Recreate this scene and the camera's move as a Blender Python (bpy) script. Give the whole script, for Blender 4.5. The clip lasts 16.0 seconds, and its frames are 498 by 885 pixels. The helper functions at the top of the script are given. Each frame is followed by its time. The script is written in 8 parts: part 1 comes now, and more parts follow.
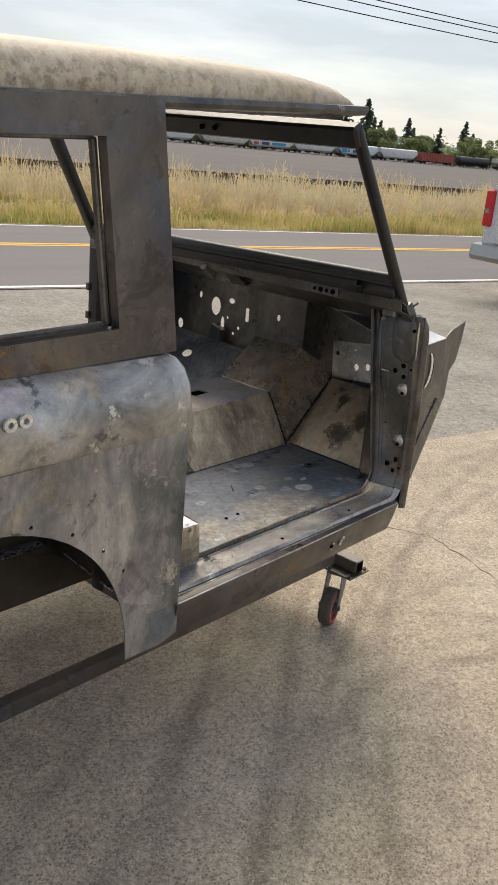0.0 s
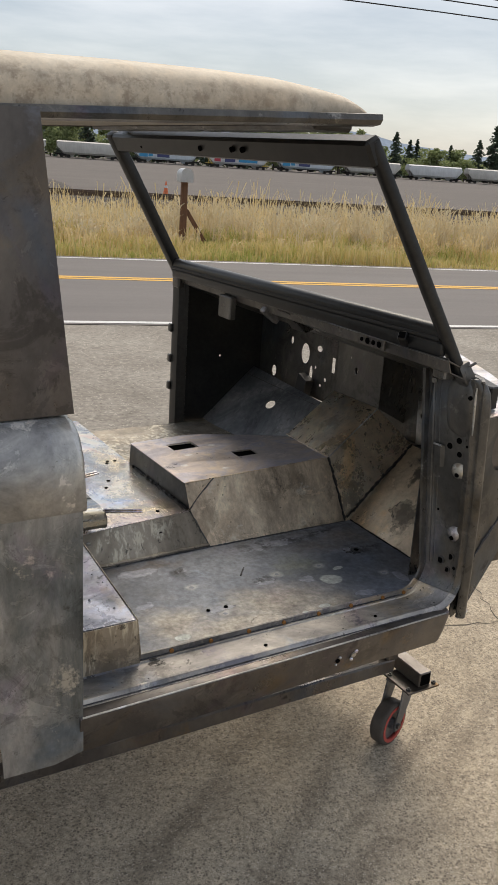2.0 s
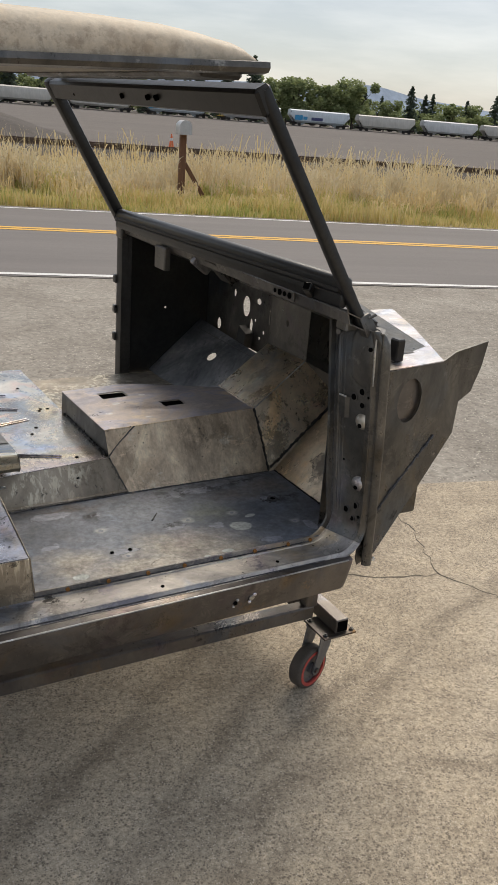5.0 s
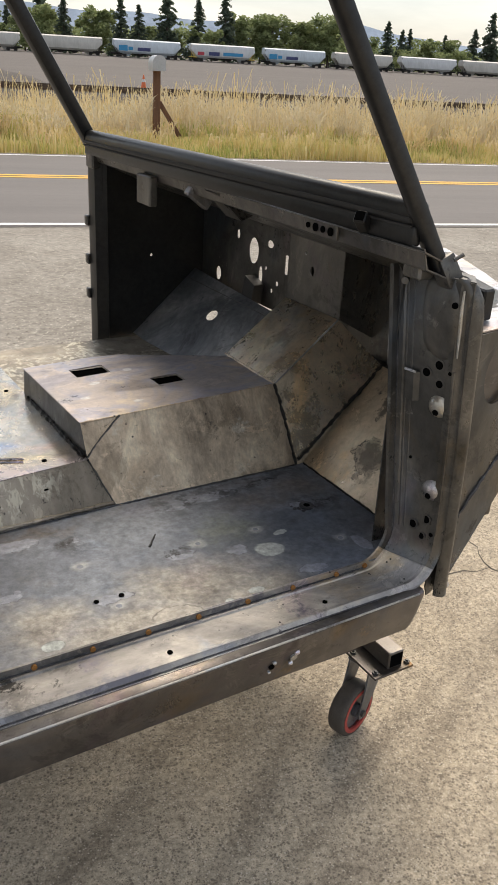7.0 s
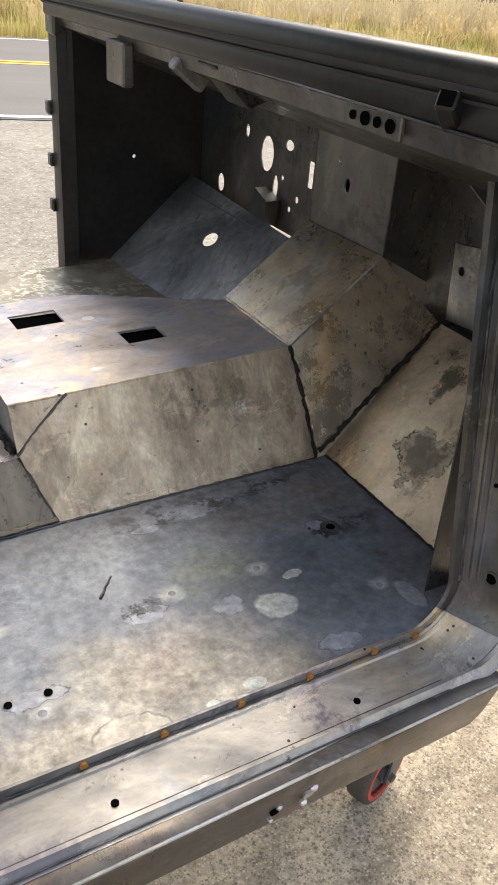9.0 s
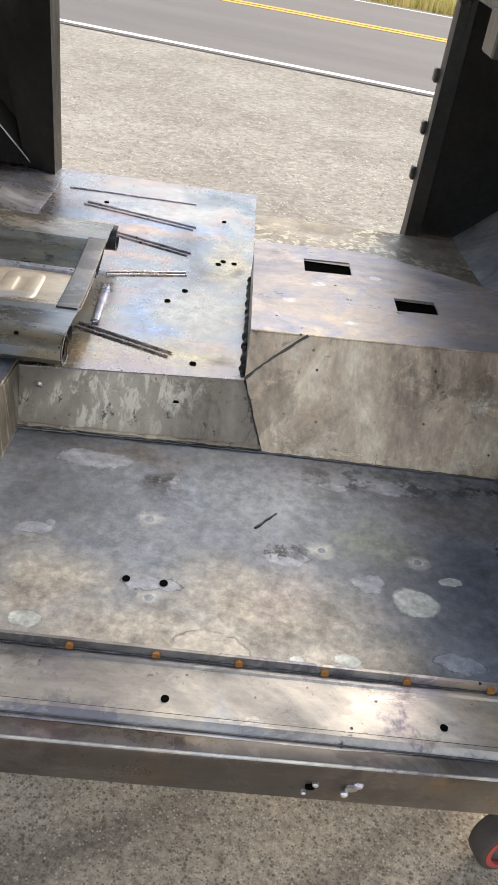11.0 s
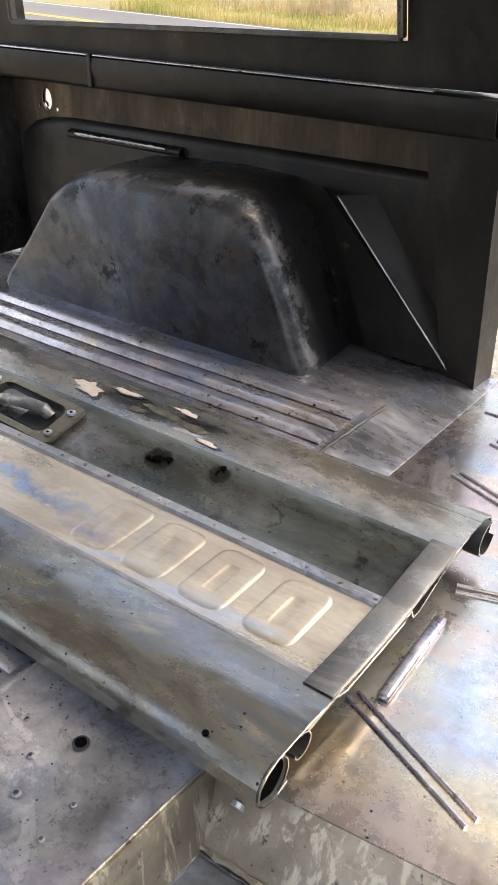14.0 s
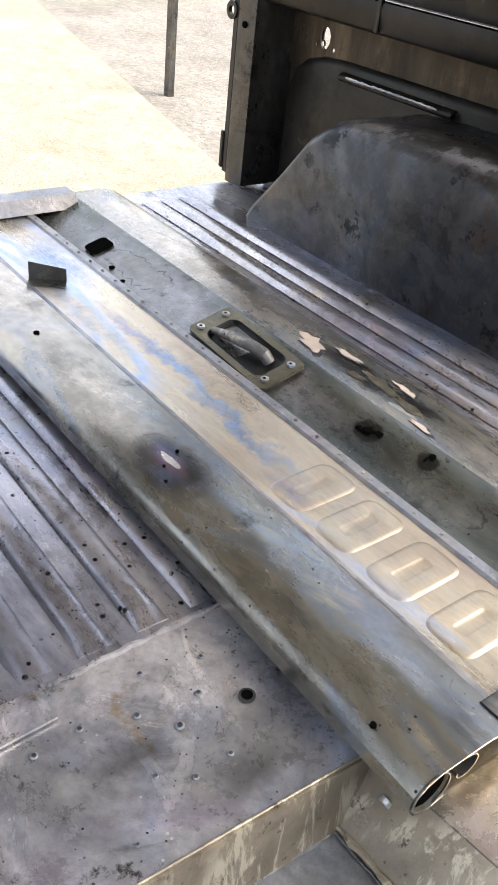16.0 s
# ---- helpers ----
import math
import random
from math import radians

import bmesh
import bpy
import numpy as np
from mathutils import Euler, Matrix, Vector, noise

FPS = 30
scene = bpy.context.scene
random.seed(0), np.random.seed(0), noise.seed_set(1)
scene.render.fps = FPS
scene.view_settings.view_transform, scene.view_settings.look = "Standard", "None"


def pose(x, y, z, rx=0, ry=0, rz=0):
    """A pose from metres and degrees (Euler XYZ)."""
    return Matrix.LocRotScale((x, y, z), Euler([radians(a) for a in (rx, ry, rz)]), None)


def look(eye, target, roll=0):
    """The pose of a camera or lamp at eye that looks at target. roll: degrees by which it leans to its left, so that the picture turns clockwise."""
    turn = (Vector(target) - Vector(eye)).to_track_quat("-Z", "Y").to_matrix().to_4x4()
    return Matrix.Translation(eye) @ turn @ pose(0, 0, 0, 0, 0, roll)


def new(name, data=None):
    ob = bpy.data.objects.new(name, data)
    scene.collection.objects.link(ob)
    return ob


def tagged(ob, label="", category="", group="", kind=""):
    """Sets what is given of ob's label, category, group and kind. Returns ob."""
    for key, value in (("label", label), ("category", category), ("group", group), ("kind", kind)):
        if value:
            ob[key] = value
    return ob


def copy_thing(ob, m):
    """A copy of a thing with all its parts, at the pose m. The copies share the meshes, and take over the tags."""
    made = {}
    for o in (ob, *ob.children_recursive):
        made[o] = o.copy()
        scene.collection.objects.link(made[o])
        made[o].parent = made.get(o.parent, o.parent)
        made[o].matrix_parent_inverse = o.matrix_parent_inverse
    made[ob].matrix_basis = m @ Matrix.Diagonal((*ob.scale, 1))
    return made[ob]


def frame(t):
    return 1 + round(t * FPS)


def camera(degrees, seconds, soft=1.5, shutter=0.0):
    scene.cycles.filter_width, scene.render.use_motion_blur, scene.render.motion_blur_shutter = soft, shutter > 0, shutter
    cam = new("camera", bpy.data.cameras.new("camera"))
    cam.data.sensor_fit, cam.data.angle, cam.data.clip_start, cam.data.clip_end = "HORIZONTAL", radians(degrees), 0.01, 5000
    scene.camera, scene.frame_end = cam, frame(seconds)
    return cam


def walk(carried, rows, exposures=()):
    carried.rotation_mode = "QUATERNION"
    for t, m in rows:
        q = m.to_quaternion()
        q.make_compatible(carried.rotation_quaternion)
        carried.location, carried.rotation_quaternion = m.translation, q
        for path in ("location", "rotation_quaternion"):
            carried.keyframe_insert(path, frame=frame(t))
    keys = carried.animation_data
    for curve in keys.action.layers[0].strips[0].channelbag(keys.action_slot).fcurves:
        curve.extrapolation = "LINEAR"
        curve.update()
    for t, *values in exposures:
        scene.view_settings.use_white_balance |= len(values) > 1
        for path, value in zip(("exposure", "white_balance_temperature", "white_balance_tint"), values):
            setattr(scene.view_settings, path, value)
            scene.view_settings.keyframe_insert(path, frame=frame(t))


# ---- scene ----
cam = camera(33.0, 16.0)
PATH = [
    (0.0, (-1.5654, -2.2392, 1.8428), (-0.1435, -1.0022, 1.1733), 5.268),
    (0.5, (-1.3904, -2.2551, 1.8464), (-0.0128, -0.9663, 1.1822), 4.812),
    (1.0, (-1.1224, -2.1976, 1.8152), (0.1975, -0.8587, 1.1329), 5.717),
    (1.5, (-0.8664, -2.2385, 1.8028), (0.3027, -0.7701, 1.1122), 4.819),
    (2.0, (-0.7190, -2.3297, 1.8471), (0.2646, -0.7064, 1.2165), 3.774),
    (2.5, (-0.7964, -2.4378, 1.8602), (0.1415, -0.7756, 1.2625), 3.663),
    (3.0, (-0.8980, -2.5379, 1.8448), (0.0573, -0.8988, 1.2119), 2.886),
    (3.5, (-0.8448, -2.5689, 1.8554), (0.1605, -0.9805, 1.1722), 3.308),
    (4.0, (-0.6874, -2.5544, 1.8805), (0.2963, -0.9583, 1.1841), 5.242),
    (6.5, (-0.3705, -2.1525, 1.7422), (0.5574, -0.5645, 0.9565), 3.161),
    (7.0, (-0.2544, -1.8990, 1.6970), (0.7178, -0.3616, 0.8656), 3.370),
    (7.5, (-0.0984, -1.7037, 1.6611), (0.8510, -0.1583, 0.8181), 2.291),
    (8.0, (-0.0562, -1.5614, 1.6270), (0.9355, -0.0807, 0.7191), 1.924),
    (10.5, (0.2973, -1.2864, 1.5378), (0.7150, 0.3212, 0.4238), 9.199),
    (11.0, (0.3134, -1.4548, 1.5476), (0.4231, 0.1947, 0.4219), 9.133),
    (11.5, (0.3974, -1.4697, 1.5565), (0.2282, 0.1655, 0.4174), 7.865),
    (12.0, (0.4955, -1.3639, 1.5332), (0.1056, 0.1922, 0.3388), 6.388),
    (12.5, (0.4079, -1.2069, 1.5463), (-0.0828, 0.3077, 0.3358), 5.673),
    (13.0, (0.3093, -1.0179, 1.5537), (-0.2997, 0.5034, 0.4070), 4.649),
    (13.5, (0.3210, -0.8396, 1.5653), (-0.5027, 0.6496, 0.5147), 2.154),
    (14.0, (0.3656, -0.7038, 1.5561), (-0.6514, 0.6905, 0.5454), 0.848),
    (14.5, (0.3453, -0.7009, 1.5694), (-0.7369, 0.6233, 0.5322), 3.383),
    (15.0, (0.3272, -0.7076, 1.5708), (-0.8273, 0.5286, 0.5036), 5.127),
    (15.5, (0.3098, -0.7239, 1.5746), (-0.8946, 0.4317, 0.4727), 6.415),
    (16.0, (0.2985, -0.7278, 1.5676), (-0.9489, 0.3482, 0.4336), 7.018),
]
EXPOSURES = [(0, 0.17, 7400, 10), (1, 0.0, 7400, 10), (2, -0.03, 7400, 10), (3.5, -0.10, 7300, 10), (6.5, 0.16, 7500, 10), (8, 0.60, 7500, 10), (10.5, 1.18, 7200, 10), (11, 0.82, 7200, 10), (11.5, 0.70, 7200, 10),
             (12.5, 0.86, 7200, 10), (13, 0.88, 7200, 10), (13.5, 1.0, 7300, 10), (14, 1.32, 7200, 10), (14.5, 1.46, 7200, 10), (16, 1.40, 7200, 10)]
walk(cam, [(t, look(eye, target, roll)) for t, eye, target, roll in PATH], EXPOSURES)

# ---------------------------------------------------------------- world, sun, large lights
def make_world():
    w = bpy.data.worlds.new("overcast_sky")
    scene.world = w
    w.use_nodes = True
    nt = w.node_tree
    nt.nodes.clear()
    out = nt.nodes.new("ShaderNodeOutputWorld")
    sky = nt.nodes.new("ShaderNodeTexSky")
    sky.sky_type = "NISHITA"
    sky.sun_disc = False
    sky.sun_elevation = radians(52)
    sky.sun_rotation = radians(41)
    sky.air_density = 1.0
    sky.dust_density = 1.0
    b1 = nt.nodes.new("ShaderNodeBackground")
    b1.inputs["Strength"].default_value = 0.05
    nt.links.new(sky.outputs[0], b1.inputs["Color"])
    tc = nt.nodes.new("ShaderNodeTexCoord")
    mp = nt.nodes.new("ShaderNodeMapping")
    mp.inputs["Scale"].default_value = (1.6, 1.6, 9.0)
    nz = nt.nodes.new("ShaderNodeTexNoise")
    nz.inputs["Scale"].default_value = 1.7
    nz.inputs["Detail"].default_value = 6
    nz.inputs["Roughness"].default_value = 0.55
    nt.links.new(tc.outputs["Generated"], mp.inputs["Vector"])
    nt.links.new(mp.outputs[0], nz.inputs["Vector"])
    rp = nt.nodes.new("ShaderNodeValToRGB")
    rp.color_ramp.elements[0].position = 0.38
    rp.color_ramp.elements[0].color = (0.43, 0.515, 0.675, 1)
    rp.color_ramp.elements[1].position = 0.60
    rp.color_ramp.elements[1].color = (0.765, 0.83, 0.985, 1)
    nt.links.new(nz.outputs["Fac"], rp.inputs["Fac"])
    b2 = nt.nodes.new("ShaderNodeBackground")
    nt.links.new(rp.outputs[0], b2.inputs["Color"])
    up = nt.nodes.new("ShaderNodeSeparateXYZ")
    nt.links.new(tc.outputs["Generated"], up.inputs[0])
    rise = nt.nodes.new("ShaderNodeMapRange")
    rise.inputs["To Min"].default_value = SKY * 0.86
    rise.inputs["To Max"].default_value = SKY * 1.14
    nt.links.new(up.outputs["Z"], rise.inputs["Value"])
    nt.links.new(rise.outputs[0], b2.inputs["Strength"])
    add = nt.nodes.new("ShaderNodeAddShader")
    nt.links.new(b1.outputs[0], add.inputs[0])
    nt.links.new(b2.outputs[0], add.inputs[1])
    nt.links.new(add.outputs[0], out.inputs["Surface"])


SKY = 0.69
make_world()
sun = new("sun", bpy.data.lights.new("sun", "SUN"))
sun.data.energy = 2.75
sun.data.angle = radians(42)
sun.data.color = (1.0, 0.95, 0.88)
sun.matrix_basis = look((14, 16, 26), (0, 0, 0))


# ---------------------------------------------------------------- materials
def shader(name):
    m = bpy.data.materials.new(name)
    m.use_nodes = True
    nt = m.node_tree
    bsdf = next(n for n in nt.nodes if n.type == "BSDF_PRINCIPLED")
    return m, nt, bsdf


def ramp_node(nt, stops, fac):
    r = nt.nodes.new("ShaderNodeValToRGB")
    el = r.color_ramp.elements
    while len(el) < len(stops):
        el.new(0.5)
    for e, (p, c) in zip(el, stops):
        e.position = p
        e.color = (*c, 1) if len(c) == 3 else c
    nt.links.new(fac, r.inputs["Fac"])
    return r.outputs["Color"]


def noise_node(nt, scale, detail=5, stretch=(1, 1, 1), rough=0.6, shift=0.0, distort=0.0):
    tc = nt.nodes.new("ShaderNodeTexCoord")
    mp = nt.nodes.new("ShaderNodeMapping")
    mp.inputs["Scale"].default_value = stretch
    mp.inputs["Location"].default_value = (shift, shift * 0.7, -shift)
    nt.links.new(tc.outputs["Object"], mp.inputs["Vector"])
    n = nt.nodes.new("ShaderNodeTexNoise")
    n.inputs["Scale"].default_value = scale
    n.inputs["Detail"].default_value = detail
    n.inputs["Roughness"].default_value = rough
    n.inputs["Distortion"].default_value = distort
    nt.links.new(mp.outputs[0], n.inputs["Vector"])
    return n.outputs["Fac"]


def mix_col(nt, fac, a, b, mode="MIX"):
    m = nt.nodes.new("ShaderNodeMix")
    m.data_type, m.blend_type = "RGBA", mode
    for sock, v in ((m.inputs[0], fac), (m.inputs[6], a), (m.inputs[7], b)):
        if isinstance(v, (int, float)):
            sock.default_value = v
        elif isinstance(v, tuple):
            sock.default_value = (*v, 1)
        else:
            nt.links.new(v, sock)
    return m.outputs[2]


def scale_val(nt, v, lo, hi, a=0.3, b=0.7):
    m = nt.nodes.new("ShaderNodeMapRange")
    m.inputs["From Min"].default_value, m.inputs["From Max"].default_value = a, b
    m.inputs["To Min"].default_value, m.inputs["To Max"].default_value = lo, hi
    nt.links.new(v, m.inputs["Value"])
    return m.outputs[0]


def bump_node(nt, bsdf, height, strength, dist):
    b = nt.nodes.new("ShaderNodeBump")
    b.inputs["Strength"].default_value = strength
    b.inputs["Distance"].default_value = dist
    nt.links.new(height, b.inputs["Height"])
    nt.links.new(b.outputs[0], bsdf.inputs["Normal"])


def stain(nt, col, colour, wobble, spots, strength=1.0, rim=None, soft=0.18):
    """Mixes stains with ragged edges into a colour: spots of (x, y, radius along x, radius along y) in metres."""
    tc = nt.nodes.new("ShaderNodeTexCoord")
    total = None
    vec = tc.outputs["Object"]
    for sc, amp in ((14.0, wobble), (55.0, wobble * 0.45), (160.0, wobble * 0.2)):
        n = nt.nodes.new("ShaderNodeTexNoise")
        n.inputs["Scale"].default_value = sc
        n.inputs["Detail"].default_value = 3
        nt.links.new(tc.outputs["Object"], n.inputs["Vector"])
        d = nt.nodes.new("ShaderNodeVectorMath")
        d.operation = "MULTIPLY_ADD"
        d.inputs[1].default_value = (amp, amp, 0)
        nt.links.new(n.outputs["Color"], d.inputs[0])
        nt.links.new(vec, d.inputs[2])
        vec = d.outputs[0]
    off = wobble * 1.65 * 0.5
    for x, y, rx, ry in spots:
        mp = nt.nodes.new("ShaderNodeMapping")
        mp.inputs["Scale"].default_value = (1 / rx, 1 / ry, 0)
        mp.inputs["Location"].default_value = (-(x + off) / rx, -(y + off) / ry, 0)
        nt.links.new(vec, mp.inputs["Vector"])
        ln = nt.nodes.new("ShaderNodeVectorMath")
        ln.operation = "LENGTH"
        nt.links.new(mp.outputs[0], ln.inputs[0])
        if total is None:
            total = ln.outputs["Value"]
        else:
            mn = nt.nodes.new("ShaderNodeMath")
            mn.operation = "MINIMUM"
            nt.links.new(total, mn.inputs[0])
            nt.links.new(ln.outputs["Value"], mn.inputs[1])
            total = mn.outputs[0]
    if rim:
        edge = ramp_node(nt, [(0.0, (0, 0, 0)), (0.455, (0, 0, 0)), (0.485, (1, 1, 1)), (0.50, (1, 1, 1)), (0.525, (0, 0, 0))], scale_val(nt, total, 0.0, 1.0, 0.0, 2.0))
        broken = mix_col(nt, 1.0, edge, ramp_node(nt, [(0.40, (0, 0, 0)), (0.56, (0.9,) * 3)], noise_node(nt, 30.0, 4, (1, 1, 1), 0.7, wobble * 90)), "MULTIPLY")
        col = mix_col(nt, broken, col, rim)
        if colour is None:
            return col
    vary = noise_node(nt, 38.0, 6, (1, 1, 1), 0.75, wobble * 50)
    tone = mix_col(nt, 1.0, colour, ramp_node(nt, [(0.34, (0.62,) * 3), (0.66, (1.25,) * 3)], vary), "MULTIPLY")
    return mix_col(nt, scale_val(nt, total, strength, 0.0, 1.0 - soft, 1.0 + soft * 0.5), col, tone)


def oxide_film(nt, col, shift, amount, hues=True):
    """Thin heat and oxide colours in soft drifts, crisp pale rubbed flakes, dark ragged stains and small pits, as on stripped steel."""
    if hues:
        for k, (c, sc, th) in enumerate((((0.80, 0.98, 1.25), 3.3, 0.54), ((1.30, 1.05, 0.70), 4.1, 0.57), ((1.06, 0.92, 1.10), 5.3, 0.57))):
            f = noise_node(nt, sc, 7, (1, 1, 0.8), 0.62, shift + 17.0 * (k + 1), 0.8)
            col = mix_col(nt, scale_val(nt, f, 0.0, amount, th, th + 0.14), col, mix_col(nt, 1.0, col, c, "MULTIPLY"))
    dark = noise_node(nt, 5.0, 12, (1, 1, 0.8), 0.74, shift + 55.0, 0.9)
    col = mix_col(nt, scale_val(nt, dark, 0.0, 0.75 * amount, 0.555, 0.60), col, mix_col(nt, 1.0, col, (0.50, 0.49, 0.48), "MULTIPLY"))
    flake = noise_node(nt, 7.5, 12, (0.7, 1.3, 1.0), 0.76, shift + 71.0, 1.2)
    col = mix_col(nt, scale_val(nt, flake, 0.0, 0.60 * amount, 0.565, 0.59), col, mix_col(nt, 1.0, col, (1.55, 1.52, 1.48), "MULTIPLY"))
    rim = ramp_node(nt, [(0.0, (0, 0, 0)), (0.35, (0, 0, 0)), (0.5, (1, 1, 1)), (0.65, (0, 0, 0))], scale_val(nt, flake, 0.0, 1.0, 0.54, 0.59))
    col = mix_col(nt, mix_col(nt, 1.0, rim, (0.45 * amount,) * 3, "MULTIPLY"), col, (0.05, 0.048, 0.046))
    pits = noise_node(nt, 30.0, 10, (1, 1, 1), 0.80, shift + 93.0, 0.6)
    return mix_col(nt, scale_val(nt, pits, 0.0, 0.85 * amount, 0.60, 0.635), col, mix_col(nt, 0.75, col, (0.03, 0.029, 0.028)))


def surface(name, stops, scale=4.0, stretch=(1, 1, 1), rough=(0.4, 0.6), metallic=0.0, bump=0.2, bump_scale=120.0,
            bump_dist=0.001, fine=None, fine_amount=0.3, blot=None, distort=0.0, shift=0.0, speck=None, marks=(), detail=10, grit=0.72, polish=False, oxide=True):
    """Two scales of noise in colour and roughness, fine relief; blot: (colour, scale, threshold, width) of separate stains;
    speck: (colour, scale, share) of small sharp dots."""
    if metallic > 0.8 and not polish:
        stops = [(p, tuple(min(0.85, 1.55 * q) for q in c)) for p, c in stops]
        metallic *= 0.86
    fine_amount *= 0.72 if metallic > 0.4 and oxide else 1.0
    film = metallic > 0.65 or (polish and metallic > 0.5)
    m, nt, bsdf = shader(name)
    big = noise_node(nt, scale, detail, stretch, grit, shift, distort)
    col = ramp_node(nt, stops, big)
    small = noise_node(nt, fine or scale * 11, 8, stretch, 0.78, shift + 3)
    dark = ramp_node(nt, [(0.32, (1 - fine_amount,) * 3), (0.68, (1 + 0.45 * fine_amount,) * 3)], small)
    col = mix_col(nt, 1.0, col, dark, "MULTIPLY")
    for colour, sc, th, wd in blot or ():
        f = noise_node(nt, sc, 8, (1, 1, 1), 0.72, shift + sc)
        col = mix_col(nt, scale_val(nt, f, 0.0, 1.0, th, th + wd), col, colour)
    for colour, sc, share in speck or ():
        tc = nt.nodes.new("ShaderNodeTexCoord")
        v = nt.nodes.new("ShaderNodeTexVoronoi")
        v.inputs["Scale"].default_value = sc
        nt.links.new(tc.outputs["Object"], v.inputs["Vector"])
        f = scale_val(nt, v.outputs["Distance"], 1.0, 0.0, share * 0.75, share)
        gate_ = scale_val(nt, noise_node(nt, sc * 0.35, 3, (1, 1, 1), 0.6, shift + 8), 0.0, 1.0, 0.5, 0.56)
        mm = nt.nodes.new("ShaderNodeMath")
        mm.operation = "MULTIPLY"
        nt.links.new(f, mm.inputs[0])
        nt.links.new(gate_, mm.inputs[1])
        col = mix_col(nt, mm.outputs[0], col, colour)
    if metallic > 0.4 and oxide:
        col = oxide_film(nt, col, shift + len(name), 0.2 if name.startswith(("straw", "rainbow")) else 0.4 if name.startswith(("olive_tinted", "dark_recessed", "lavender")) else 0.8, film)
    for mark in marks:
        col = stain(nt, col, *mark)
    nt.links.new(col, bsdf.inputs["Base Color"])
    if metallic > 0.4 and oxide:
        # scrubbed areas shine, oxide stays dull
        patch = noise_node(nt, scale * 1.3, 8, stretch, 0.70, shift + 41, 0.8)
        both = nt.nodes.new("ShaderNodeMath")
        both.operation = "MULTIPLY_ADD"
        nt.links.new(scale_val(nt, patch, -0.12, 0.14, 0.36, 0.64), both.inputs[0])
        both.inputs[1].default_value = 1.0
        nt.links.new(scale_val(nt, small, rough[0], rough[1]), both.inputs[2])
        both.use_clamp = True
        nt.links.new(both.outputs[0], bsdf.inputs["Roughness"])
    else:
        nt.links.new(scale_val(nt, small, rough[0], rough[1]), bsdf.inputs["Roughness"])
    bsdf.inputs["Metallic"].default_value = metallic
    if bump:
        bump_node(nt, bsdf, noise_node(nt, bump_scale, 4), bump, bump_dist)
    return m


def plain(name, colour, rough=0.5, metallic=0.0, vary=0.12):
    c = Vector(colour)
    return surface(name, [(0.3, tuple(c * (1 - vary))), (0.7, tuple(c * (1 + vary)))], 6.0, rough=(rough * 0.85, min(1, rough * 1.15)),
                   metallic=metallic, bump=0.03, oxide=False, polish=True)


STEEL = surface("bare_steel_streaked", [(0.28, (0.065, 0.073, 0.076)), (0.42, (0.130, 0.140, 0.146)), (0.53, (0.203, 0.209, 0.215)), (0.63, (0.311, 0.307, 0.312)), (0.76, (0.467, 0.449, 0.455))], 4.2, (1.6, 1.6, 0.6),
                (0.32, 0.52), 0.92, 0.10, 200, 0.0006, 46, 0.34, [((0.46, 0.445, 0.41), 6.0, 0.60, 0.05), ((0.10, 0.105, 0.098), 7.0, 0.60, 0.05), ((0.48, 0.46, 0.43), 24.0, 0.66, 0.04)], 0.6, 0.0, None, (), 10, 0.67)
STEEL_BELT = surface("bare_steel_belt", [(0.30, (0.130, 0.130, 0.130)), (0.46, (0.250, 0.245, 0.235)), (0.58, (0.370, 0.360, 0.332)), (0.70, (0.660, 0.630, 0.560))], 5.0, (1, 1, 1.0),
                     (0.30, 0.50), 0.9, 0.10, 200, 0.0006, 50, 0.32, [((0.14, 0.137, 0.137), 6.0, 0.60, 0.04), ((0.64, 0.61, 0.57), 12.0, 0.62, 0.03)], 0.6, 0.0, None, (), 10, 0.67)
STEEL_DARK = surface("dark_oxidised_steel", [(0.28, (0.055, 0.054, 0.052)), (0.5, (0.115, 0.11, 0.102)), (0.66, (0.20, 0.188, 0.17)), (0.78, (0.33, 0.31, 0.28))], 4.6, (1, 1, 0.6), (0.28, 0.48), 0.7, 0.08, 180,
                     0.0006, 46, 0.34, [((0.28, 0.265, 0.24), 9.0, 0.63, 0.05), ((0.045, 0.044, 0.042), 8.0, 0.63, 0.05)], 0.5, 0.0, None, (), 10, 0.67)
STEEL_FRAME = surface("black_primed_steel", [(0.3, (0.018, 0.018, 0.018)), (0.7, (0.040, 0.039, 0.037))], 6.0, (1, 1, 1), (0.30, 0.44), 0.35, 0.06, 260,
                      0.0005, 60, 0.4, [((0.07, 0.066, 0.062), 16.0, 0.66, 0.08)])
STEEL_BROWN = surface("brown_oxidised_steel", [(0.28, (0.044, 0.040, 0.039)), (0.5, (0.082, 0.074, 0.069)), (0.72, (0.142, 0.126, 0.110))], 2.6, (1, 1, 0.6),
                      (0.30, 0.48), 0.85, 0.08, 180, 0.0005, 40, 0.28, [((0.165, 0.168, 0.19), 2.6, 0.58, 0.10), ((0.23, 0.155, 0.085), 4.3, 0.62, 0.07), ((0.05, 0.044, 0.04), 6.0, 0.64, 0.05)], 0.6, 0.0, None, (), 10, 0.66)
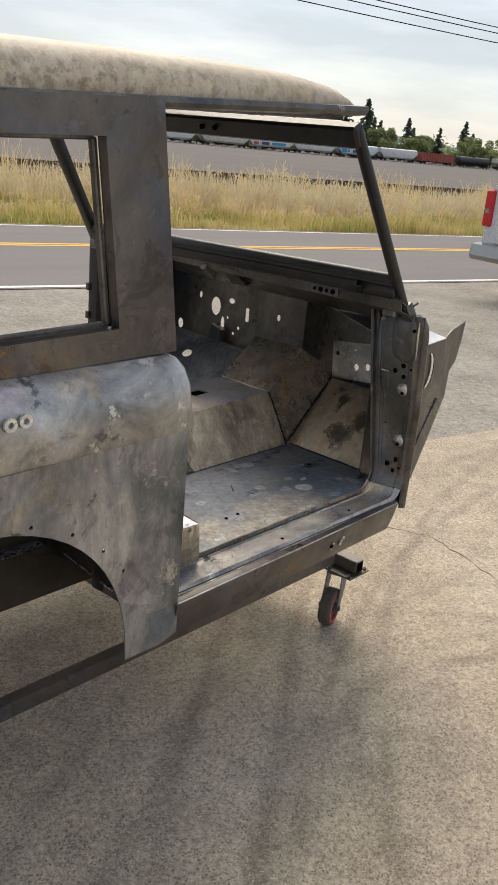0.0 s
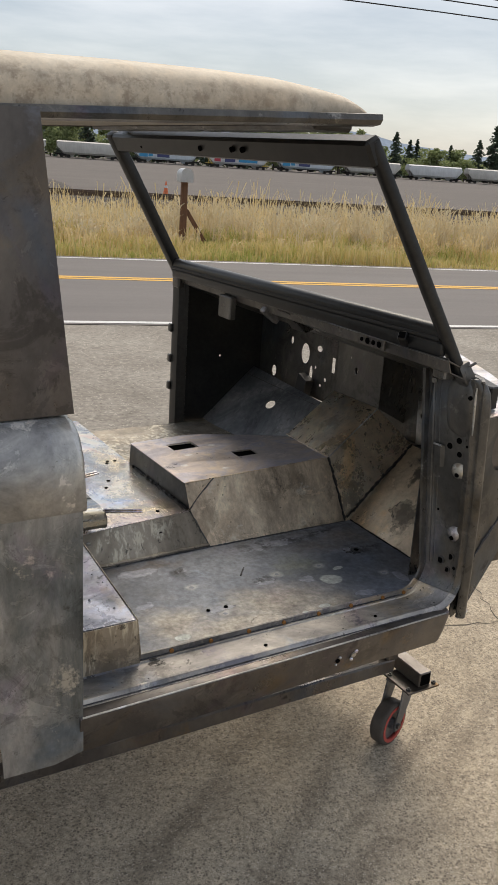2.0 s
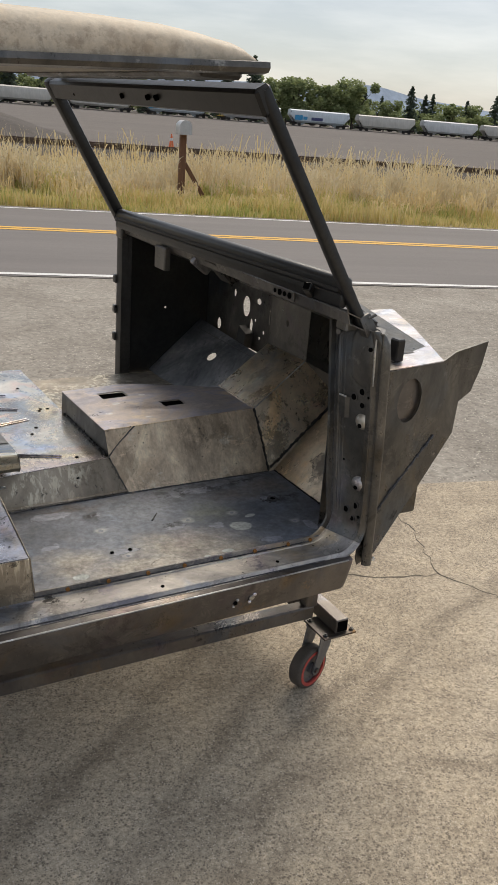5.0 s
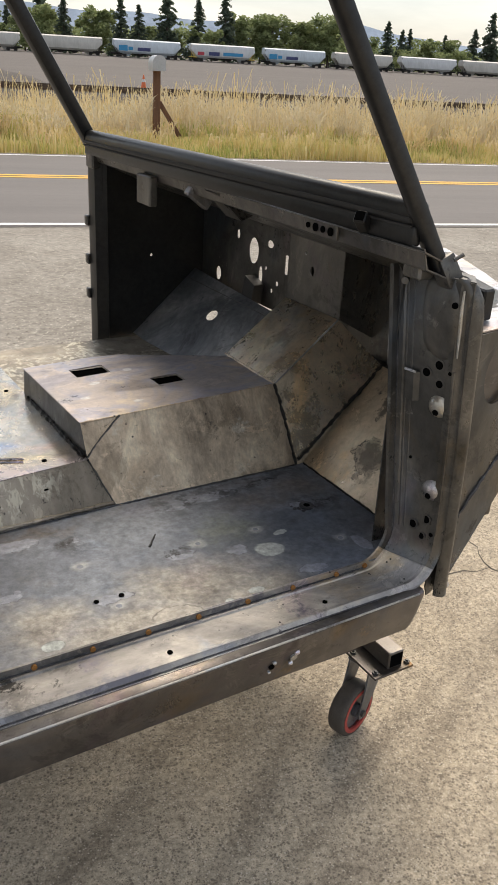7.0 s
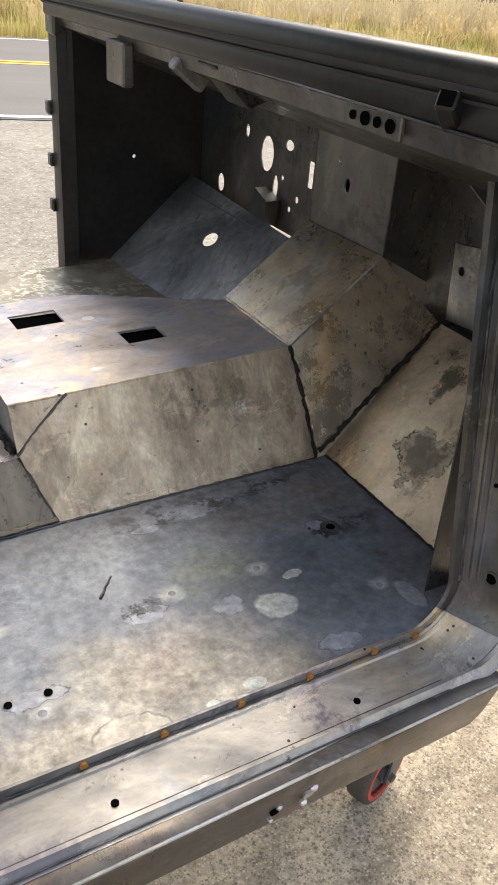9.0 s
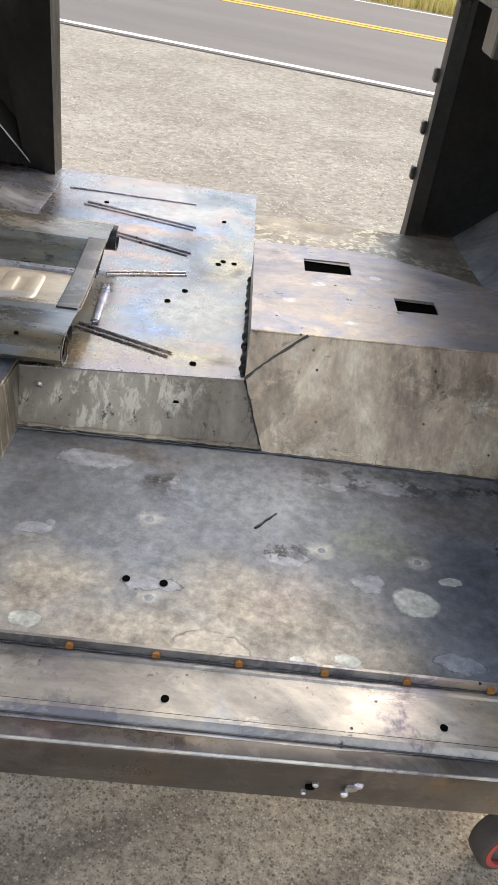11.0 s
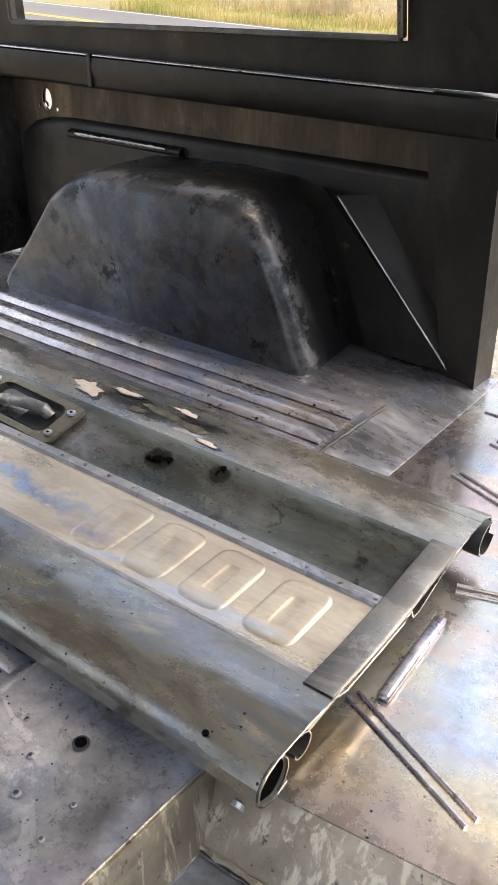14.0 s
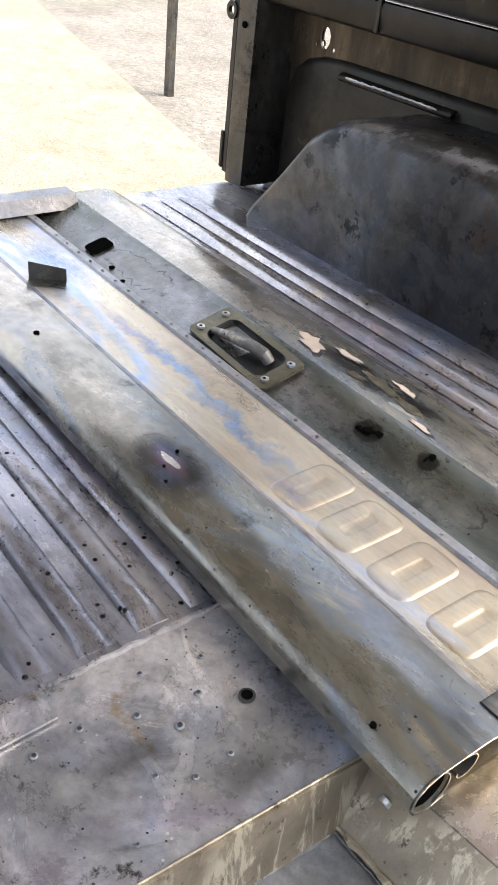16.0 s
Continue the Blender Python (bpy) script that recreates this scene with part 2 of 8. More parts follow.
STEEL_WARM = surface("bare_steel_warm_streaks", [(0.28, (0.243, 0.192, 0.142)), (0.42, (0.470, 0.377, 0.280)), (0.54, (0.664, 0.534, 0.391)), (0.68, (0.900, 0.784, 0.593))], 6.5, (2.1, 2.1, 0.30),
                     (0.40, 0.60), 0.60, 0.10, 200, 0.0006, 60, 0.36, [((0.72, 0.655, 0.54), 7.0, 0.58, 0.06), ((0.17, 0.15, 0.125), 11.0, 0.62, 0.05)], 0.4, 0.0, [((0.06, 0.055, 0.05), 30.0, 0.09)], (), 10, 0.70)
STEEL_TOE = surface("bare_steel_smoked", [(0.26, (0.239, 0.193, 0.142)), (0.42, (0.475, 0.387, 0.279)), (0.54, (0.693, 0.555, 0.392)), (0.70, (0.796, 0.745, 0.522))], 3.6, (1, 1, 0.8),
                    (0.24, 0.40), 0.78, 0.08, 180, 0.0006, 44, 0.32, [((0.10, 0.092, 0.083), 5.0, 0.63, 0.07)], 0.5, 0.0, None,
                    (((0.045, 0.042, 0.038), 0.10, ((1.03, -0.44, 0.035, 0.060), (1.09, -0.49, 0.030, 0.045), (1.13, -0.36, 0.03, 0.02)), 0.75, (0.03, 0.028, 0.026), 0.4),), 10, 0.66, True)
STEEL_COVER = surface("lavender_tinted_cover_steel", [(0.26, (0.267, 0.251, 0.262)), (0.42, (0.445, 0.406, 0.419)), (0.50, (0.590, 0.513, 0.461)), (0.56, (0.467, 0.449, 0.503)), (0.66, (0.734, 0.620, 0.503)), (0.78, (0.868, 0.759, 0.650))], 4.0, (0.8, 1.3, 1),
                      (0.32, 0.50), 0.60, 0.08, 180, 0.0006, 46, 0.3, [((0.68, 0.585, 0.465), 4.0, 0.57, 0.09)], 0.9, 1.5, [((0.06, 0.055, 0.055), 26.0, 0.09)],
                      (((0.76, 0.75, 0.73), 0.02, ((0.50, 0.07, 0.016, 0.012), (0.62, 0.13, 0.014, 0.010), (0.44, -0.02, 0.012, 0.010), (0.55, -0.10, 0.014, 0.008)), 0.8),), 5, 0.56)
STEEL_SMOKE = surface("mottled_smoked_toe_steel", [(0.28, (0.07, 0.073, 0.078)), (0.46, (0.16, 0.165, 0.172)), (0.58, (0.27, 0.27, 0.27)), (0.74, (0.42, 0.41, 0.39))], 5.5, (1, 1, 0.7), (0.34, 0.54), 0.45, 0.1, 160,
                      0.0008, 50, 0.4, [((0.055, 0.058, 0.062), 12.0, 0.60, 0.05)], 0.6, 3.0, None, (), 10, 0.70)
STEEL_SILL = surface("bare_steel_sill", [(0.28, (0.11, 0.106, 0.102)), (0.44, (0.22, 0.21, 0.202)), (0.58, (0.37, 0.345, 0.315)), (0.72, (0.66, 0.60, 0.52))], 3.4, (0.7, 1.6, 1), (0.42, 0.62), 0.92,
                     0.10, 180, 0.0005, 50, 0.32, [((0.07, 0.068, 0.065), 12.0, 0.62, 0.04), ((0.20, 0.195, 0.22), 4.0, 0.56, 0.05), ((0.66, 0.59, 0.50), 5.0, 0.60, 0.05)], 0.8, 0.0, [((0.05, 0.05, 0.05), 40.0, 0.10)], (), 10, 0.67)
STEEL_RISER = surface("bare_steel_riser", [(0.28, (0.213, 0.216, 0.241)), (0.46, (0.412, 0.412, 0.448)), (0.56, (0.665, 0.637, 0.662)), (0.74, (0.900, 0.900, 0.900))], 5.0, (1, 1, 0.6), (0.24, 0.44), 0.60, 0.18,
                      130, 0.0010, 50, 0.4, [((0.38, 0.28, 0.165), 4.5, 0.61, 0.06), ((0.055, 0.055, 0.055), 9.0, 0.61, 0.04), ((0.33, 0.34, 0.39), 7.0, 0.63, 0.04)], 0.9,
                      0.0, [((0.60, 0.59, 0.58), 70.0, 0.12), ((0.03, 0.03, 0.03), 95.0, 0.14)],
                      (((0.06, 0.06, 0.061), 0.07, ((-0.137, -0.450, 0.026, 0.050), (-0.06, -0.64, 0.022, 0.04), (-0.19, -0.66, 0.02, 0.04), (-0.05, -0.36, 0.02, 0.05)), 0.7, None, 0.8),
                       ((0.46, 0.455, 0.465), 0.03, ((-0.138, -0.525, 0.018, 0.022), (-0.136, -0.399, 0.012, 0.014), (-0.129, -0.33, 0.020, 0.018), (-0.187, -0.487, 0.008, 0.008), (-0.07, -0.42, 0.02, 0.012)), 0.6, None, 0.5)), 10, 0.68, True)


def spill_material():
    """Cloudy tan-grey steel with pale runs and splashes down its face and dark flecks along them."""
    m = surface("olive_streaked_riser_steel", [(0.28, (0.15, 0.128, 0.10)), (0.44, (0.25, 0.215, 0.168)), (0.56, (0.37, 0.32, 0.255)), (0.74, (0.52, 0.455, 0.37))], 3.4, (1.3, 1.3, 0.7), (0.36, 0.56), 0.6, 0.12,
                150, 0.0008, 44, 0.3, [((0.075, 0.07, 0.06), 5.0, 0.66, 0.07)], 0.6, 2.0, None, (), 8, 0.58)
    nt = m.node_tree
    bsdf = next(n for n in nt.nodes if n.type == "BSDF_PRINCIPLED")
    col = bsdf.inputs["Base Color"].links[0].from_socket
    runs = ramp_node(nt, [(0.51, (0, 0, 0)), (0.575, (0.9,) * 3)], noise_node(nt, 20.0, 7, (2.5, 2.0, 0.36), 0.70, 12.0, 0.4))
    where = ramp_node(nt, [(0.44, (0, 0, 0)), (0.56, (1, 1, 1))], noise_node(nt, 5.0, 3, (1, 1, 1.2), 0.5, 21.0))
    col = mix_col(nt, mix_col(nt, 1.0, runs, where, "MULTIPLY"), col, (0.66, 0.61, 0.49))
    flecks = ramp_node(nt, [(0.60, (0, 0, 0)), (0.64, (0.8,) * 3)], noise_node(nt, 34.0, 8, (1, 1, 0.8), 0.75, 33.0))
    nt.links.new(mix_col(nt, flecks, col, (0.05, 0.046, 0.04)), bsdf.inputs["Base Color"])
    return m


STEEL_SPILL = spill_material()
STEEL_BED = surface("bare_steel_bed", [(0.28, (0.234, 0.229, 0.265)), (0.46, (0.451, 0.451, 0.519)), (0.58, (0.685, 0.661, 0.711)), (0.74, (0.774, 0.801, 0.855))], 3.4, (0.6, 1.6, 1), (0.20, 0.38), 0.82, 0.10,
                    180, 0.0006, 50, 0.34, [((0.54, 0.44, 0.32), 2.4, 0.58, 0.08), ((0.42, 0.45, 0.52), 3.1, 0.60, 0.07)], 0.9, 0.0, [((0.02, 0.019, 0.018), 46.0, 0.18), ((0.02, 0.02, 0.02), 80.0, 0.15)],
                    # brightness put into the colour: paler towards the rear, darker front corner
                    (((0.20, 0.20, 0.215), 0.16, ((-0.16, 0.62, 0.14, 0.22), (-0.22, 0.42, 0.12, 0.06)), 0.75, None, 0.9), ((0.80, 0.74, 0.66), 0.14, ((-1.15, 0.42, 0.36, 0.09), (-1.40, 0.62, 0.16, 0.10)), 0.6, None, 0.9)), 10, 0.66, True)


def house_material():
    """Dark wheel house steel, burnished pale along its rolled inner edge."""
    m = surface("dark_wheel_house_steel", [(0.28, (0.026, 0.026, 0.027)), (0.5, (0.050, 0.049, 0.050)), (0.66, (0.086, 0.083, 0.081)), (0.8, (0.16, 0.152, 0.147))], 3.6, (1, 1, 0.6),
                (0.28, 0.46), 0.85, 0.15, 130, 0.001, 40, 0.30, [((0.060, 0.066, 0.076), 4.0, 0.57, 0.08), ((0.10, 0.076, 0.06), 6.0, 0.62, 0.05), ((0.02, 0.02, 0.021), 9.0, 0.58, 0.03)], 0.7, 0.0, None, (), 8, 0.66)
    nt = m.node_tree
    bsdf = next(n for n in nt.nodes if n.type == "BSDF_PRINCIPLED")
    link = bsdf.inputs["Base Color"].links[0]
    col = link.from_socket
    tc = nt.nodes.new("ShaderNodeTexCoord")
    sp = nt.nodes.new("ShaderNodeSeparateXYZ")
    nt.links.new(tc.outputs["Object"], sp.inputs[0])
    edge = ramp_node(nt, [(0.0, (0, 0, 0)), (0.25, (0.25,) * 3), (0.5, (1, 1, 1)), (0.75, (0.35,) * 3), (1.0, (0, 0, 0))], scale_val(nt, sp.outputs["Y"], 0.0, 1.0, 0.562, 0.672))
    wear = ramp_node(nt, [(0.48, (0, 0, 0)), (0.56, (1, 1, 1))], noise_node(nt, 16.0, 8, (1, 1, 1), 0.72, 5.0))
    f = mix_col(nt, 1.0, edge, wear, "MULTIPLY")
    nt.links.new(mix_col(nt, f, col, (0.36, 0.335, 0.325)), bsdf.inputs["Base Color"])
    return m


STEEL_HOUSE = house_material()
TINT_PAN = surface("rainbow_heat_tinted_steel", [(0.28, (0.337, 0.302, 0.275)), (0.38, (0.467, 0.476, 0.474)), (0.44, (0.608, 0.578, 0.526)), (0.49, (0.618, 0.507, 0.463)), (0.53, (0.526, 0.538, 0.524)),
                                                  (0.58, (0.648, 0.600, 0.520)), (0.66, (0.646, 0.539, 0.387)), (0.78, (0.505, 0.395, 0.291))], 1.7, (1.3, 1, 1),
                   (0.20, 0.34), 0.93, 0.06, 160, 0.0004, 40, 0.16, None, 0.9, 2.0, [((0.05, 0.045, 0.04), 44.0, 0.10)],
                   (((0.80, 0.64, 0.40), 0.10, ((0.27, -0.14, 0.13, 0.05), (0.27, 0.05, 0.08, 0.12), (0.05, -0.16, 0.10, 0.05), (0.33, 0.30, 0.05, 0.14)), 0.85, None, 0.9), ((0.36, 0.50, 0.74), 0.08, ((0.17, 0.02, 0.03, 0.10), (0.12, 0.52, 0.20, 0.030), (0.20, -0.06, 0.05, 0.02)), 0.7, None, 0.9), ((0.84, 0.58, 0.42), 0.08, ((0.10, 0.47, 0.18, 0.025), (0.08, 0.30, 0.14, 0.02), (0.30, -0.09, 0.05, 0.025)), 0.7, None, 0.9), ((0.66, 0.65, 0.62), 0.08, ((0.24, 0.06, 0.10, 0.12), (0.10, 0.62, 0.16, 0.10)), 0.7, None, 0.9), ((0.50, 0.36, 0.36), 0.08, ((0.0, 0.42, 0.10, 0.04), (0.05, 0.55, 0.08, 0.03)), 0.6, None, 0.9), ((0.22, 0.17, 0.14), 0.05, ((0.33, -0.15, 0.025, 0.02), (0.345, 0.28, 0.012, 0.03)), 0.7, None, 0.8),
                    ((0.20, 0.19, 0.21), 0.10, ((-0.11, 0.52, 0.08, 0.16),), 0.8, None, 0.9)), 4, 0.5, True)
LETTER_PANEL = surface("straw_tinted_steel", [(0.30, (0.416, 0.342, 0.271)), (0.44, (0.576, 0.476, 0.370)), (0.50, (0.506, 0.493, 0.507)), (0.54, (0.345, 0.426, 0.564)), (0.58, (0.553, 0.482, 0.398)),
                                              (0.72, (0.669, 0.571, 0.461))], 2.0, (0.5, 2.4, 1), (0.26, 0.42), 0.90, 0.08, 240, 0.0004, 60, 0.2, None, 1.2, 6.0, None,
                       # rear end lightened: reflected sky put into the colour, over gold tint
                       (((0.66, 0.545, 0.42), 0.10, ((-0.62, -0.02, 0.16, 0.025), (-0.95, -0.10, 0.22, 0.03), (-1.25, -0.03, 0.2, 0.04)), 0.8, None, 0.9),
                        ((0.25, 0.40, 0.66), 0.08, ((-0.50, -0.062, 0.13, 0.013), (-0.72, -0.045, 0.13, 0.014), (-1.16, -0.035, 0.10, 0.03)), 0.8, None, 0.9),
                        ((0.36, 0.52, 0.74), 0.05, ((-0.62, -0.05, 0.10, 0.006),), 0.8, None, 0.8),
                        ((0.34, 0.33, 0.50), 0.06, ((-0.345, -0.09, 0.045, 0.016), (-0.85, -0.05, 0.10, 0.010)), 0.6, None, 0.9)), 5, 0.55)
OLIVE = surface("olive_tinted_steel", [(0.28, (0.113, 0.111, 0.101)), (0.40, (0.227, 0.222, 0.200)), (0.49, (0.371, 0.354, 0.304)), (0.55, (0.318, 0.348, 0.380)), (0.63, (0.556, 0.498, 0.398)),
                                       (0.76, (0.700, 0.678, 0.548))], 3.6, (0.55, 1.5, 1), (0.17, 0.33), 0.84, 0.08, 180, 0.0006, 40, 0.22, [((0.09, 0.09, 0.085), 8.0, 0.61, 0.05), ((0.66, 0.61, 0.52), 9.0, 0.64, 0.04)], 1.2, 0.0,
                [((0.03, 0.03, 0.03), 60.0, 0.12)],
                # pale rear marks: straw tint plus sky reflection painted in
                (((0.74, 0.64, 0.54), 0.10, ((-1.16, -0.20, 0.40, 0.075), (-0.66, -0.205, 0.13, 0.045), (-1.05, 0.20, 0.42, 0.06), (-0.80, 0.225, 0.16, 0.03), (-0.12, 0.20, 0.16, 0.05)), 0.85, None, 0.9),
                 ((0.40, 0.43, 0.52), 0.10, ((-0.86, 0.23, 0.20, 0.02), (-0.05, -0.17, 0.10, 0.025)), 0.45, None, 0.9),
                 ((0.075, 0.068, 0.066), 0.04, ((-0.455, -0.210, 0.082, 0.048), (-0.52, 0.195, 0.105, 0.026), (-0.40, 0.205, 0.060, 0.016), (-0.40, 0.103, 0.026, 0.020), (-0.22, 0.080, 0.050, 0.026)), 0.9, (0.30, 0.26, 0.22), 0.35),
                 ((0.17, 0.20, 0.31), 0.03, ((-0.435, -0.232, 0.030, 0.016), (-0.485, -0.20, 0.025, 0.016)), 0.8, None, 0.8),
                 ((0.30, 0.19, 0.28), 0.02, ((-0.462, -0.210, 0.034, 0.016),), 0.8, None, 0.8),
                 # pale core of the burn mark, its highlight put into the colour
                 ((0.82, 0.76, 0.70), 0.015, ((-0.465, -0.207, 0.024, 0.006), (-0.395, 0.176, 0.030, 0.005)), 1.0, (0.05, 0.045, 0.04), 0.10)), 6, 0.56, True)
RECESS = surface("dark_recessed_tailgate_steel", [(0.28, (0.070, 0.076, 0.068)), (0.46, (0.144, 0.152, 0.138)), (0.58, (0.225, 0.236, 0.214)), (0.74, (0.414, 0.401, 0.350))], 3.6, (0.6, 1.5, 1), (0.22, 0.40), 0.80, 0.1,
                 180, 0.0006, 40, 0.26, [((0.035, 0.036, 0.033), 9.0, 0.60, 0.05), ((0.32, 0.34, 0.38), 5.0, 0.62, 0.06)], 1.0, 4.0, [((0.03, 0.03, 0.03), 60.0, 0.12)],
                 # first mark lightens the rear like the bands, as painted sky reflection
                 (((0.44, 0.42, 0.45), 0.10, ((-1.02, 0.09, 0.30, 0.05), (-0.58, 0.085, 0.12, 0.03)), 0.75, None, 0.9), ((0.24, 0.235, 0.21), 0.05, ((-0.22, 0.085, 0.06, 0.03), (-1.05, 0.09, 0.12, 0.03)), 0.7, (0.04, 0.04, 0.038), 0.5), ((0.03, 0.029, 0.028), 0.04, ((-0.40, 0.103, 0.026, 0.020), (-0.29, 0.125, 0.02, 0.014)), 0.9)), 10, 0.66, True)
END_STEEL = surface("blue_grey_steel", [(0.3, (0.20, 0.195, 0.20)), (0.5, (0.29, 0.285, 0.295)), (0.7, (0.40, 0.37, 0.345))], 5.0, (1, 1, 1), (0.34, 0.5), 0.9, 0.1, 220, 0.0005, 60, 0.35,
                    [((0.27, 0.31, 0.36), 7.0, 0.60, 0.08)], 1.0)
RAIL_STEEL = surface("smooth_grey_rail_steel", [(0.3, (0.17, 0.165, 0.16)), (0.5, (0.24, 0.235, 0.23)), (0.7, (0.33, 0.30, 0.27))], 4.0, (2.0, 1, 1), (0.28, 0.42), 0.9, 0.05, 220, 0.0004, 60, 0.22, None, 0.8, 3.0, None, (), 5, 0.55, True)
LAV_PATCH = surface("lavender_oxide_patch", [(0.3, (0.21, 0.22, 0.26)), (0.7, (0.34, 0.355, 0.40))], 30.0, rough=(0.5, 0.7), metallic=0.4, bump=0.6, bump_scale=160, bump_dist=0.001)
PIT_PATCH = surface("dark_pitted_oxide", [(0.3, (0.03, 0.03, 0.032)), (0.55, (0.09, 0.09, 0.095)), (0.7, (0.21, 0.21, 0.22))], 45.0, rough=(0.4, 0.7), metallic=0.5, bump=0.9, bump_scale=120, bump_dist=0.002)
# inner and far parts: interior shade is put into this darker steel
STEEL_SHADED = surface("dark_brown_inner_steel", [(0.28, (0.016, 0.014, 0.012)), (0.5, (0.032, 0.029, 0.025)), (0.72, (0.062, 0.054, 0.045))], 3.4, (1, 1, 0.6), (0.34, 0.54), 0.6, 0.08, 180, 0.0005, 44, 0.34,
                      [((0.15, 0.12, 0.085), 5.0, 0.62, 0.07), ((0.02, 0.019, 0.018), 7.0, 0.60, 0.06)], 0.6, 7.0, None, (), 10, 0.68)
SALMON = surface("pale_pink_filler", [(0.3, (0.62, 0.50, 0.43)), (0.7, (0.80, 0.70, 0.63))], 30.0, rough=(0.55, 0.75), bump=0.2, bump_scale=160, bump_dist=0.0006)
CRUST = surface("olive_brown_rust_crust", [(0.3, (0.055, 0.050, 0.038)), (0.5, (0.115, 0.105, 0.078)), (0.62, (0.21, 0.185, 0.145)), (0.74, (0.38, 0.34, 0.29))], 40.0, rough=(0.5, 0.75), metallic=0.3, bump=0.6, bump_scale=120, bump_dist=0.001)
RUST_PLANK = surface("rust_brown_inner_skin", [(0.3, (0.030, 0.024, 0.019)), (0.5, (0.085, 0.064, 0.043)), (0.7, (0.221, 0.162, 0.102))], 6.0, (1.5, 1.5, 0.25), (0.45, 0.65), 0.5, 0.1, 150, 0.0006, 50, 0.4)
# unseen underside; its pale colour is chosen to bounce light into the body
BOUNCE_LINER = surface("dusty_cream_roof_underside", [(0.3, (0.34, 0.31, 0.26)), (0.7, (0.50, 0.465, 0.40))], 3.0, (1, 1, 1), (0.7, 0.9), 0.0, 0.1, 90, 0.001, 30, 0.3)
ROOF = surface("weathered_cream_roof", [(0.3, (0.324, 0.243, 0.171)), (0.44, (0.504, 0.401, 0.284)), (0.58, (0.594, 0.504, 0.383)), (0.72, (0.666, 0.603, 0.495))], 2.6, (1, 1, 1), (0.5, 0.7), 0.0, 0.2, 90, 0.001,
               30, 0.3, [((0.20, 0.15, 0.105), 21.0, 0.64, 0.07), ((0.42, 0.35, 0.34), 2.3, 0.62, 0.10)], 0.0, 1.0)


def roof_mottle(m):
    """Brown mottled dirt along the roof's lower edges."""
    nt = m.node_tree
    bsdf = next(n for n in nt.nodes if n.type == "BSDF_PRINCIPLED")
    col = bsdf.inputs["Base Color"].links[0].from_socket
    band = stain(nt, (0.0, 0.0, 0.0), (1.0, 1.0, 1.0), 0.05, ((-0.5, -0.745, 1.05, 0.05), (-0.5, 0.745, 1.05, 0.05)), 1.0, None, 0.9)
    dots = ramp_node(nt, [(0.47, (0, 0, 0)), (0.58, (0.75,) * 3)], noise_node(nt, 34.0, 8, (1, 1, 1), 0.72, 7.0))
    nt.links.new(mix_col(nt, mix_col(nt, 1.0, band, dots, "MULTIPLY"), col, (0.17, 0.115, 0.075)), bsdf.inputs["Base Color"])


roof_mottle(ROOF)
WELD = surface("dark_weld_bead", [(0.3, (0.015, 0.014, 0.013)), (0.7, (0.05, 0.045, 0.04))], 30.0, rough=(0.3, 0.6), metallic=0.7, bump=0.9, bump_scale=160, bump_dist=0.004)
RUST = surface("orange_rust_plug", [(0.3, (0.25, 0.10, 0.02)), (0.7, (0.42, 0.19, 0.05))], 80.0, rough=(0.7, 0.9), bump=0.5)
BRIGHT = surface("bright_ground_steel", [(0.3, (0.42, 0.42, 0.42)), (0.7, (0.62, 0.61, 0.6))], 20.0, rough=(0.25, 0.45), metallic=0.95)
# flat black; on most parts it stands in for darkness inside holes
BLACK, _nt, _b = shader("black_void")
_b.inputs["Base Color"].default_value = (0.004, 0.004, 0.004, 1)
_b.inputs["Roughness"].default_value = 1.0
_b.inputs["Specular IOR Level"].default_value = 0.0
BRONZE = surface("olive_bronze_plate", [(0.3, (0.10, 0.09, 0.062)), (0.7, (0.155, 0.14, 0.10))], 12.0, rough=(0.3, 0.45), metallic=0.85)
RUBBER = surface("black_rubber", [(0.3, (0.022, 0.021, 0.02)), (0.7, (0.045, 0.042, 0.04))], 14.0, rough=(0.6, 0.8), bump=0.3)
TYRE = surface("brown_grey_caster_tyre", [(0.3, (0.060, 0.050, 0.042)), (0.7, (0.105, 0.088, 0.074))], 24.0, rough=(0.6, 0.8), bump=0.3)
RED = surface("red_polyurethane", [(0.3, (0.42, 0.05, 0.045)), (0.7, (0.56, 0.09, 0.07))], 20.0, rough=(0.45, 0.6))


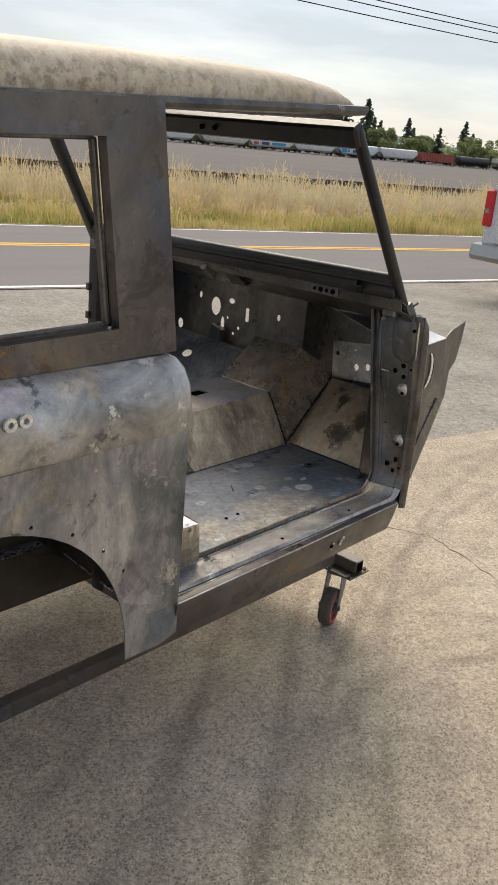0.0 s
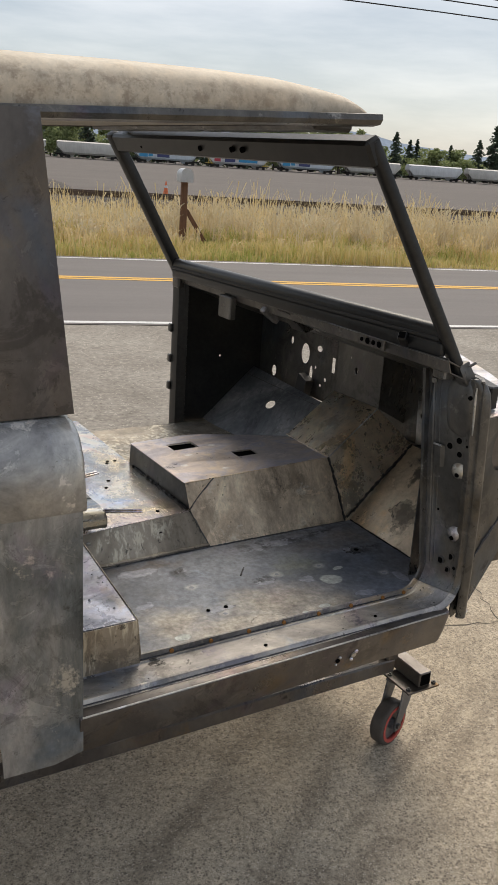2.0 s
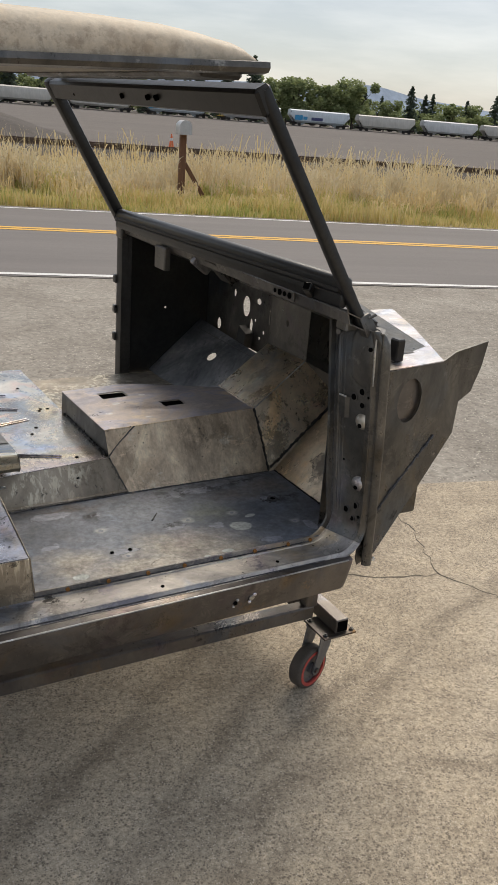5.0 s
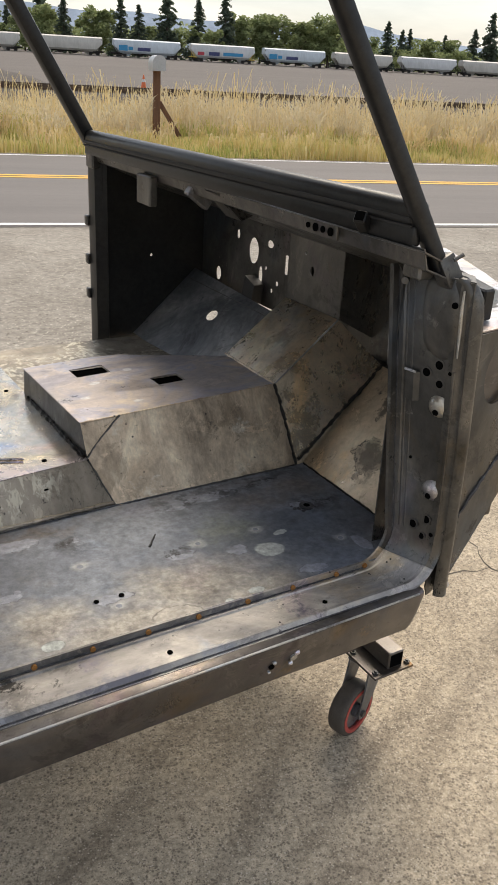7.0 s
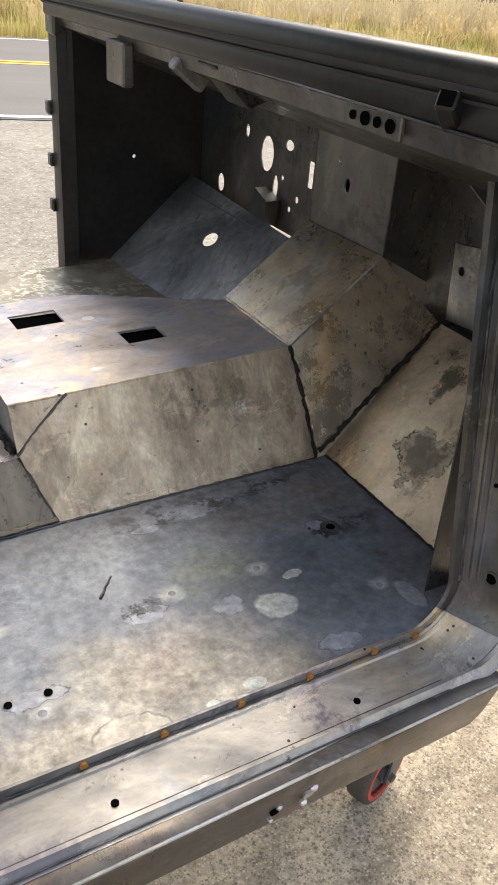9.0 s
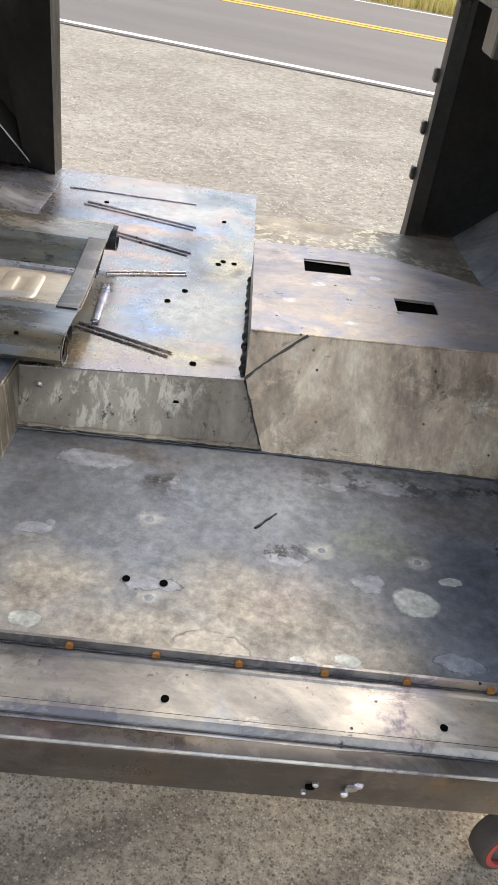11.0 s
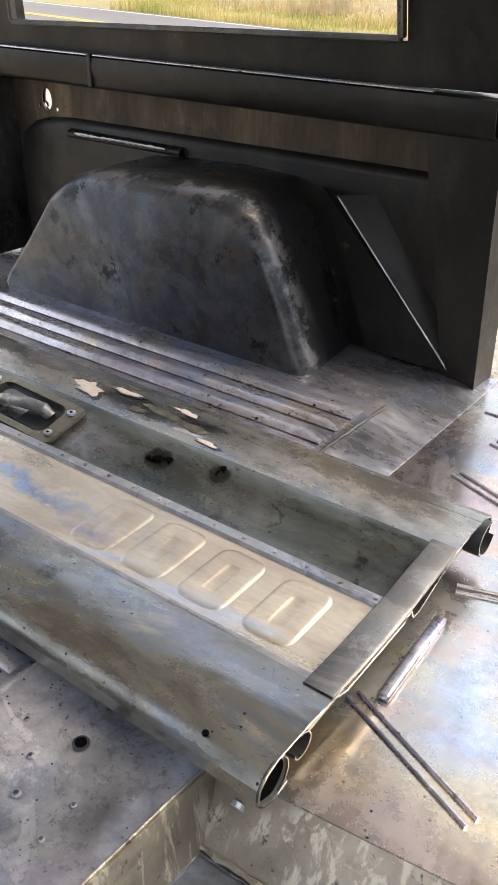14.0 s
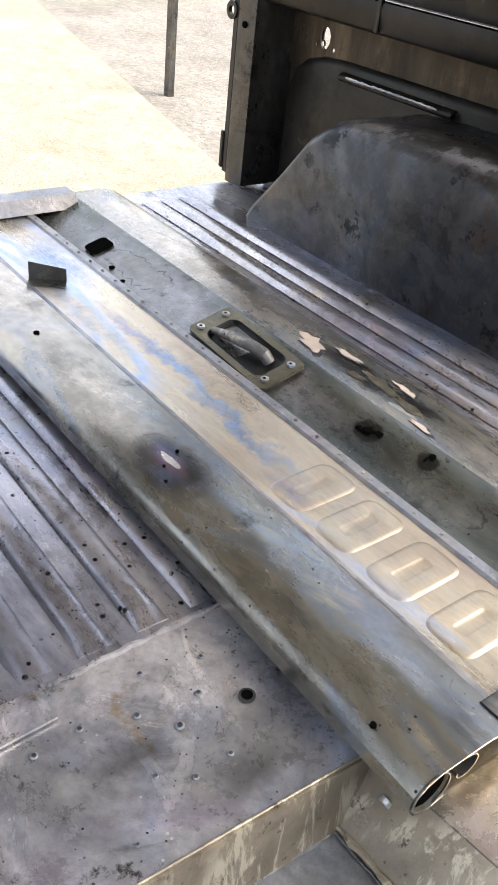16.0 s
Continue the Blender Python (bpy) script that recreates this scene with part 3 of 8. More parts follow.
def floor_material():
    """Front floor: blue-grey oxide, slate and brown areas, a pale scrubbed area, flaky islands with dark edges."""
    m, nt, bsdf = shader("patchy_blue_grey_floor_steel")
    big = noise_node(nt, 2.6, 9, (1, 1.3, 1), 0.62, 4.0, 0.8)
    col = ramp_node(nt, [(0.28, (0.11, 0.114, 0.122)), (0.42, (0.165, 0.178, 0.202)), (0.52, (0.22, 0.24, 0.278)), (0.62, (0.28, 0.30, 0.338)), (0.74, (0.21, 0.20, 0.195))], big)
    wide = ((0.30, 0.33, 0.375), ((0.42, -0.40, 0.20, 0.10), (0.25, -0.56, 0.10, 0.07)), 0.7), ((0.165, 0.18, 0.20), ((0.74, -0.58, 0.16, 0.10), (0.86, -0.55, 0.06, 0.14), (0.60, -0.36, 0.10, 0.04)), 0.85), \
        ((0.235, 0.20, 0.178), ((0.74, -0.39, 0.10, 0.05), (0.20, -0.31, 0.10, 0.03), (0.86, -0.36, 0.06, 0.06)), 0.75), ((0.30, 0.32, 0.24), ((0.60, -0.48, 0.07, 0.05),), 0.6), ((0.20, 0.24, 0.31), ((0.03, -0.60, 0.035, 0.14),), 0.7)
    for colour, spots, s_ in wide:
        col = stain(nt, col, colour, 0.16, spots, s_, None, 0.9)
    tan = ramp_node(nt, [(0.3, (0.29, 0.26, 0.22)), (0.46, (0.44, 0.40, 0.345)), (0.58, (0.54, 0.50, 0.435)), (0.70, (0.64, 0.60, 0.53))], noise_node(nt, 20.0, 10, (1, 1, 1), 0.74, 9.0))
    col = stain(nt, col, tan, 0.12, ((0.42, -0.645, 0.17, 0.085), (0.52, -0.70, 0.12, 0.07), (0.12, -0.64, 0.10, 0.08), (0.30, -0.71, 0.28, 0.06)), 0.95, None, 0.7)
    col = oxide_film(nt, col, 2.0, 0.28)
    # lavender and dark flakes
    col = stain(nt, col, (0.43, 0.45, 0.52), 0.040, ((0.640, -0.325, 0.075, 0.022), (0.688, -0.703, 0.036, 0.017), (0.576, -0.563, 0.028, 0.018), (0.805, -0.452, 0.020, 0.014), (0.271, -0.382, 0.020, 0.020),
                                                     (0.14, -0.345, 0.062, 0.026), (0.845, -0.660, 0.016, 0.034), (0.265, -0.611, 0.042, 0.016), (0.09, -0.53, 0.026, 0.016), (0.54, -0.342, 0.026, 0.014), (0.46, -0.53, 0.035, 0.016)), 0.66, (0.045, 0.045, 0.048), 0.16)
    col = stain(nt, col, (0.62, 0.655, 0.625), 0.022, ((0.641, -0.592, 0.033, 0.030), (0.702, -0.542, 0.017, 0.009), (0.534, -0.709, 0.019, 0.011), (0.470, -0.716, 0.010, 0.007), (0.115, -0.700, 0.022, 0.016)), 0.95, (0.10, 0.10, 0.10), 0.12)
    col = stain(nt, col, (0.62, 0.62, 0.60), 0.03, ((0.510, -0.504, 0.020, 0.016), (0.657, -0.506, 0.018, 0.014), (0.248, -0.478, 0.020, 0.016), (0.267, -0.640, 0.016, 0.011), (0.813, -0.622, 0.016, 0.012)), 0.75, None, 0.6)
    col = stain(nt, col, (0.60, 0.555, 0.49), 0.025, ((0.356, -0.722, 0.052, 0.034),), 0.7, (0.10, 0.09, 0.08), 0.08)
    crust = noise_node(nt, 16.0, 8, (1, 1, 1), 0.74, 30.0)
    near_edge = stain(nt, (0.0, 0.0, 0.0), (1.0, 1.0, 1.0), 0.10, ((0.62, -0.315, 0.15, 0.045), (0.86, -0.46, 0.05, 0.04), (0.46, -0.52, 0.05, 0.03), (0.27, -0.39, 0.03, 0.04), (0.80, -0.30, 0.12, 0.03)), 1.0, None, 0.8)
    rough_ = mix_col(nt, 1.0, near_edge, ramp_node(nt, [(0.47, (0, 0, 0)), (0.53, (1, 1, 1))], crust), "MULTIPLY")
    col = mix_col(nt, rough_, col, (0.055, 0.055, 0.058))
    col = mix_col(nt, scale_val(nt, crust, 0.0, 0.6, 0.70, 0.78), col, (0.07, 0.07, 0.075))
    fine = noise_node(nt, 60.0, 6, (1, 1, 1), 0.72, 2.0)
    col = mix_col(nt, 1.0, col, ramp_node(nt, [(0.32, (0.60,) * 3), (0.68, (1.04,) * 3)], fine), "MULTIPLY")
    nt.links.new(col, bsdf.inputs["Base Color"])
    nt.links.new(scale_val(nt, crust, 0.42, 0.68), bsdf.inputs["Roughness"])
    bsdf.inputs["Metallic"].default_value = 0.35
    bump_node(nt, bsdf, crust, 0.14, 0.002)
    return m


FLOOR = floor_material()
GRAVEL = surface("grey_tan_gravel", [(0.3, (0.208, 0.183, 0.152)), (0.5, (0.305, 0.275, 0.234)), (0.7, (0.389, 0.358, 0.308))], 0.9, (1, 1, 1), (0.85, 1.0), 0.0, 0.6, 34, 0.010, 22, 0.5,
                 [((0.17, 0.15, 0.12), 3.0, 0.62, 0.10)], 0.0, 0.0, [((0.13, 0.115, 0.095), 40.0, 0.34), ((0.58, 0.53, 0.45), 55.0, 0.30)])
ASPHALT = surface("grey_asphalt", [(0.3, (0.131, 0.118, 0.113)), (0.7, (0.180, 0.164, 0.154))], 0.5, (0.25, 2, 1), (0.75, 0.9), 0.0, 0.4, 90, 0.004, 60, 0.25)


def concrete_material():
    """Tan concrete: exposed aggregate, thin tyre marks, blotches at two scales."""
    m, nt, bsdf = shader("worn_tan_concrete")
    big = noise_node(nt, 0.7, 8, (1, 1, 1), 0.7)
    col = ramp_node(nt, [(0.3, (0.345, 0.284, 0.208)), (0.5, (0.425, 0.354, 0.262)), (0.7, (0.515, 0.440, 0.340))], big)
    col = mix_col(nt, 1.0, col, ramp_node(nt, [(0.34, (0.78, 0.77, 0.76)), (0.5, (1.0, 1.0, 1.0)), (0.66, (1.14, 1.13, 1.10))], noise_node(nt, 7.0, 7, (1, 1, 1), 0.72, 12.0)), "MULTIPLY")
    tc = nt.nodes.new("ShaderNodeTexCoord")
    turn = Matrix.Rotation(radians(14.5), 4, "Z")
    wob = noise_node(nt, 2.2, 3, (1, 1, 1), 0.6, 21.0)
    for k, (cx, cy, radius, half, strength) in enumerate(((33.12, -47.04, 56.65, 0.050, 0.62), (2.99, -5.54, 5.28, 0.045, 0.58), (0.63, -2.06, 1.16, 0.06, 0.50), (-3.2, 4.93, 6.47, 0.06, 0.48), (0.90, -2.19, 1.29, 0.05, 0.42),
                                                          (0.65, -1.62, 1.15, 0.06, 0.40), (4.21, -6.1, 6.18, 0.05, 0.45), (33.1, -46.7, 56.65, 0.04, 0.40), (2.6, -5.9, 6.1, 0.05, 0.35), (1.55, -2.31, 1.65, 0.05, 0.35))):
        c = turn @ Vector((cx, cy, 0))
        dist = nt.nodes.new("ShaderNodeVectorMath")
        dist.operation = "DISTANCE"
        nt.links.new(tc.outputs["Object"], dist.inputs[0])
        dist.inputs[1].default_value = c
        off = nt.nodes.new("ShaderNodeMath")
        off.operation = "MULTIPLY_ADD"
        nt.links.new(wob, off.inputs[0])
        off.inputs[1].default_value = 0.10
        nt.links.new(dist.outputs["Value"], off.inputs[2])
        gap = nt.nodes.new("ShaderNodeMath")
        gap.operation = "SUBTRACT"
        nt.links.new(off.outputs[0], gap.inputs[0])
        gap.inputs[1].default_value = radius + 0.05
        size = nt.nodes.new("ShaderNodeMath")
        size.operation = "ABSOLUTE"
        nt.links.new(gap.outputs[0], size.inputs[0])
        f = nt.nodes.new("ShaderNodeMath")
        f.operation = "MULTIPLY"
        nt.links.new(scale_val(nt, size.outputs[0], strength, 0.0, half * 0.2, half), f.inputs[0])
        nt.links.new(scale_val(nt, noise_node(nt, 1.7, 6, (1, 1, 1), 0.7, 5.0 * k), 0.0, 1.0, 0.36, 0.60), f.inputs[1])
        col = mix_col(nt, f.outputs[0], col, (0.21, 0.172, 0.128))
    fine = noise_node(nt, 58.0, 8, (1, 1, 1), 0.86, 3.0)
    col = mix_col(nt, 1.0, col, ramp_node(nt, [(0.38, (0.50,) * 3), (0.5, (0.98,) * 3), (0.62, (1.42,) * 3)], fine), "MULTIPLY")
    for sc, share, c in ((85.0, 0.40, (0.135, 0.110, 0.085)), (110.0, 0.32, (0.64, 0.56, 0.45)), (160.0, 0.42, (0.15, 0.122, 0.094)), (36.0, 0.14, (0.10, 0.083, 0.066))):
        v = nt.nodes.new("ShaderNodeTexVoronoi")
        v.inputs["Scale"].default_value = sc
        nt.links.new(tc.outputs["Object"], v.inputs["Vector"])
        f = nt.nodes.new("ShaderNodeMath")
        f.operation = "MULTIPLY"
        nt.links.new(scale_val(nt, v.outputs["Distance"], 0.80, 0.0, share * 0.5, share), f.inputs[0])
        nt.links.new(scale_val(nt, noise_node(nt, sc * 0.3, 3, (1, 1, 1), 0.6, sc), 0.0, 1.0, 0.44, 0.50), f.inputs[1])
        col = mix_col(nt, f.outputs[0], col, c)
    nt.links.new(col, bsdf.inputs["Base Color"])
    bsdf.inputs["Roughness"].default_value = 0.9
    bump_node(nt, bsdf, fine, 0.4, 0.005)
    return m


CONCRETE = concrete_material()
LINE_WHITE = plain("white_road_paint", (0.70, 0.70, 0.68), 0.7)
LINE_YELLOW = plain("yellow_road_paint", (0.74, 0.40, 0.05), 0.7)
SOIL = surface("brown_field_soil", [(0.3, (0.107, 0.091, 0.081)), (0.7, (0.159, 0.138, 0.121))], 0.03, (1, 4, 1), (0.9, 1.0), 0.0, 0.5, 6, 0.05, 0.6, 0.25)
VERGE = surface("dry_grass_soil", [(0.3, (0.22, 0.18, 0.08)), (0.7, (0.34, 0.28, 0.13))], 0.6, (1, 1, 1), (0.9, 1.0), 0.0, 0.5, 30, 0.02)


# ---------------------------------------------------------------- mesh helpers
def part(name, bm, material, parent=None, label="", smooth=35, kind=""):
    """Links a bmesh as one mesh object under a thing or a part."""
    bmesh.ops.recalc_face_normals(bm, faces=bm.faces[:])
    me = bpy.data.meshes.new(name)
    bm.to_mesh(me)
    bm.free()
    if smooth:
        for p in me.polygons:
            p.use_smooth = True
        me.set_sharp_from_angle(angle=radians(smooth))
    me.materials.append(material)
    ob = new(name, me)
    if parent is not None:
        ob.parent = parent
    if label or kind:
        tagged(ob, label, kind=kind)
    return ob


def thing(name, label, category, at=None, group="", kind=""):
    e = new(name)
    e.empty_display_size = 0.1
    if at is not None:
        e.matrix_basis = at
    return tagged(e, label, category, group, kind)


def bm_box(lo, hi, bevel=0.0, bm=None, seg=1):
    own = bmesh.new()
    r = bmesh.ops.create_cube(own, size=1.0)
    for v in r["verts"]:
        v.co = Vector([lo[i] + (v.co[i] + 0.5) * (hi[i] - lo[i]) for i in range(3)])
    if bevel:
        bmesh.ops.bevel(own, geom=own.edges[:], offset=bevel, segments=seg, profile=0.5, affect="EDGES")
    return merge(bm, own)


def merge(bm, own, m=None):
    if m is not None:
        bmesh.ops.transform(own, matrix=m, verts=own.verts[:])
    if bm is None:
        return own
    me = bpy.data.meshes.new("tmp")
    own.to_mesh(me)
    own.free()
    bm.from_mesh(me)
    bpy.data.meshes.remove(me)
    return bm


def bm_beam(a, b, w, h, up=(0, 0, 1), bevel=0.0, bm=None, seg=1):
    """A bar from a to b, w wide and h deep (along up)."""
    a, b = Vector(a), Vector(b)
    x = (b - a).normalized()
    z = (Vector(up) - x * x.dot(Vector(up))).normalized()
    y = z.cross(x)
    own = bm_box((0, -w / 2, -h / 2), ((b - a).length, w / 2, h / 2), bevel, None, seg)
    return merge(bm, own, Matrix.Translation(a) @ Matrix((x, y, z)).transposed().to_4x4())


def bm_loft(rows, bm=None, thick=0.0, close=False, caps=False):
    """A skin over rows of points; thick gives it depth."""
    own = bmesh.new()
    vs = [[own.verts.new(p) for p in row] for row in rows]
    n = len(rows[0])
    for i in range(len(rows) - 1):
        for j in range(n if close else n - 1):
            k = (j + 1) % n
            own.faces.new((vs[i][j], vs[i][k], vs[i + 1][k], vs[i + 1][j]))
    if caps:
        own.faces.new(vs[0][::-1])
        own.faces.new(vs[-1])
    bmesh.ops.recalc_face_normals(own, faces=own.faces[:])
    if thick:
        bmesh.ops.solidify(own, geom=own.faces[:], thickness=thick)
    return merge(bm, own)


def bm_quads(faces, bm=None, thick=0.003):
    """Flat faces given by their corners, joined where corners meet."""
    own = bmesh.new()
    for f in faces:
        own.faces.new([own.verts.new(p) for p in f])
    bmesh.ops.remove_doubles(own, verts=own.verts[:], dist=0.0005)
    bmesh.ops.recalc_face_normals(own, faces=own.faces[:])
    if thick:
        bmesh.ops.solidify(own, geom=own.faces[:], thickness=thick)
    return merge(bm, own)


def circle(cx, cy, r, n=20, ry=None):
    ry = ry or r
    return [(cx + r * math.cos(2 * math.pi * i / n), cy + ry * math.sin(2 * math.pi * i / n)) for i in range(n)]


def rounded(x0, y0, x1, y1, r, n=4):
    pts = []
    for cx, cy, a in ((x1 - r, y1 - r, 0), (x0 + r, y1 - r, 90), (x0 + r, y0 + r, 180), (x1 - r, y0 + r, 270)):
        for i in range(n + 1):
            t = radians(a + 90 * i / n)
            pts.append((cx + r * math.cos(t), cy + r * math.sin(t)))
    return pts


def bm_plate(outer, holes, m, thick=0.003, bm=None):
    """A flat plate in the plane of m (its x, y), with holes through it; thickness along +z of m."""
    own = bmesh.new()
    edges = []
    for loop in [outer] + list(holes):
        vs = [own.verts.new((x, y, 0)) for x, y in loop]
        edges += [own.edges.new((vs[i], vs[(i + 1) % len(vs)])) for i in range(len(vs))]
    bmesh.ops.triangle_fill(own, edges=edges, use_beauty=True, normal=(0, 0, 1))
    top = bmesh.ops.extrude_face_region(own, geom=own.faces[:])
    for v in [g for g in top["geom"] if isinstance(g, bmesh.types.BMVert)]:
        v.co.z += thick
    return merge(bm, own, m)


def plane_xz(y):
    """Plate coordinates (x, z) at depth y; thickness goes towards -y."""
    return Matrix(((1, 0, 0, 0), (0, 0, -1, y), (0, 1, 0, 0), (0, 0, 0, 1)))


def plane_yz(x):
    """Plate coordinates (y, z) at x; thickness goes towards +x."""
    return Matrix(((0, 0, 1, x), (1, 0, 0, 0), (0, 1, 0, 0), (0, 0, 0, 1)))


def plane_on(origin, xdir, ydir):
    x = Vector(xdir).normalized()
    y = Vector(ydir)
    y = (y - x * x.dot(y)).normalized()
    return Matrix.Translation(origin) @ Matrix((x, y, x.cross(y))).transposed().to_4x4()


def bm_tube(pts, r, n=8, bm=None, caps=True):
    pts = [Vector(p) for p in pts]
    rows = []
    for i, p in enumerate(pts):
        d = (pts[min(i + 1, len(pts) - 1)] - pts[max(i - 1, 0)]).normalized()
        s = d.cross(Vector((0, 0, 1)) if abs(d.z) < 0.9 else Vector((1, 0, 0))).normalized()
        t = s.cross(d)
        rr = r[i] if isinstance(r, (list, tuple)) else r
        rows.append([p + (s * math.cos(2 * math.pi * j / n) + t * math.sin(2 * math.pi * j / n)) * rr for j in range(n)])
    return bm_loft(rows, bm, 0, True, caps)


def bm_disc(c, axis, r, h, n=20, bm=None, bevel=0.0):
    a = Vector(axis).normalized()
    return bm_tube([Vector(c) - a * h / 2, Vector(c) + a * h / 2], r, n, bm)


def bm_ring(c, axis, ro, ri, h, n=24, bm=None):
    a = Vector(axis).normalized()
    s = a.cross(Vector((0, 0, 1)) if abs(a.z) < 0.9 else Vector((1, 0, 0))).normalized()
    t = s.cross(a)
    rows = []
    for i in range(n + 1):
        d = s * math.cos(2 * math.pi * i / n) + t * math.sin(2 * math.pi * i / n)
        c0 = Vector(c)
        rows.append([c0 + d * ri - a * h / 2, c0 + d * ro - a * h / 2, c0 + d * ro + a * h / 2, c0 + d * ri + a * h / 2])
    return bm_loft(rows, bm, 0, True)


def bm_weld(pts, r=0.004, bm=None, seed=1):
    """A lumpy bead along a line."""
    rnd = random.Random(seed)
    pts = [Vector(p) for p in pts]
    line = []
    for a, b in zip(pts, pts[1:]):
        n = max(2, int((b - a).length / 0.008))
        line += [a.lerp(b, i / n) for i in range(n)]
    line.append(pts[-1])
    line = [p + Vector((rnd.uniform(-1, 1), rnd.uniform(-1, 1), rnd.uniform(-0.4, 0.4))) * r * 0.35 for p in line]
    return bm_tube(line, [r * rnd.uniform(0.6, 1.3) for _ in line], 6, bm)


# ---------------------------------------------------------------- the setting: ground, road, field
ROAD = pose(0, 0, 0, 0, 0, -14.5)       # x along the road, y away from the vehicle


def strip(name, u0, u1, v0, v1, z, thick, material, label, category, kind="structure", nu=1, nv=1, relief=0.0, seed=0):
    bm = bmesh.new()
    rows = []
    for j in range(nv + 1):
        row = []
        for i in range(nu + 1):
            u, v = u0 + (u1 - u0) * i / nu, v0 + (v1 - v0) * j / nv
            zz = z
            if relief and 0 < i < nu and 0 < j < nv:
                zz += relief * noise.noise((u * 0.7 + seed, v * 0.7, seed)) + 0.5 * relief * noise.noise((u * 2.3, v * 2.3, seed + 5))
            row.append((u, v, zz))
        rows.append(row)
    bm = bm_loft(rows)
    ob = part(name, bm, material, None, "", 60)
    ob.matrix_basis = ROAD
    return tagged(ob, label, category, kind=kind)


strip("ground", -1500, 1500, -1500, 1500, -0.06, 0, SOIL, "flat brown bare field soil reaching the horizon", "ground")
strip("pavement", -16, 16, -14, 1.34, 0.0, 0, CONCRETE, "worn tan concrete pad with tyre arcs and cracks", "pavement", nu=8, nv=8)
strip("gravel_shoulder", -60, 60, 1.30, 7.2, -0.012, 0, GRAVEL, "loose grey-tan gravel shoulder beside the road", "gravel", nu=240, nv=24, relief=0.012)
strip("road", -400, 400, 7.15, 13.75, -0.004, 0, ASPHALT, "grey two-lane asphalt road with worn surface", "road")
strip("edge_line", -400, 400, 7.22, 7.34, 0.0, 0, LINE_WHITE, "white painted edge line on asphalt", "road line")
strip("edge_line", -400, 400, 13.45, 13.55, 0.0, 0, LINE_WHITE, "worn white painted edge line on asphalt", "road line")
strip("centre_line", -400, 400, 10.75, 10.885, 0.0, 0, LINE_YELLOW, "yellow painted centre line on asphalt", "road line")
strip("centre_line", -400, 400, 10.945, 11.08, 0.0, 0, LINE_YELLOW, "yellow painted centre line on asphalt", "road line")
strip("verge", -250, 250, 13.72, 32, -0.03, 0, VERGE, "dry grass verge soil beyond the road", "verge", nu=60, nv=10, relief=0.03)


# cracks in the concrete
CRACK = plain("dark_crack_dirt", (0.10, 0.085, 0.065), 0.95)


def crack(points, seed):
    rnd_ = random.Random(seed)
    pts = [Vector((*p, 0)) for p in points]
    line = []
    for a, b in zip(pts, pts[1:]):
        n_ = max(2, int((b - a).length / 0.05))
        line += [a.lerp(b, i / n_) + Vector((rnd_.uniform(-1, 1), rnd_.uniform(-1, 1), 0)) * 0.012 for i in range(n_)]
    rows_ = [[(p.x - w_, p.y - w_, 0.0006), (p.x + w_, p.y + w_, 0.0006)] for p in line for w_ in [rnd_.uniform(0.0015, 0.005)]]
    ob = part("crack", bm_loft(rows_), CRACK, pad, "", 0)
    return ob


pad = bpy.data.objects["pavement"]
inv = ROAD.inverted()
for k, (pts, seed) in enumerate((([(2.22, 0.62), (2.172, 0.385), (2.154, 0.279), (2.058, 0.075), (1.983, -0.116), (2.05, -0.24), (2.09, -0.35), (2.035, -0.554), (1.93, -0.83), (1.90, -1.3), (1.7, -1.9)], 1),
                                 ([(1.983, -0.116), (1.75, -0.05), (1.55, 0.05), (1.2, 0.0)], 2))):
    crack([tuple((inv @ Vector((x, y, 0))).xy) for x, y in pts], seed)


# ---------------------------------------------------------------- the vehicle body on its dolly
shell = thing("vehicle_body", "stripped bare steel off-road vehicle body shell raised on a dolly", "vehicle body")


def sub(name, bm, mat, label="", smooth=35, parent=None):
    return part(name, bm, mat, parent or shell, label, smooth)


# front right floor
holes = []
front_floor = sub("front_floor", bm_plate([(-0.030, -0.727), (0.90, -0.727), (0.945, -0.69), (0.955, -0.60), (0.962, -0.262), (-0.002, -0.262)], holes,
                                          Matrix.Translation((0, 0, 0.716)), 0.004), FLOOR, "patchy blue-grey bare steel floor with drilled holes")
for x, y, r in ((0.248, -0.478, 0.014), (0.510, -0.504, 0.012), (0.657, -0.506, 0.012), (0.267, -0.640, 0.012), (0.813, -0.622, 0.012), (0.107, -0.511, 0.014)):
    sub("dimple", bm_tube([(x, y, 0.7195), (x, y, 0.7206)], [r * 0.60, r * 0.40], 14), LAV_PATCH, parent=front_floor)


for x, y, r in ((0.284, -0.611, 0.0058), (0.232, -0.610, 0.0055)):
    sub("hole", bm_disc((x, y, 0.7215), (0, 0, 1), r, 0.0016, 14), BLACK, parent=front_floor)
sub("drain_flange", bm_ring((0.825, -0.468, 0.722), (0, 0, 1), 0.018, 0.008, 0.004, 22), PIT_PATCH, parent=front_floor)
lumps = random.Random(8)
for i in range(22):
    a_, d_, r_ = lumps.uniform(0, 6.28), lumps.uniform(0.014, 0.032), lumps.uniform(0.002, 0.005)
    c_ = Vector((0.825 + d_ * math.cos(a_) - 0.008, -0.468 + d_ * math.sin(a_) * 0.9, 0.7185))
    sub("crust_lump", bm_tube([c_, c_ + Vector((0, 0, r_ * 0.8)), c_ + Vector((0.001, 0, r_ * 1.1))], [r_ * 1.3, r_, r_ * 0.3], 7), PIT_PATCH, parent=front_floor)
sub("drain_hole", bm_disc((0.825, -0.468, 0.7235), (0, 0, 1), 0.008, 0.002, 14), BLACK, parent=front_floor)
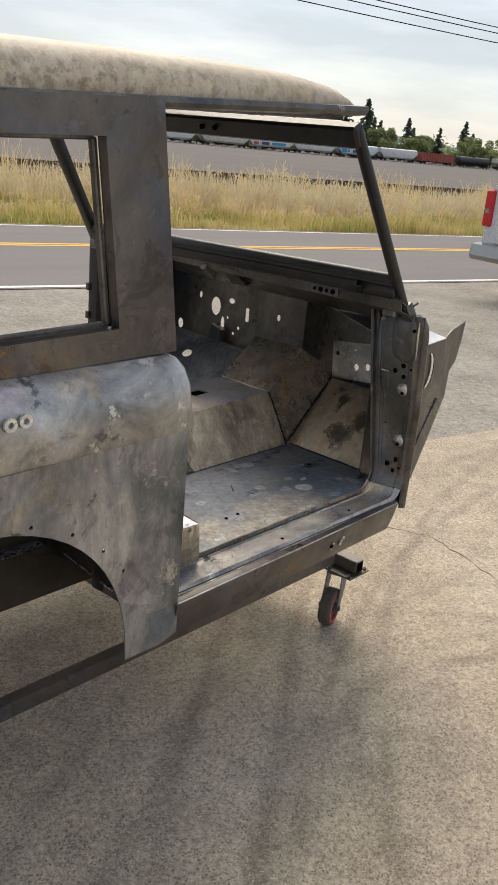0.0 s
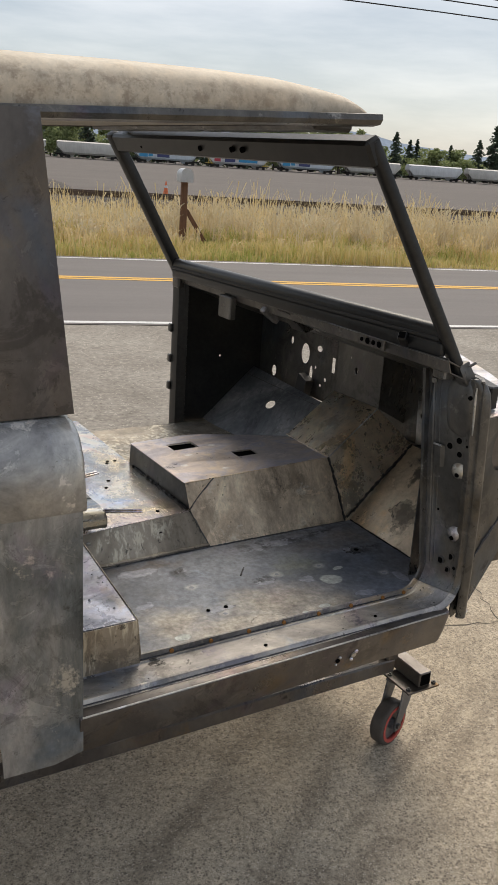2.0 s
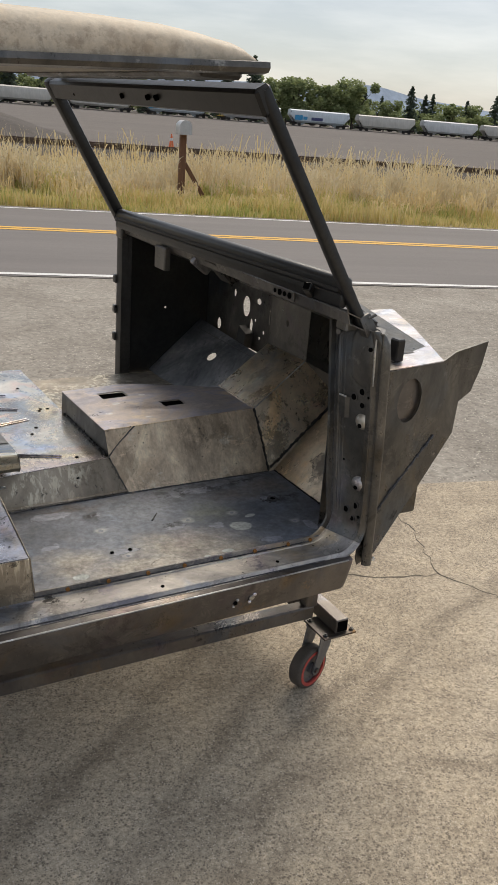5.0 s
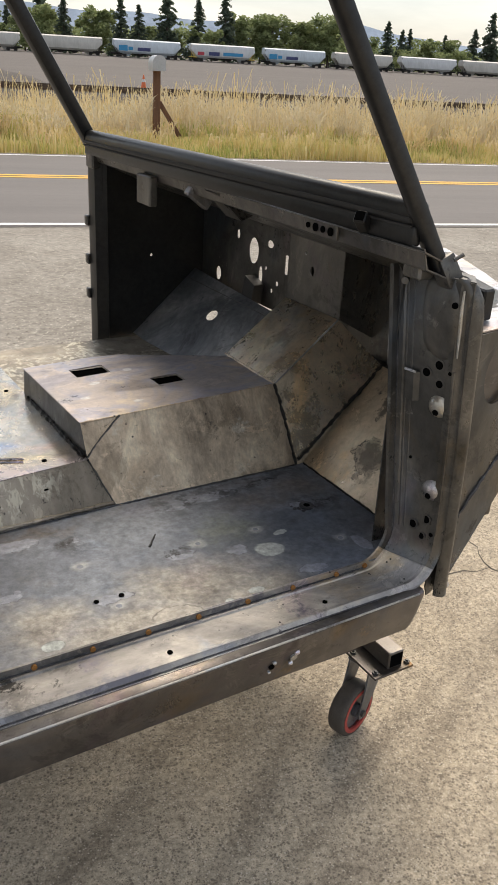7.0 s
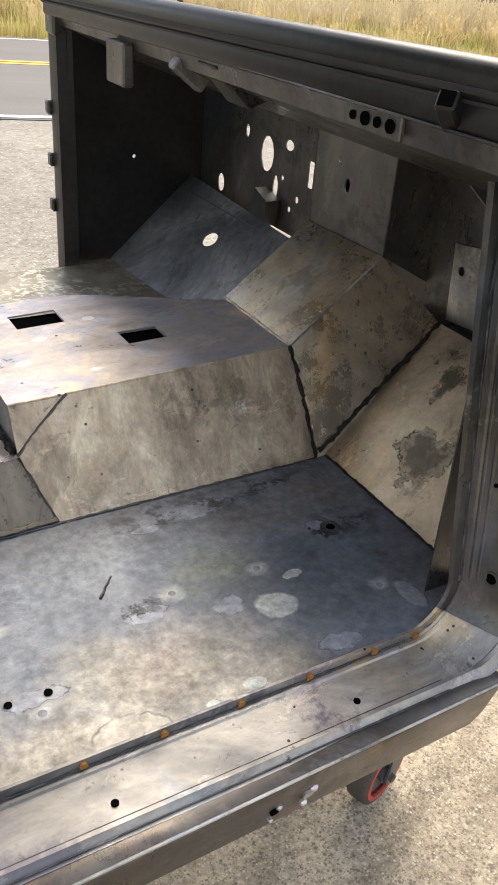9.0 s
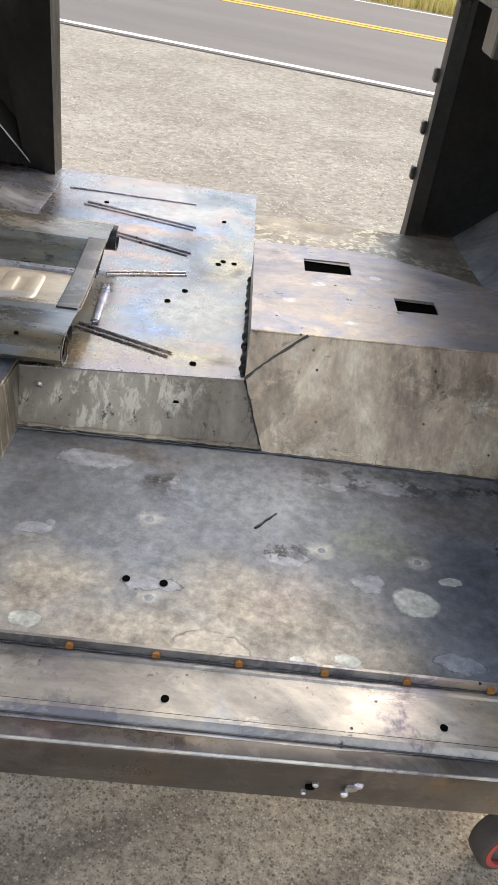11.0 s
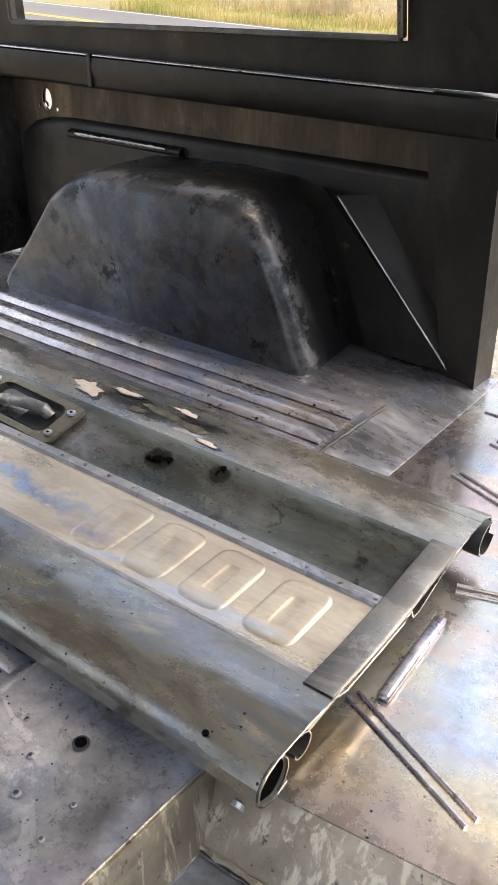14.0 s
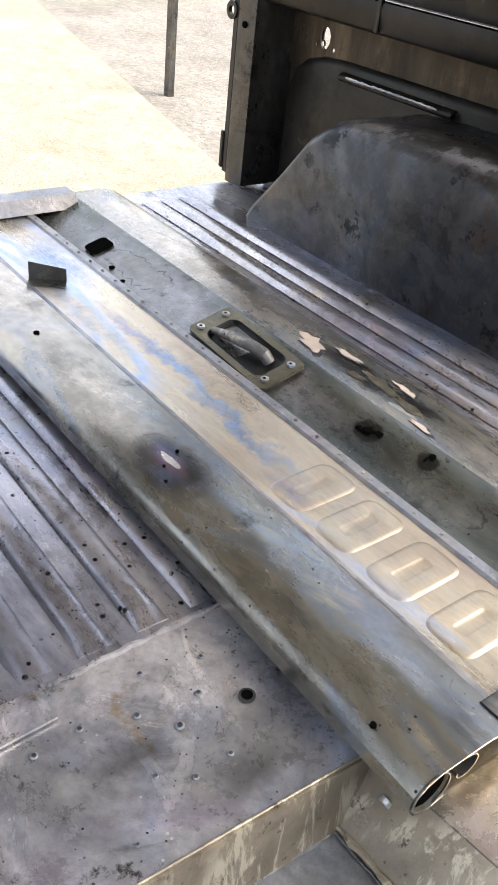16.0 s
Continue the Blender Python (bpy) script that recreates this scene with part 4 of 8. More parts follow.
sub("weld_mark", bm_weld([(0.409, -0.472, 0.7208), (0.441, -0.429, 0.7208)], 0.0025), PIT_PATCH, parent=front_floor)

# sill and rocker
SEC = [(-0.04, 0.016), (0.0, 0.016), (0.0, 0.0), (0.04, 0.0), (0.06, 0.003), (0.10, 0.003), (0.12, 0.0), (0.40, 0.0), (0.78, 0.001), (0.82, 0.009), (0.88, 0.010), (0.92, 0.002), (0.96, 0.0), (1.0, 0.0)]


def jamb(s_, z):
    """A point on the hinge pillar's face: s_ runs from its inner to its outer edge."""
    k = max(0.0, min(1.0, (z - 0.65) / 0.65))
    xi, yi = 0.870, -0.745 + 0.150 * max(0.0, z - 0.65)
    xo, yo = 0.940 - 0.047 * k, -0.812 - 0.014 * min(1.0, k * 2.2)
    return xi + (xo - xi) * s_, yi + (yo - yi) * s_


def channel_row(sx=None, th=None, jz=None):
    """One cross-section of the door opening's pressed channel: along the sill, round the corner, up the pillar."""
    row = []
    for s_, h_ in SEC:
        ys, zs = -0.7275 - 0.0995 * s_, 0.704 - 0.014 * s_
        r_ = 0.085 - h_ * 0.9
        if sx is not None:
            row.append((sx, ys, zs + h_))
        elif th is not None:
            k = th / 90
            e = k * k * (3 - 2 * k)
            xj, yj = jamb(s_, 0.79)
            row.append((xj - 0.085 + r_ * math.sin(radians(th)), ys + (yj - ys) * e, zs + 0.085 - r_ * math.cos(radians(th))))
        else:
            xj, yj = jamb(s_, jz)
            row.append((xj - h_, yj, jz))
    return row


rows = [channel_row(sx=x) for x in (-0.215, 0.1, 0.4, 0.7, 0.79)] + [channel_row(th=t_) for t_ in (12, 25, 38, 52, 65, 78, 90)] + [channel_row(jz=z) for z in (0.85, 1.0, 1.15, 1.28, 1.345)]
sill = sub("door_channel", bm_loft(rows[:9], None, 0.003), STEEL_SILL, "scrubbed bare steel door sill with plug welds")
pillar = sub("hinge_pillar", bm_loft(rows[8:], None, 0.003), STEEL_DARK, "dark pressed steel hinge pillar with bolt holes")
for x in (0.07, 0.178, 0.288, 0.394, 0.505, 0.613, 0.724, 0.80):
    sub("plug_weld", bm_disc((x, -0.7285, 0.711), (0, 1, 0.1), 0.0055, 0.006, 10), RUST, "orange rusty plug weld", parent=sill)
for x in (0.306, 0.656):
    sub("drain_hole", bm_disc((x, -0.784, 0.697), (0, 0.14, 1), 0.005, 0.003, 12), BLACK, parent=sill)
sub("seam", bm_weld([(-0.2, -0.7285, 0.706), (0.3, -0.7285, 0.706), (0.80, -0.7285, 0.706)], 0.0016), PIT_PATCH, parent=sill)
sub("seam", bm_weld([(-0.2, -0.812, 0.694), (0.4, -0.812, 0.694), (0.80, -0.812, 0.694)], 0.0018), WELD, parent=sill)
for y_, z_ in ((-0.8045, 0.6945), (-0.8225, 0.6925)):
    sub("groove", bm_tube([(-0.2, y_, z_), (0.1, y_, z_), (0.4, y_, z_), (0.79, y_, z_)], 0.0015, 6), PIT_PATCH, parent=sill)
sub("rounded_end", bm_loft([[(-0.215 + 0.03 * k * k, -0.735 - 0.09 * j / 5, 0.701 - 0.012 * j / 5 + 0.02 * (1 - k) ** 2 * (j in (0, 5))) for j in range(6)] for k in (0, 0.5, 1.0)], None, 0.002), STEEL_SILL, parent=sill)
rp = [(-0.827, 0.689), (-0.852, 0.6885), (-0.8585, 0.684), (-0.859, 0.676), (-0.846, 0.62), (-0.832, 0.579), (-0.80, 0.574)]
rocker = sub("rocker_panel", bm_loft([[(x, y + dy, z + dz) for y, z in rp] for x, dy, dz in ((-0.205, 0.0, 0.0), (0.3, 0.006, 0.0), (0.86, 0.013, 0.003), (0.878, 0.02, 0.003))],
                                     None, 0.004), STEEL_BROWN, "brown-tinged steel rocker panel")
sub("jack_slot", bm_disc((0.545, -0.842, 0.640), (0, 1, 0.25), 0.008, 0.006, 14), STEEL_BELT, "torn bright slot", parent=rocker)
sub("jack_slot", bm_disc((0.495, -0.842, 0.634), (0, 1, 0.25), 0.006, 0.005, 12), BLACK, parent=rocker)
for dx_, dz_, w_ in ((0.552, 0.650, 0.006), (0.538, 0.630, 0.005), (0.500, 0.644, 0.004), (0.488, 0.626, 0.003)):
    sub("torn_metal", bm_box((dx_ - w_, -0.8485, dz_ - w_ * 0.9), (dx_ + w_, -0.8405, dz_ + w_ * 0.8), w_ * 0.5), BRIGHT, "bright torn metal", parent=rocker)
sub("bright_edge", bm_tube([(-0.20, -0.8565, 0.6868), (0.3, -0.8505, 0.6868), (0.86, -0.8435, 0.6898)], 0.0022, 8), STEEL_BELT, "pale line along the edge", parent=rocker)
sub("rocker_back", bm_quads([[(-0.2, -0.70, 0.70), (0.87, -0.70, 0.70), (0.87, -0.80, 0.575), (-0.2, -0.80, 0.575)]], None, 0.003), STEEL_DARK)

# seat step, rear bed with ribs, centre pan
step = sub("seat_step", bm_quads([
    [(-0.25, -0.745, 0.83), (-0.031, -0.745, 0.83), (-0.006, -0.25, 0.83), (-0.25, -0.25, 0.83)],
    [(-0.25, -0.745, 0.83), (-0.031, -0.745, 0.83), (-0.020, -0.742, 0.70), (-0.25, -0.742, 0.70)],
    [(-0.25, -0.25, 0.83), (-0.005, -0.25, 0.83), (-0.005, 0.2, 0.826), (-0.25, 0.2, 0.826)]], None, 0.004), STEEL_RISER,
    "mottled purple-grey bare steel seat step with weld spatter")
for x, y, r in ((-0.081, -0.374, 0.008), (-0.078, -0.418, 0.008), (-0.246, -0.295, 0.005), (-0.077, -0.297, 0.006), (-0.136, -0.399, 0.012), (-0.187, -0.487, 0.010), (-0.183, -0.538, 0.010), (-0.10, -0.45, 0.007),
                (-0.16, -0.36, 0.009), (-0.20, -0.33, 0.007), (-0.05, -0.50, 0.006), (-0.04, -0.55, 0.006), (-0.215, -0.40, 0.008), (-0.17, -0.43, 0.010), (-0.10, -0.62, 0.008), (-0.16, -0.66, 0.008), (-0.06, -0.68, 0.009)):
    w_ = sub("weld_spot", bm_tube([(x, y, 0.8320), (x, y, 0.8332)], [r * 0.45, r * 0.30], 12), LAV_PATCH, parent=step)
    sub("pit", bm_disc((x, y, 0.8334), (0, 0, 1), r * 0.24, 0.0008, 8), PIT_PATCH, parent=w_)
sub("hole", bm_disc((-0.129, -0.318, 0.8335), (0, 0, 1), 0.0065, 0.002, 16), BLACK, parent=step)
sub("hole_flange", bm_ring((-0.129, -0.318, 0.8325), (0, 0, 1), 0.0095, 0.0062, 0.0022, 18), PIT_PATCH, parent=step)
sub("raised_patch", bm_plate([(-0.252, -0.75), (-0.20, -0.72), (-0.209, -0.50), (-0.23, -0.492), (-0.252, -0.50)], [], Matrix.Translation((0, 0, 0.8325)), 0.004), STEEL_RISER, parent=step)
sub("seam", bm_weld([(-0.252, -0.50, 0.833), (-0.254, -0.25, 0.833)], 0.004), STEEL_RISER, parent=step)
sub("seam", bm_weld([(-0.017, -0.735, 0.7225), (0.001, -0.262, 0.7225)], 0.003), STEEL_RISER, parent=step)
sub("step_end", bm_quads([[(-0.21, -0.7485, 0.829), (-0.032, -0.7485, 0.829), (-0.021, -0.7455, 0.712), (-0.21, -0.7455, 0.712)]], None, 0.002), STEEL_SPILL, "streaked grey-olive step end", parent=step)
sub("riser", bm_quads([[(-0.030, -0.745, 0.829), (-0.005, -0.25, 0.829), (0.0, -0.262, 0.72), (-0.018, -0.742, 0.72)]], None, 0.003), STEEL_SPILL, "olive-streaked steel riser", parent=step)
sub("edge_bead", bm_tube([(-0.030, -0.742, 0.8315), (-0.006, -0.25, 0.8315)], 0.0018, 8), STEEL_SPILL, parent=step)

bed = sub("rear_bed", bm_quads([[(-0.25, 0.2, 0.826), (-0.25, 0.66, 0.826), (-0.14, 0.66, 0.802), (-0.14, 0.2, 0.812)],
                                [(-1.575, -0.60, 0.826), (-0.25, -0.60, 0.826), (-0.25, 0.66, 0.826), (-1.575, 0.66, 0.826)],
                                [(-1.575, 0.66, 0.826), (-0.25, 0.66, 0.826), (-0.14, 0.66, 0.802), (-0.14, 0.86, 0.797), (-1.575, 0.86, 0.80)],
                                [(-0.415, -0.60, 0.826), (-0.25, -0.60, 0.826), (-0.25, -0.845, 0.80), (-0.415, -0.845, 0.80)],
                                [(-1.575, -0.60, 0.826), (-1.375, -0.60, 0.826), (-1.375, -0.845, 0.80), (-1.575, -0.845, 0.80)],
                                [(-1.575, -0.845, 0.80), (-1.575, -0.60, 0.826), (-1.575, -0.60, 0.74), (-1.575, -0.845, 0.74)],
                                [(-1.575, -0.60, 0.826), (-1.575, 0.66, 0.826), (-1.575, 0.66, 0.74), (-1.575, -0.60, 0.74)]], None, 0.004), STEEL_BED,
          "ribbed bare steel rear load floor")
for y in (-0.57, -0.497, -0.424, -0.35, -0.276, 0.335, 0.39, 0.445, 0.50):
    sub("rib", bm_loft([[(x, y - 0.021, 0.829), (x, y - 0.013, h), (x, y + 0.013, h), (x, y + 0.021, 0.829)]
                        for x, h in ((-1.50, 0.8295), (-1.47, 0.8375), (-0.30, 0.8375), (-0.27, 0.8295))], None, 0.002), STEEL_BED, parent=bed)
sub("seam", bm_weld([(-0.255, 0.30, 0.830), (-0.245, 0.56, 0.830)], 0.003), STEEL_DARK, parent=bed)

pan = sub("centre_pan", bm_quads([
    [(-0.14, -0.262, 0.8225), (0.374, -0.204, 0.822), (0.380, 0.865, 0.795), (-0.14, 0.865, 0.795)],
    [(0.374, -0.204, 0.822), (0.380, 0.865, 0.795), (0.380, 0.865, 0.72), (0.374, -0.20, 0.74)],
    [(-0.14, 0.865, 0.795), (0.380, 0.865, 0.795), (0.380, 0.87, 0.72), (-0.14, 0.87, 0.72)]], None, 0.003), TINT_PAN,
    "bright rainbow heat-tinted steel centre pan with stamped beads")


def panz(y):
    return 0.822 - 0.0254 * (y + 0.20)


for (x0, y0), (x1, y1), gap in (((-0.047, 0.605), (0.232, 0.519), 0.020), ((-0.054, 0.461), (0.232, 0.346), 0.018), ((0.073, 0.179), (0.235, 0.229), 0.014),
                                ((0.060, -0.075), (0.238, -0.150), 0.016), ((-0.107, 0.709), (0.222, 0.706), 0.0)):
    d = Vector((x1 - x0, y1 - y0)).normalized()
    for s in ((-0.5, 0.5) if gap else (0,)):
        ox, oy = -d.y * gap * s, d.x * gap * s
        sub("bead", bm_tube([(x0 + ox, y0 + oy, panz(y0) + 0.001), (x1 + ox, y1 + oy, panz(y1) + 0.001)], 0.0026, 8), STEEL_BED, parent=pan)
sub("bead", bm_beam((0.085, 0.107, panz(0.107) + 0.004), (0.091, -0.063, panz(-0.06) + 0.004), 0.016, 0.010, bevel=0.0045, seg=3), STEEL_BED, parent=pan)
for x, y in ((0.28, -0.17), (0.31, 0.33), (0.335, 0.325), (0.30, 0.31), (0.21, 0.08), (0.24, 0.14), (0.30, 0.60), (0.0, 0.63)):
    sub("hole", bm_disc((x, y, panz(y) + 0.0005), (0, 0, 1), 0.006, 0.002, 12), BLACK, parent=pan)
sub("seam", bm_weld([(0.369, -0.19, 0.823), (0.372, 0.05, 0.817), (0.375, 0.25, 0.812)], 0.006), WELD, parent=pan)

# tunnel side and gearbox cover
side = sub("tunnel_side", bm_loft([[Vector((-0.004, -0.245, 0.822)).lerp(Vector((0.372, -0.203, 0.822)), i / 8), Vector((-0.004, -0.282, 0.72)).lerp(Vector((0.415, -0.268, 0.72)), i / 8)] for i in range(9)], None, 0.003),
           STEEL_SPILL, "streaked bare steel tunnel side", 60)
sub("foot_bead", bm_weld([(0.0, -0.2795, 0.7285), (0.2, -0.2745, 0.7285), (0.41, -0.2665, 0.7285)], 0.0042, None, 7), STEEL_SPILL, "pale lumpy sealer bead", parent=side)
sub("bolt", bm_disc((0.03, -0.253, 0.79), (0, 1, 0.5), 0.008, 0.006, 12), BRIGHT, parent=side)
sub("bolt", bm_disc((0.26, -0.238, 0.78), (0, 1, 0.5), 0.006, 0.003, 12), BLACK, parent=side)
sub("seam", bm_weld([(0.0, -0.283, 0.722), (0.41, -0.270, 0.722), (0.93, -0.268, 0.722)], 0.0020), STEEL_DARK, parent=side)
sub("seam", bm_weld([(0.373, -0.205, 0.822), (0.415, -0.268, 0.722)], 0.0020), STEEL_DARK, parent=side)
A1, A2, A3, A4, B1 = (0.372, -0.164, 0.898), (0.372, -0.205, 0.824), (0.374, 0.274, 0.885), (0.912, -0.163, 0.916), (0.912, 0.100, 0.918)
def cover_point(x, y):
    far = 0.274 if x <= 0.62 else 0.274 - 0.174 * (x - 0.62) / 0.292
    y = -0.164 + (y + 0.164) * (far + 0.164) / 0.438 if y > 0.21 else min(y, far)
    return (x, y, 0.898 + 0.034 * (x - 0.372) - 0.022 * (y + 0.164))


xs, ys = (0.372, 0.475, 0.570, 0.643, 0.721, 0.80, 0.912), (-0.164, -0.022, 0.037, 0.098, 0.132, 0.200, 0.274)
cells = []
for i in range(6):
    for j in range(6):
        if (i, j) in ((1, 4), (3, 1)):
            continue
        quad = [cover_point(xs[i], ys[j]), cover_point(xs[i + 1], ys[j]), cover_point(xs[i + 1], ys[j + 1]), cover_point(xs[i], ys[j + 1])]
        if quad[2][1] - quad[1][1] < 0.001:
            if quad[3][1] - quad[0][1] < 0.001:
                continue
            quad = [quad[0], quad[1], quad[3]]
        cells.append(quad)
cover_top = bm_quads(cells, None, 0.003)
cover = sub("gearbox_cover", cover_top, STEEL_COVER, "raised bare steel gearbox cover with two square cutouts")
sub("cover_side", bm_quads([[A1, A4, (0.930, -0.266, 0.72), (0.418, -0.270, 0.72), A2]], None, 0.003), STEEL_WARM, "streaked warm bare steel side", parent=cover)
# black plates just below the cutouts stand in for the shade inside
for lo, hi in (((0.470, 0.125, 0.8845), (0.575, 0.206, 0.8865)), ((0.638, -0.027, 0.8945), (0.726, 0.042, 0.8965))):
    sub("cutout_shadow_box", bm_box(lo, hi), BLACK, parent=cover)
sub("cover_rear", bm_quads([[A1, A3, (0.374, 0.285, 0.80), A2]], None, 0.003), STEEL_DARK, parent=cover)
sub("seam", bm_weld([A2, (0.40, -0.19, 0.85), (0.47, -0.166, 0.902)], 0.0024), STEEL_DARK, parent=cover)
sub("seam", bm_weld([A4, (0.922, -0.21, 0.83), (0.930, -0.266, 0.722)], 0.0045), WELD, parent=cover)
sub("seam", bm_weld([A1, A4], 0.0022), STEEL_WARM, parent=cover)
sub("inner_floor", bm_quads([[(0.374, 0.24, 0.80), (0.98, 0.05, 0.80), (0.98, 0.78, 0.77), (0.374, 0.78, 0.77)]], None, 0.003), STEEL_SPILL)
sub("sill", bm_quads([[(-0.2, 0.78, 0.72), (0.84, 0.78, 0.735), (0.84, 0.86, 0.72), (-0.2, 0.86, 0.72)], [(-0.2, 0.86, 0.72), (0.84, 0.86, 0.72), (0.84, 0.835, 0.58), (-0.2, 0.835, 0.58)]],
                    None, 0.004), STEEL_SILL, "scrubbed bare steel door sill")
sub("bright_edge", bm_tube([(-0.17, 0.862, 0.7225), (0.79, 0.862, 0.7225)], 0.0035, 8), BRIGHT, "bright line along the sill edge")

# toe boards, engine hump, firewall
B2, B3, C4 = (1.115, -0.148, 1.066), (1.20, -0.250, 0.955), (1.115, 0.112, 1.062)
hump = sub("engine_hump", bm_quads([[B1, A4, B2, C4], [A4, (0.930, -0.266, 0.72), (0.958, -0.262, 0.718), B3, B2]], None, 0.003), STEEL_TOE, "smoky bare steel engine hump panel", 8)
sub("seam", bm_weld([B1, A4], 0.0030), STEEL_WARM, parent=hump)
# pale tube added so the two facets part, in place of their shading
sub("ridge", bm_tube([A4, B2], 0.0022, 8), STEEL_BELT, "pale line painting the ridge's lit edge", parent=hump)
sub("seam", bm_weld([(0.935, -0.268, 0.735), (1.06, -0.26, 0.84), B3], 0.0055), WELD, parent=hump)
toe = sub("toe_board", bm_quads([[(0.955, -0.262, 0.72), (0.95, -0.66, 0.72), (1.20, -0.66, 0.955), B3]], None, 0.003), STEEL_TOE, "smoky bare steel toe board with dark rough patch")
sub("seam", bm_weld([(0.952, -0.27, 0.722), (0.95, -0.64, 0.722)], 0.003), WELD, parent=toe)
sub("toe_board", bm_plate([(0.10, 0.0), (0.10, 0.30), (0.86, 0.33), (0.86, 0.0)], [circle(0.49, 0.20, 0.027, 18, 0.022)],
                          plane_on((0.93, 0.0, 0.775), (0, 1, 0), (0.27, 0, 0.24)), 0.003), STEEL_SMOKE, "dark steel toe board with a round hole")
fw = [circle(0.448, 1.125, 0.030, 18, 0.042), circle(0.677, 1.00, 0.018, 14, 0.024), rounded(0.24, 1.09, 0.262, 1.15, 0.006), circle(0.55, 1.16, 0.010, 10, 0.016),
      circle(0.35, 1.165, 0.018, 12, 0.012), circle(0.30, 1.05, 0.008, 10), circle(0.37, 1.085, 0.006, 10), circle(0.33, 1.02, 0.007, 10), circle(0.40, 1.055, 0.012, 12, 0.03)]
sub("firewall", bm_plate([(0.10, 0.96), (0.86, 0.96), (0.86, 1.335), (0.10, 1.335)], fw, plane_yz(1.205), 0.003), STEEL_DARK, "dark steel firewall pierced with many holes")
sub("firewall", bm_plate([(-0.148, 1.062), (0.115, 1.062), (0.115, 1.33), (-0.148, 1.33)], [circle(-0.005, 1.165, 0.010, 10, 0.014), circle(0.03, 1.21, 0.006, 8)], plane_yz(1.118), 0.003),
    STEEL_DARK, "dark steel firewall centre section")
for quad in ([(1.118, 0.113, 1.06), (1.205, 0.113, 1.0), (1.205, 0.113, 1.328), (1.118, 0.113, 1.328)],
             [(1.118, -0.146, 1.065), (1.24, -0.146, 1.0), (1.24, -0.146, 1.328), (1.118, -0.146, 1.328)],
             [(1.25, 0.108, 0.70), (1.25, -0.66, 0.70), (1.25, -0.66, 0.95), (1.25, -0.32, 0.95), (1.25, -0.30, 1.07), (1.25, 0.108, 1.09)],
             [(1.19, -0.146, 0.945), (1.19, -0.66, 0.945), (1.24, -0.66, 0.945), (1.24, -0.146, 0.945)],
             [(0.955, -0.262, 0.715), (1.20, -0.25, 0.953), (1.26, -0.25, 0.953), (1.26, -0.262, 0.70)]):
    sub("firewall_return", bm_quads([quad], None, 0.003), STEEL_DARK)
PATCH_HOLES = [circle(-0.344, 1.018, 0.014, 14), circle(-0.398, 1.031, 0.014, 14), circle(-0.246, 1.056, 0.009, 12), circle(-0.330, 1.085, 0.005, 8)]
fr = sub("firewall_side", bm_plate([(-0.146, 0.93), (-0.66, 0.93), (-0.66, 1.225), (-0.40, 1.23), (-0.146, 1.328)], PATCH_HOLES, plane_yz(1.24), 0.003), STEEL_DARK, "dark steel firewall side")
sub("patch_panel", bm_plate([(-0.216, 1.103), (-0.432, 1.130), (-0.456, 0.974), (-0.230, 0.950)], PATCH_HOLES, plane_yz(1.234), 0.003), STEEL_BELT, "bright bare steel welded patch", parent=fr)
sub("cowl_corner", bm_quads([[(0.95, -0.72, 1.352), (1.22, -0.10, 1.328), (1.243, -0.40, 1.232), (1.243, -0.658, 1.228), (1.0, -0.662, 1.245)], [(0.95, -0.72, 1.352), (1.0, -0.662, 1.245), (0.90, -0.662, 1.30), (0.88, -0.70, 1.36)]], None, 0.003), STEEL_DARK)
kick = sub("kick_panel", bm_plate([(0.87, 0.70), (1.24, 0.70), (1.24, 1.225), (1.0, 1.24), (0.93, 1.36), (0.82, 1.38), (0.86, 1.33)],
                                  [circle(1.075, 1.075, 0.013, 12), circle(1.04, 1.20, 0.007, 10), circle(1.115, 1.075, 0.013, 12), circle(0.97, 1.165, 0.006, 8)], plane_xz(-0.664), 0.003),
           STEEL_DARK, "dark steel kick panel")
sub("kick_panel", bm_plate([(0.83, 0.72), (1.21, 0.72), (1.21, 1.33), (0.90, 1.345), (0.82, 1.39)], [circle(1.0, 1.05, 0.005, 8)], plane_xz(0.80), 0.003), STEEL_FRAME, "black steel kick panel")

# dash, cowl top
dash = sub("dash_panel", bm_quads([[(0.800, -0.78, 1.405), (0.800, 0.85, 1.395), (0.812, 0.85, 1.365), (0.812, -0.78, 1.368)],
                                   [(0.812, 0.85, 1.365), (0.812, -0.78, 1.368), (0.90, -0.78, 1.335), (0.90, 0.85, 1.330)],
                                   [(0.90, -0.78, 1.335), (0.90, 0.85, 1.330), (1.00, 0.85, 1.29), (1.00, -0.60, 1.29)],
                                   [(1.00, 0.85, 1.29), (1.00, -0.60, 1.29), (1.22, -0.12, 1.33), (1.22, 0.85, 1.33)]], None, 0.003), STEEL_DARK, "dark steel dash and cowl underside")
sub("cowl_top", bm_quads([[(0.79, -0.79, 1.40), (0.79, 0.86, 1.395), (0.93, 0.84, 1.345), (0.93, -0.755, 1.345)]], None, 0.003), STEEL_DARK, parent=dash)
sub("bracket", bm_box((0.782, 0.34, 1.295), (0.806, 0.435, 1.378), 0.004), STEEL_DARK, parent=dash)
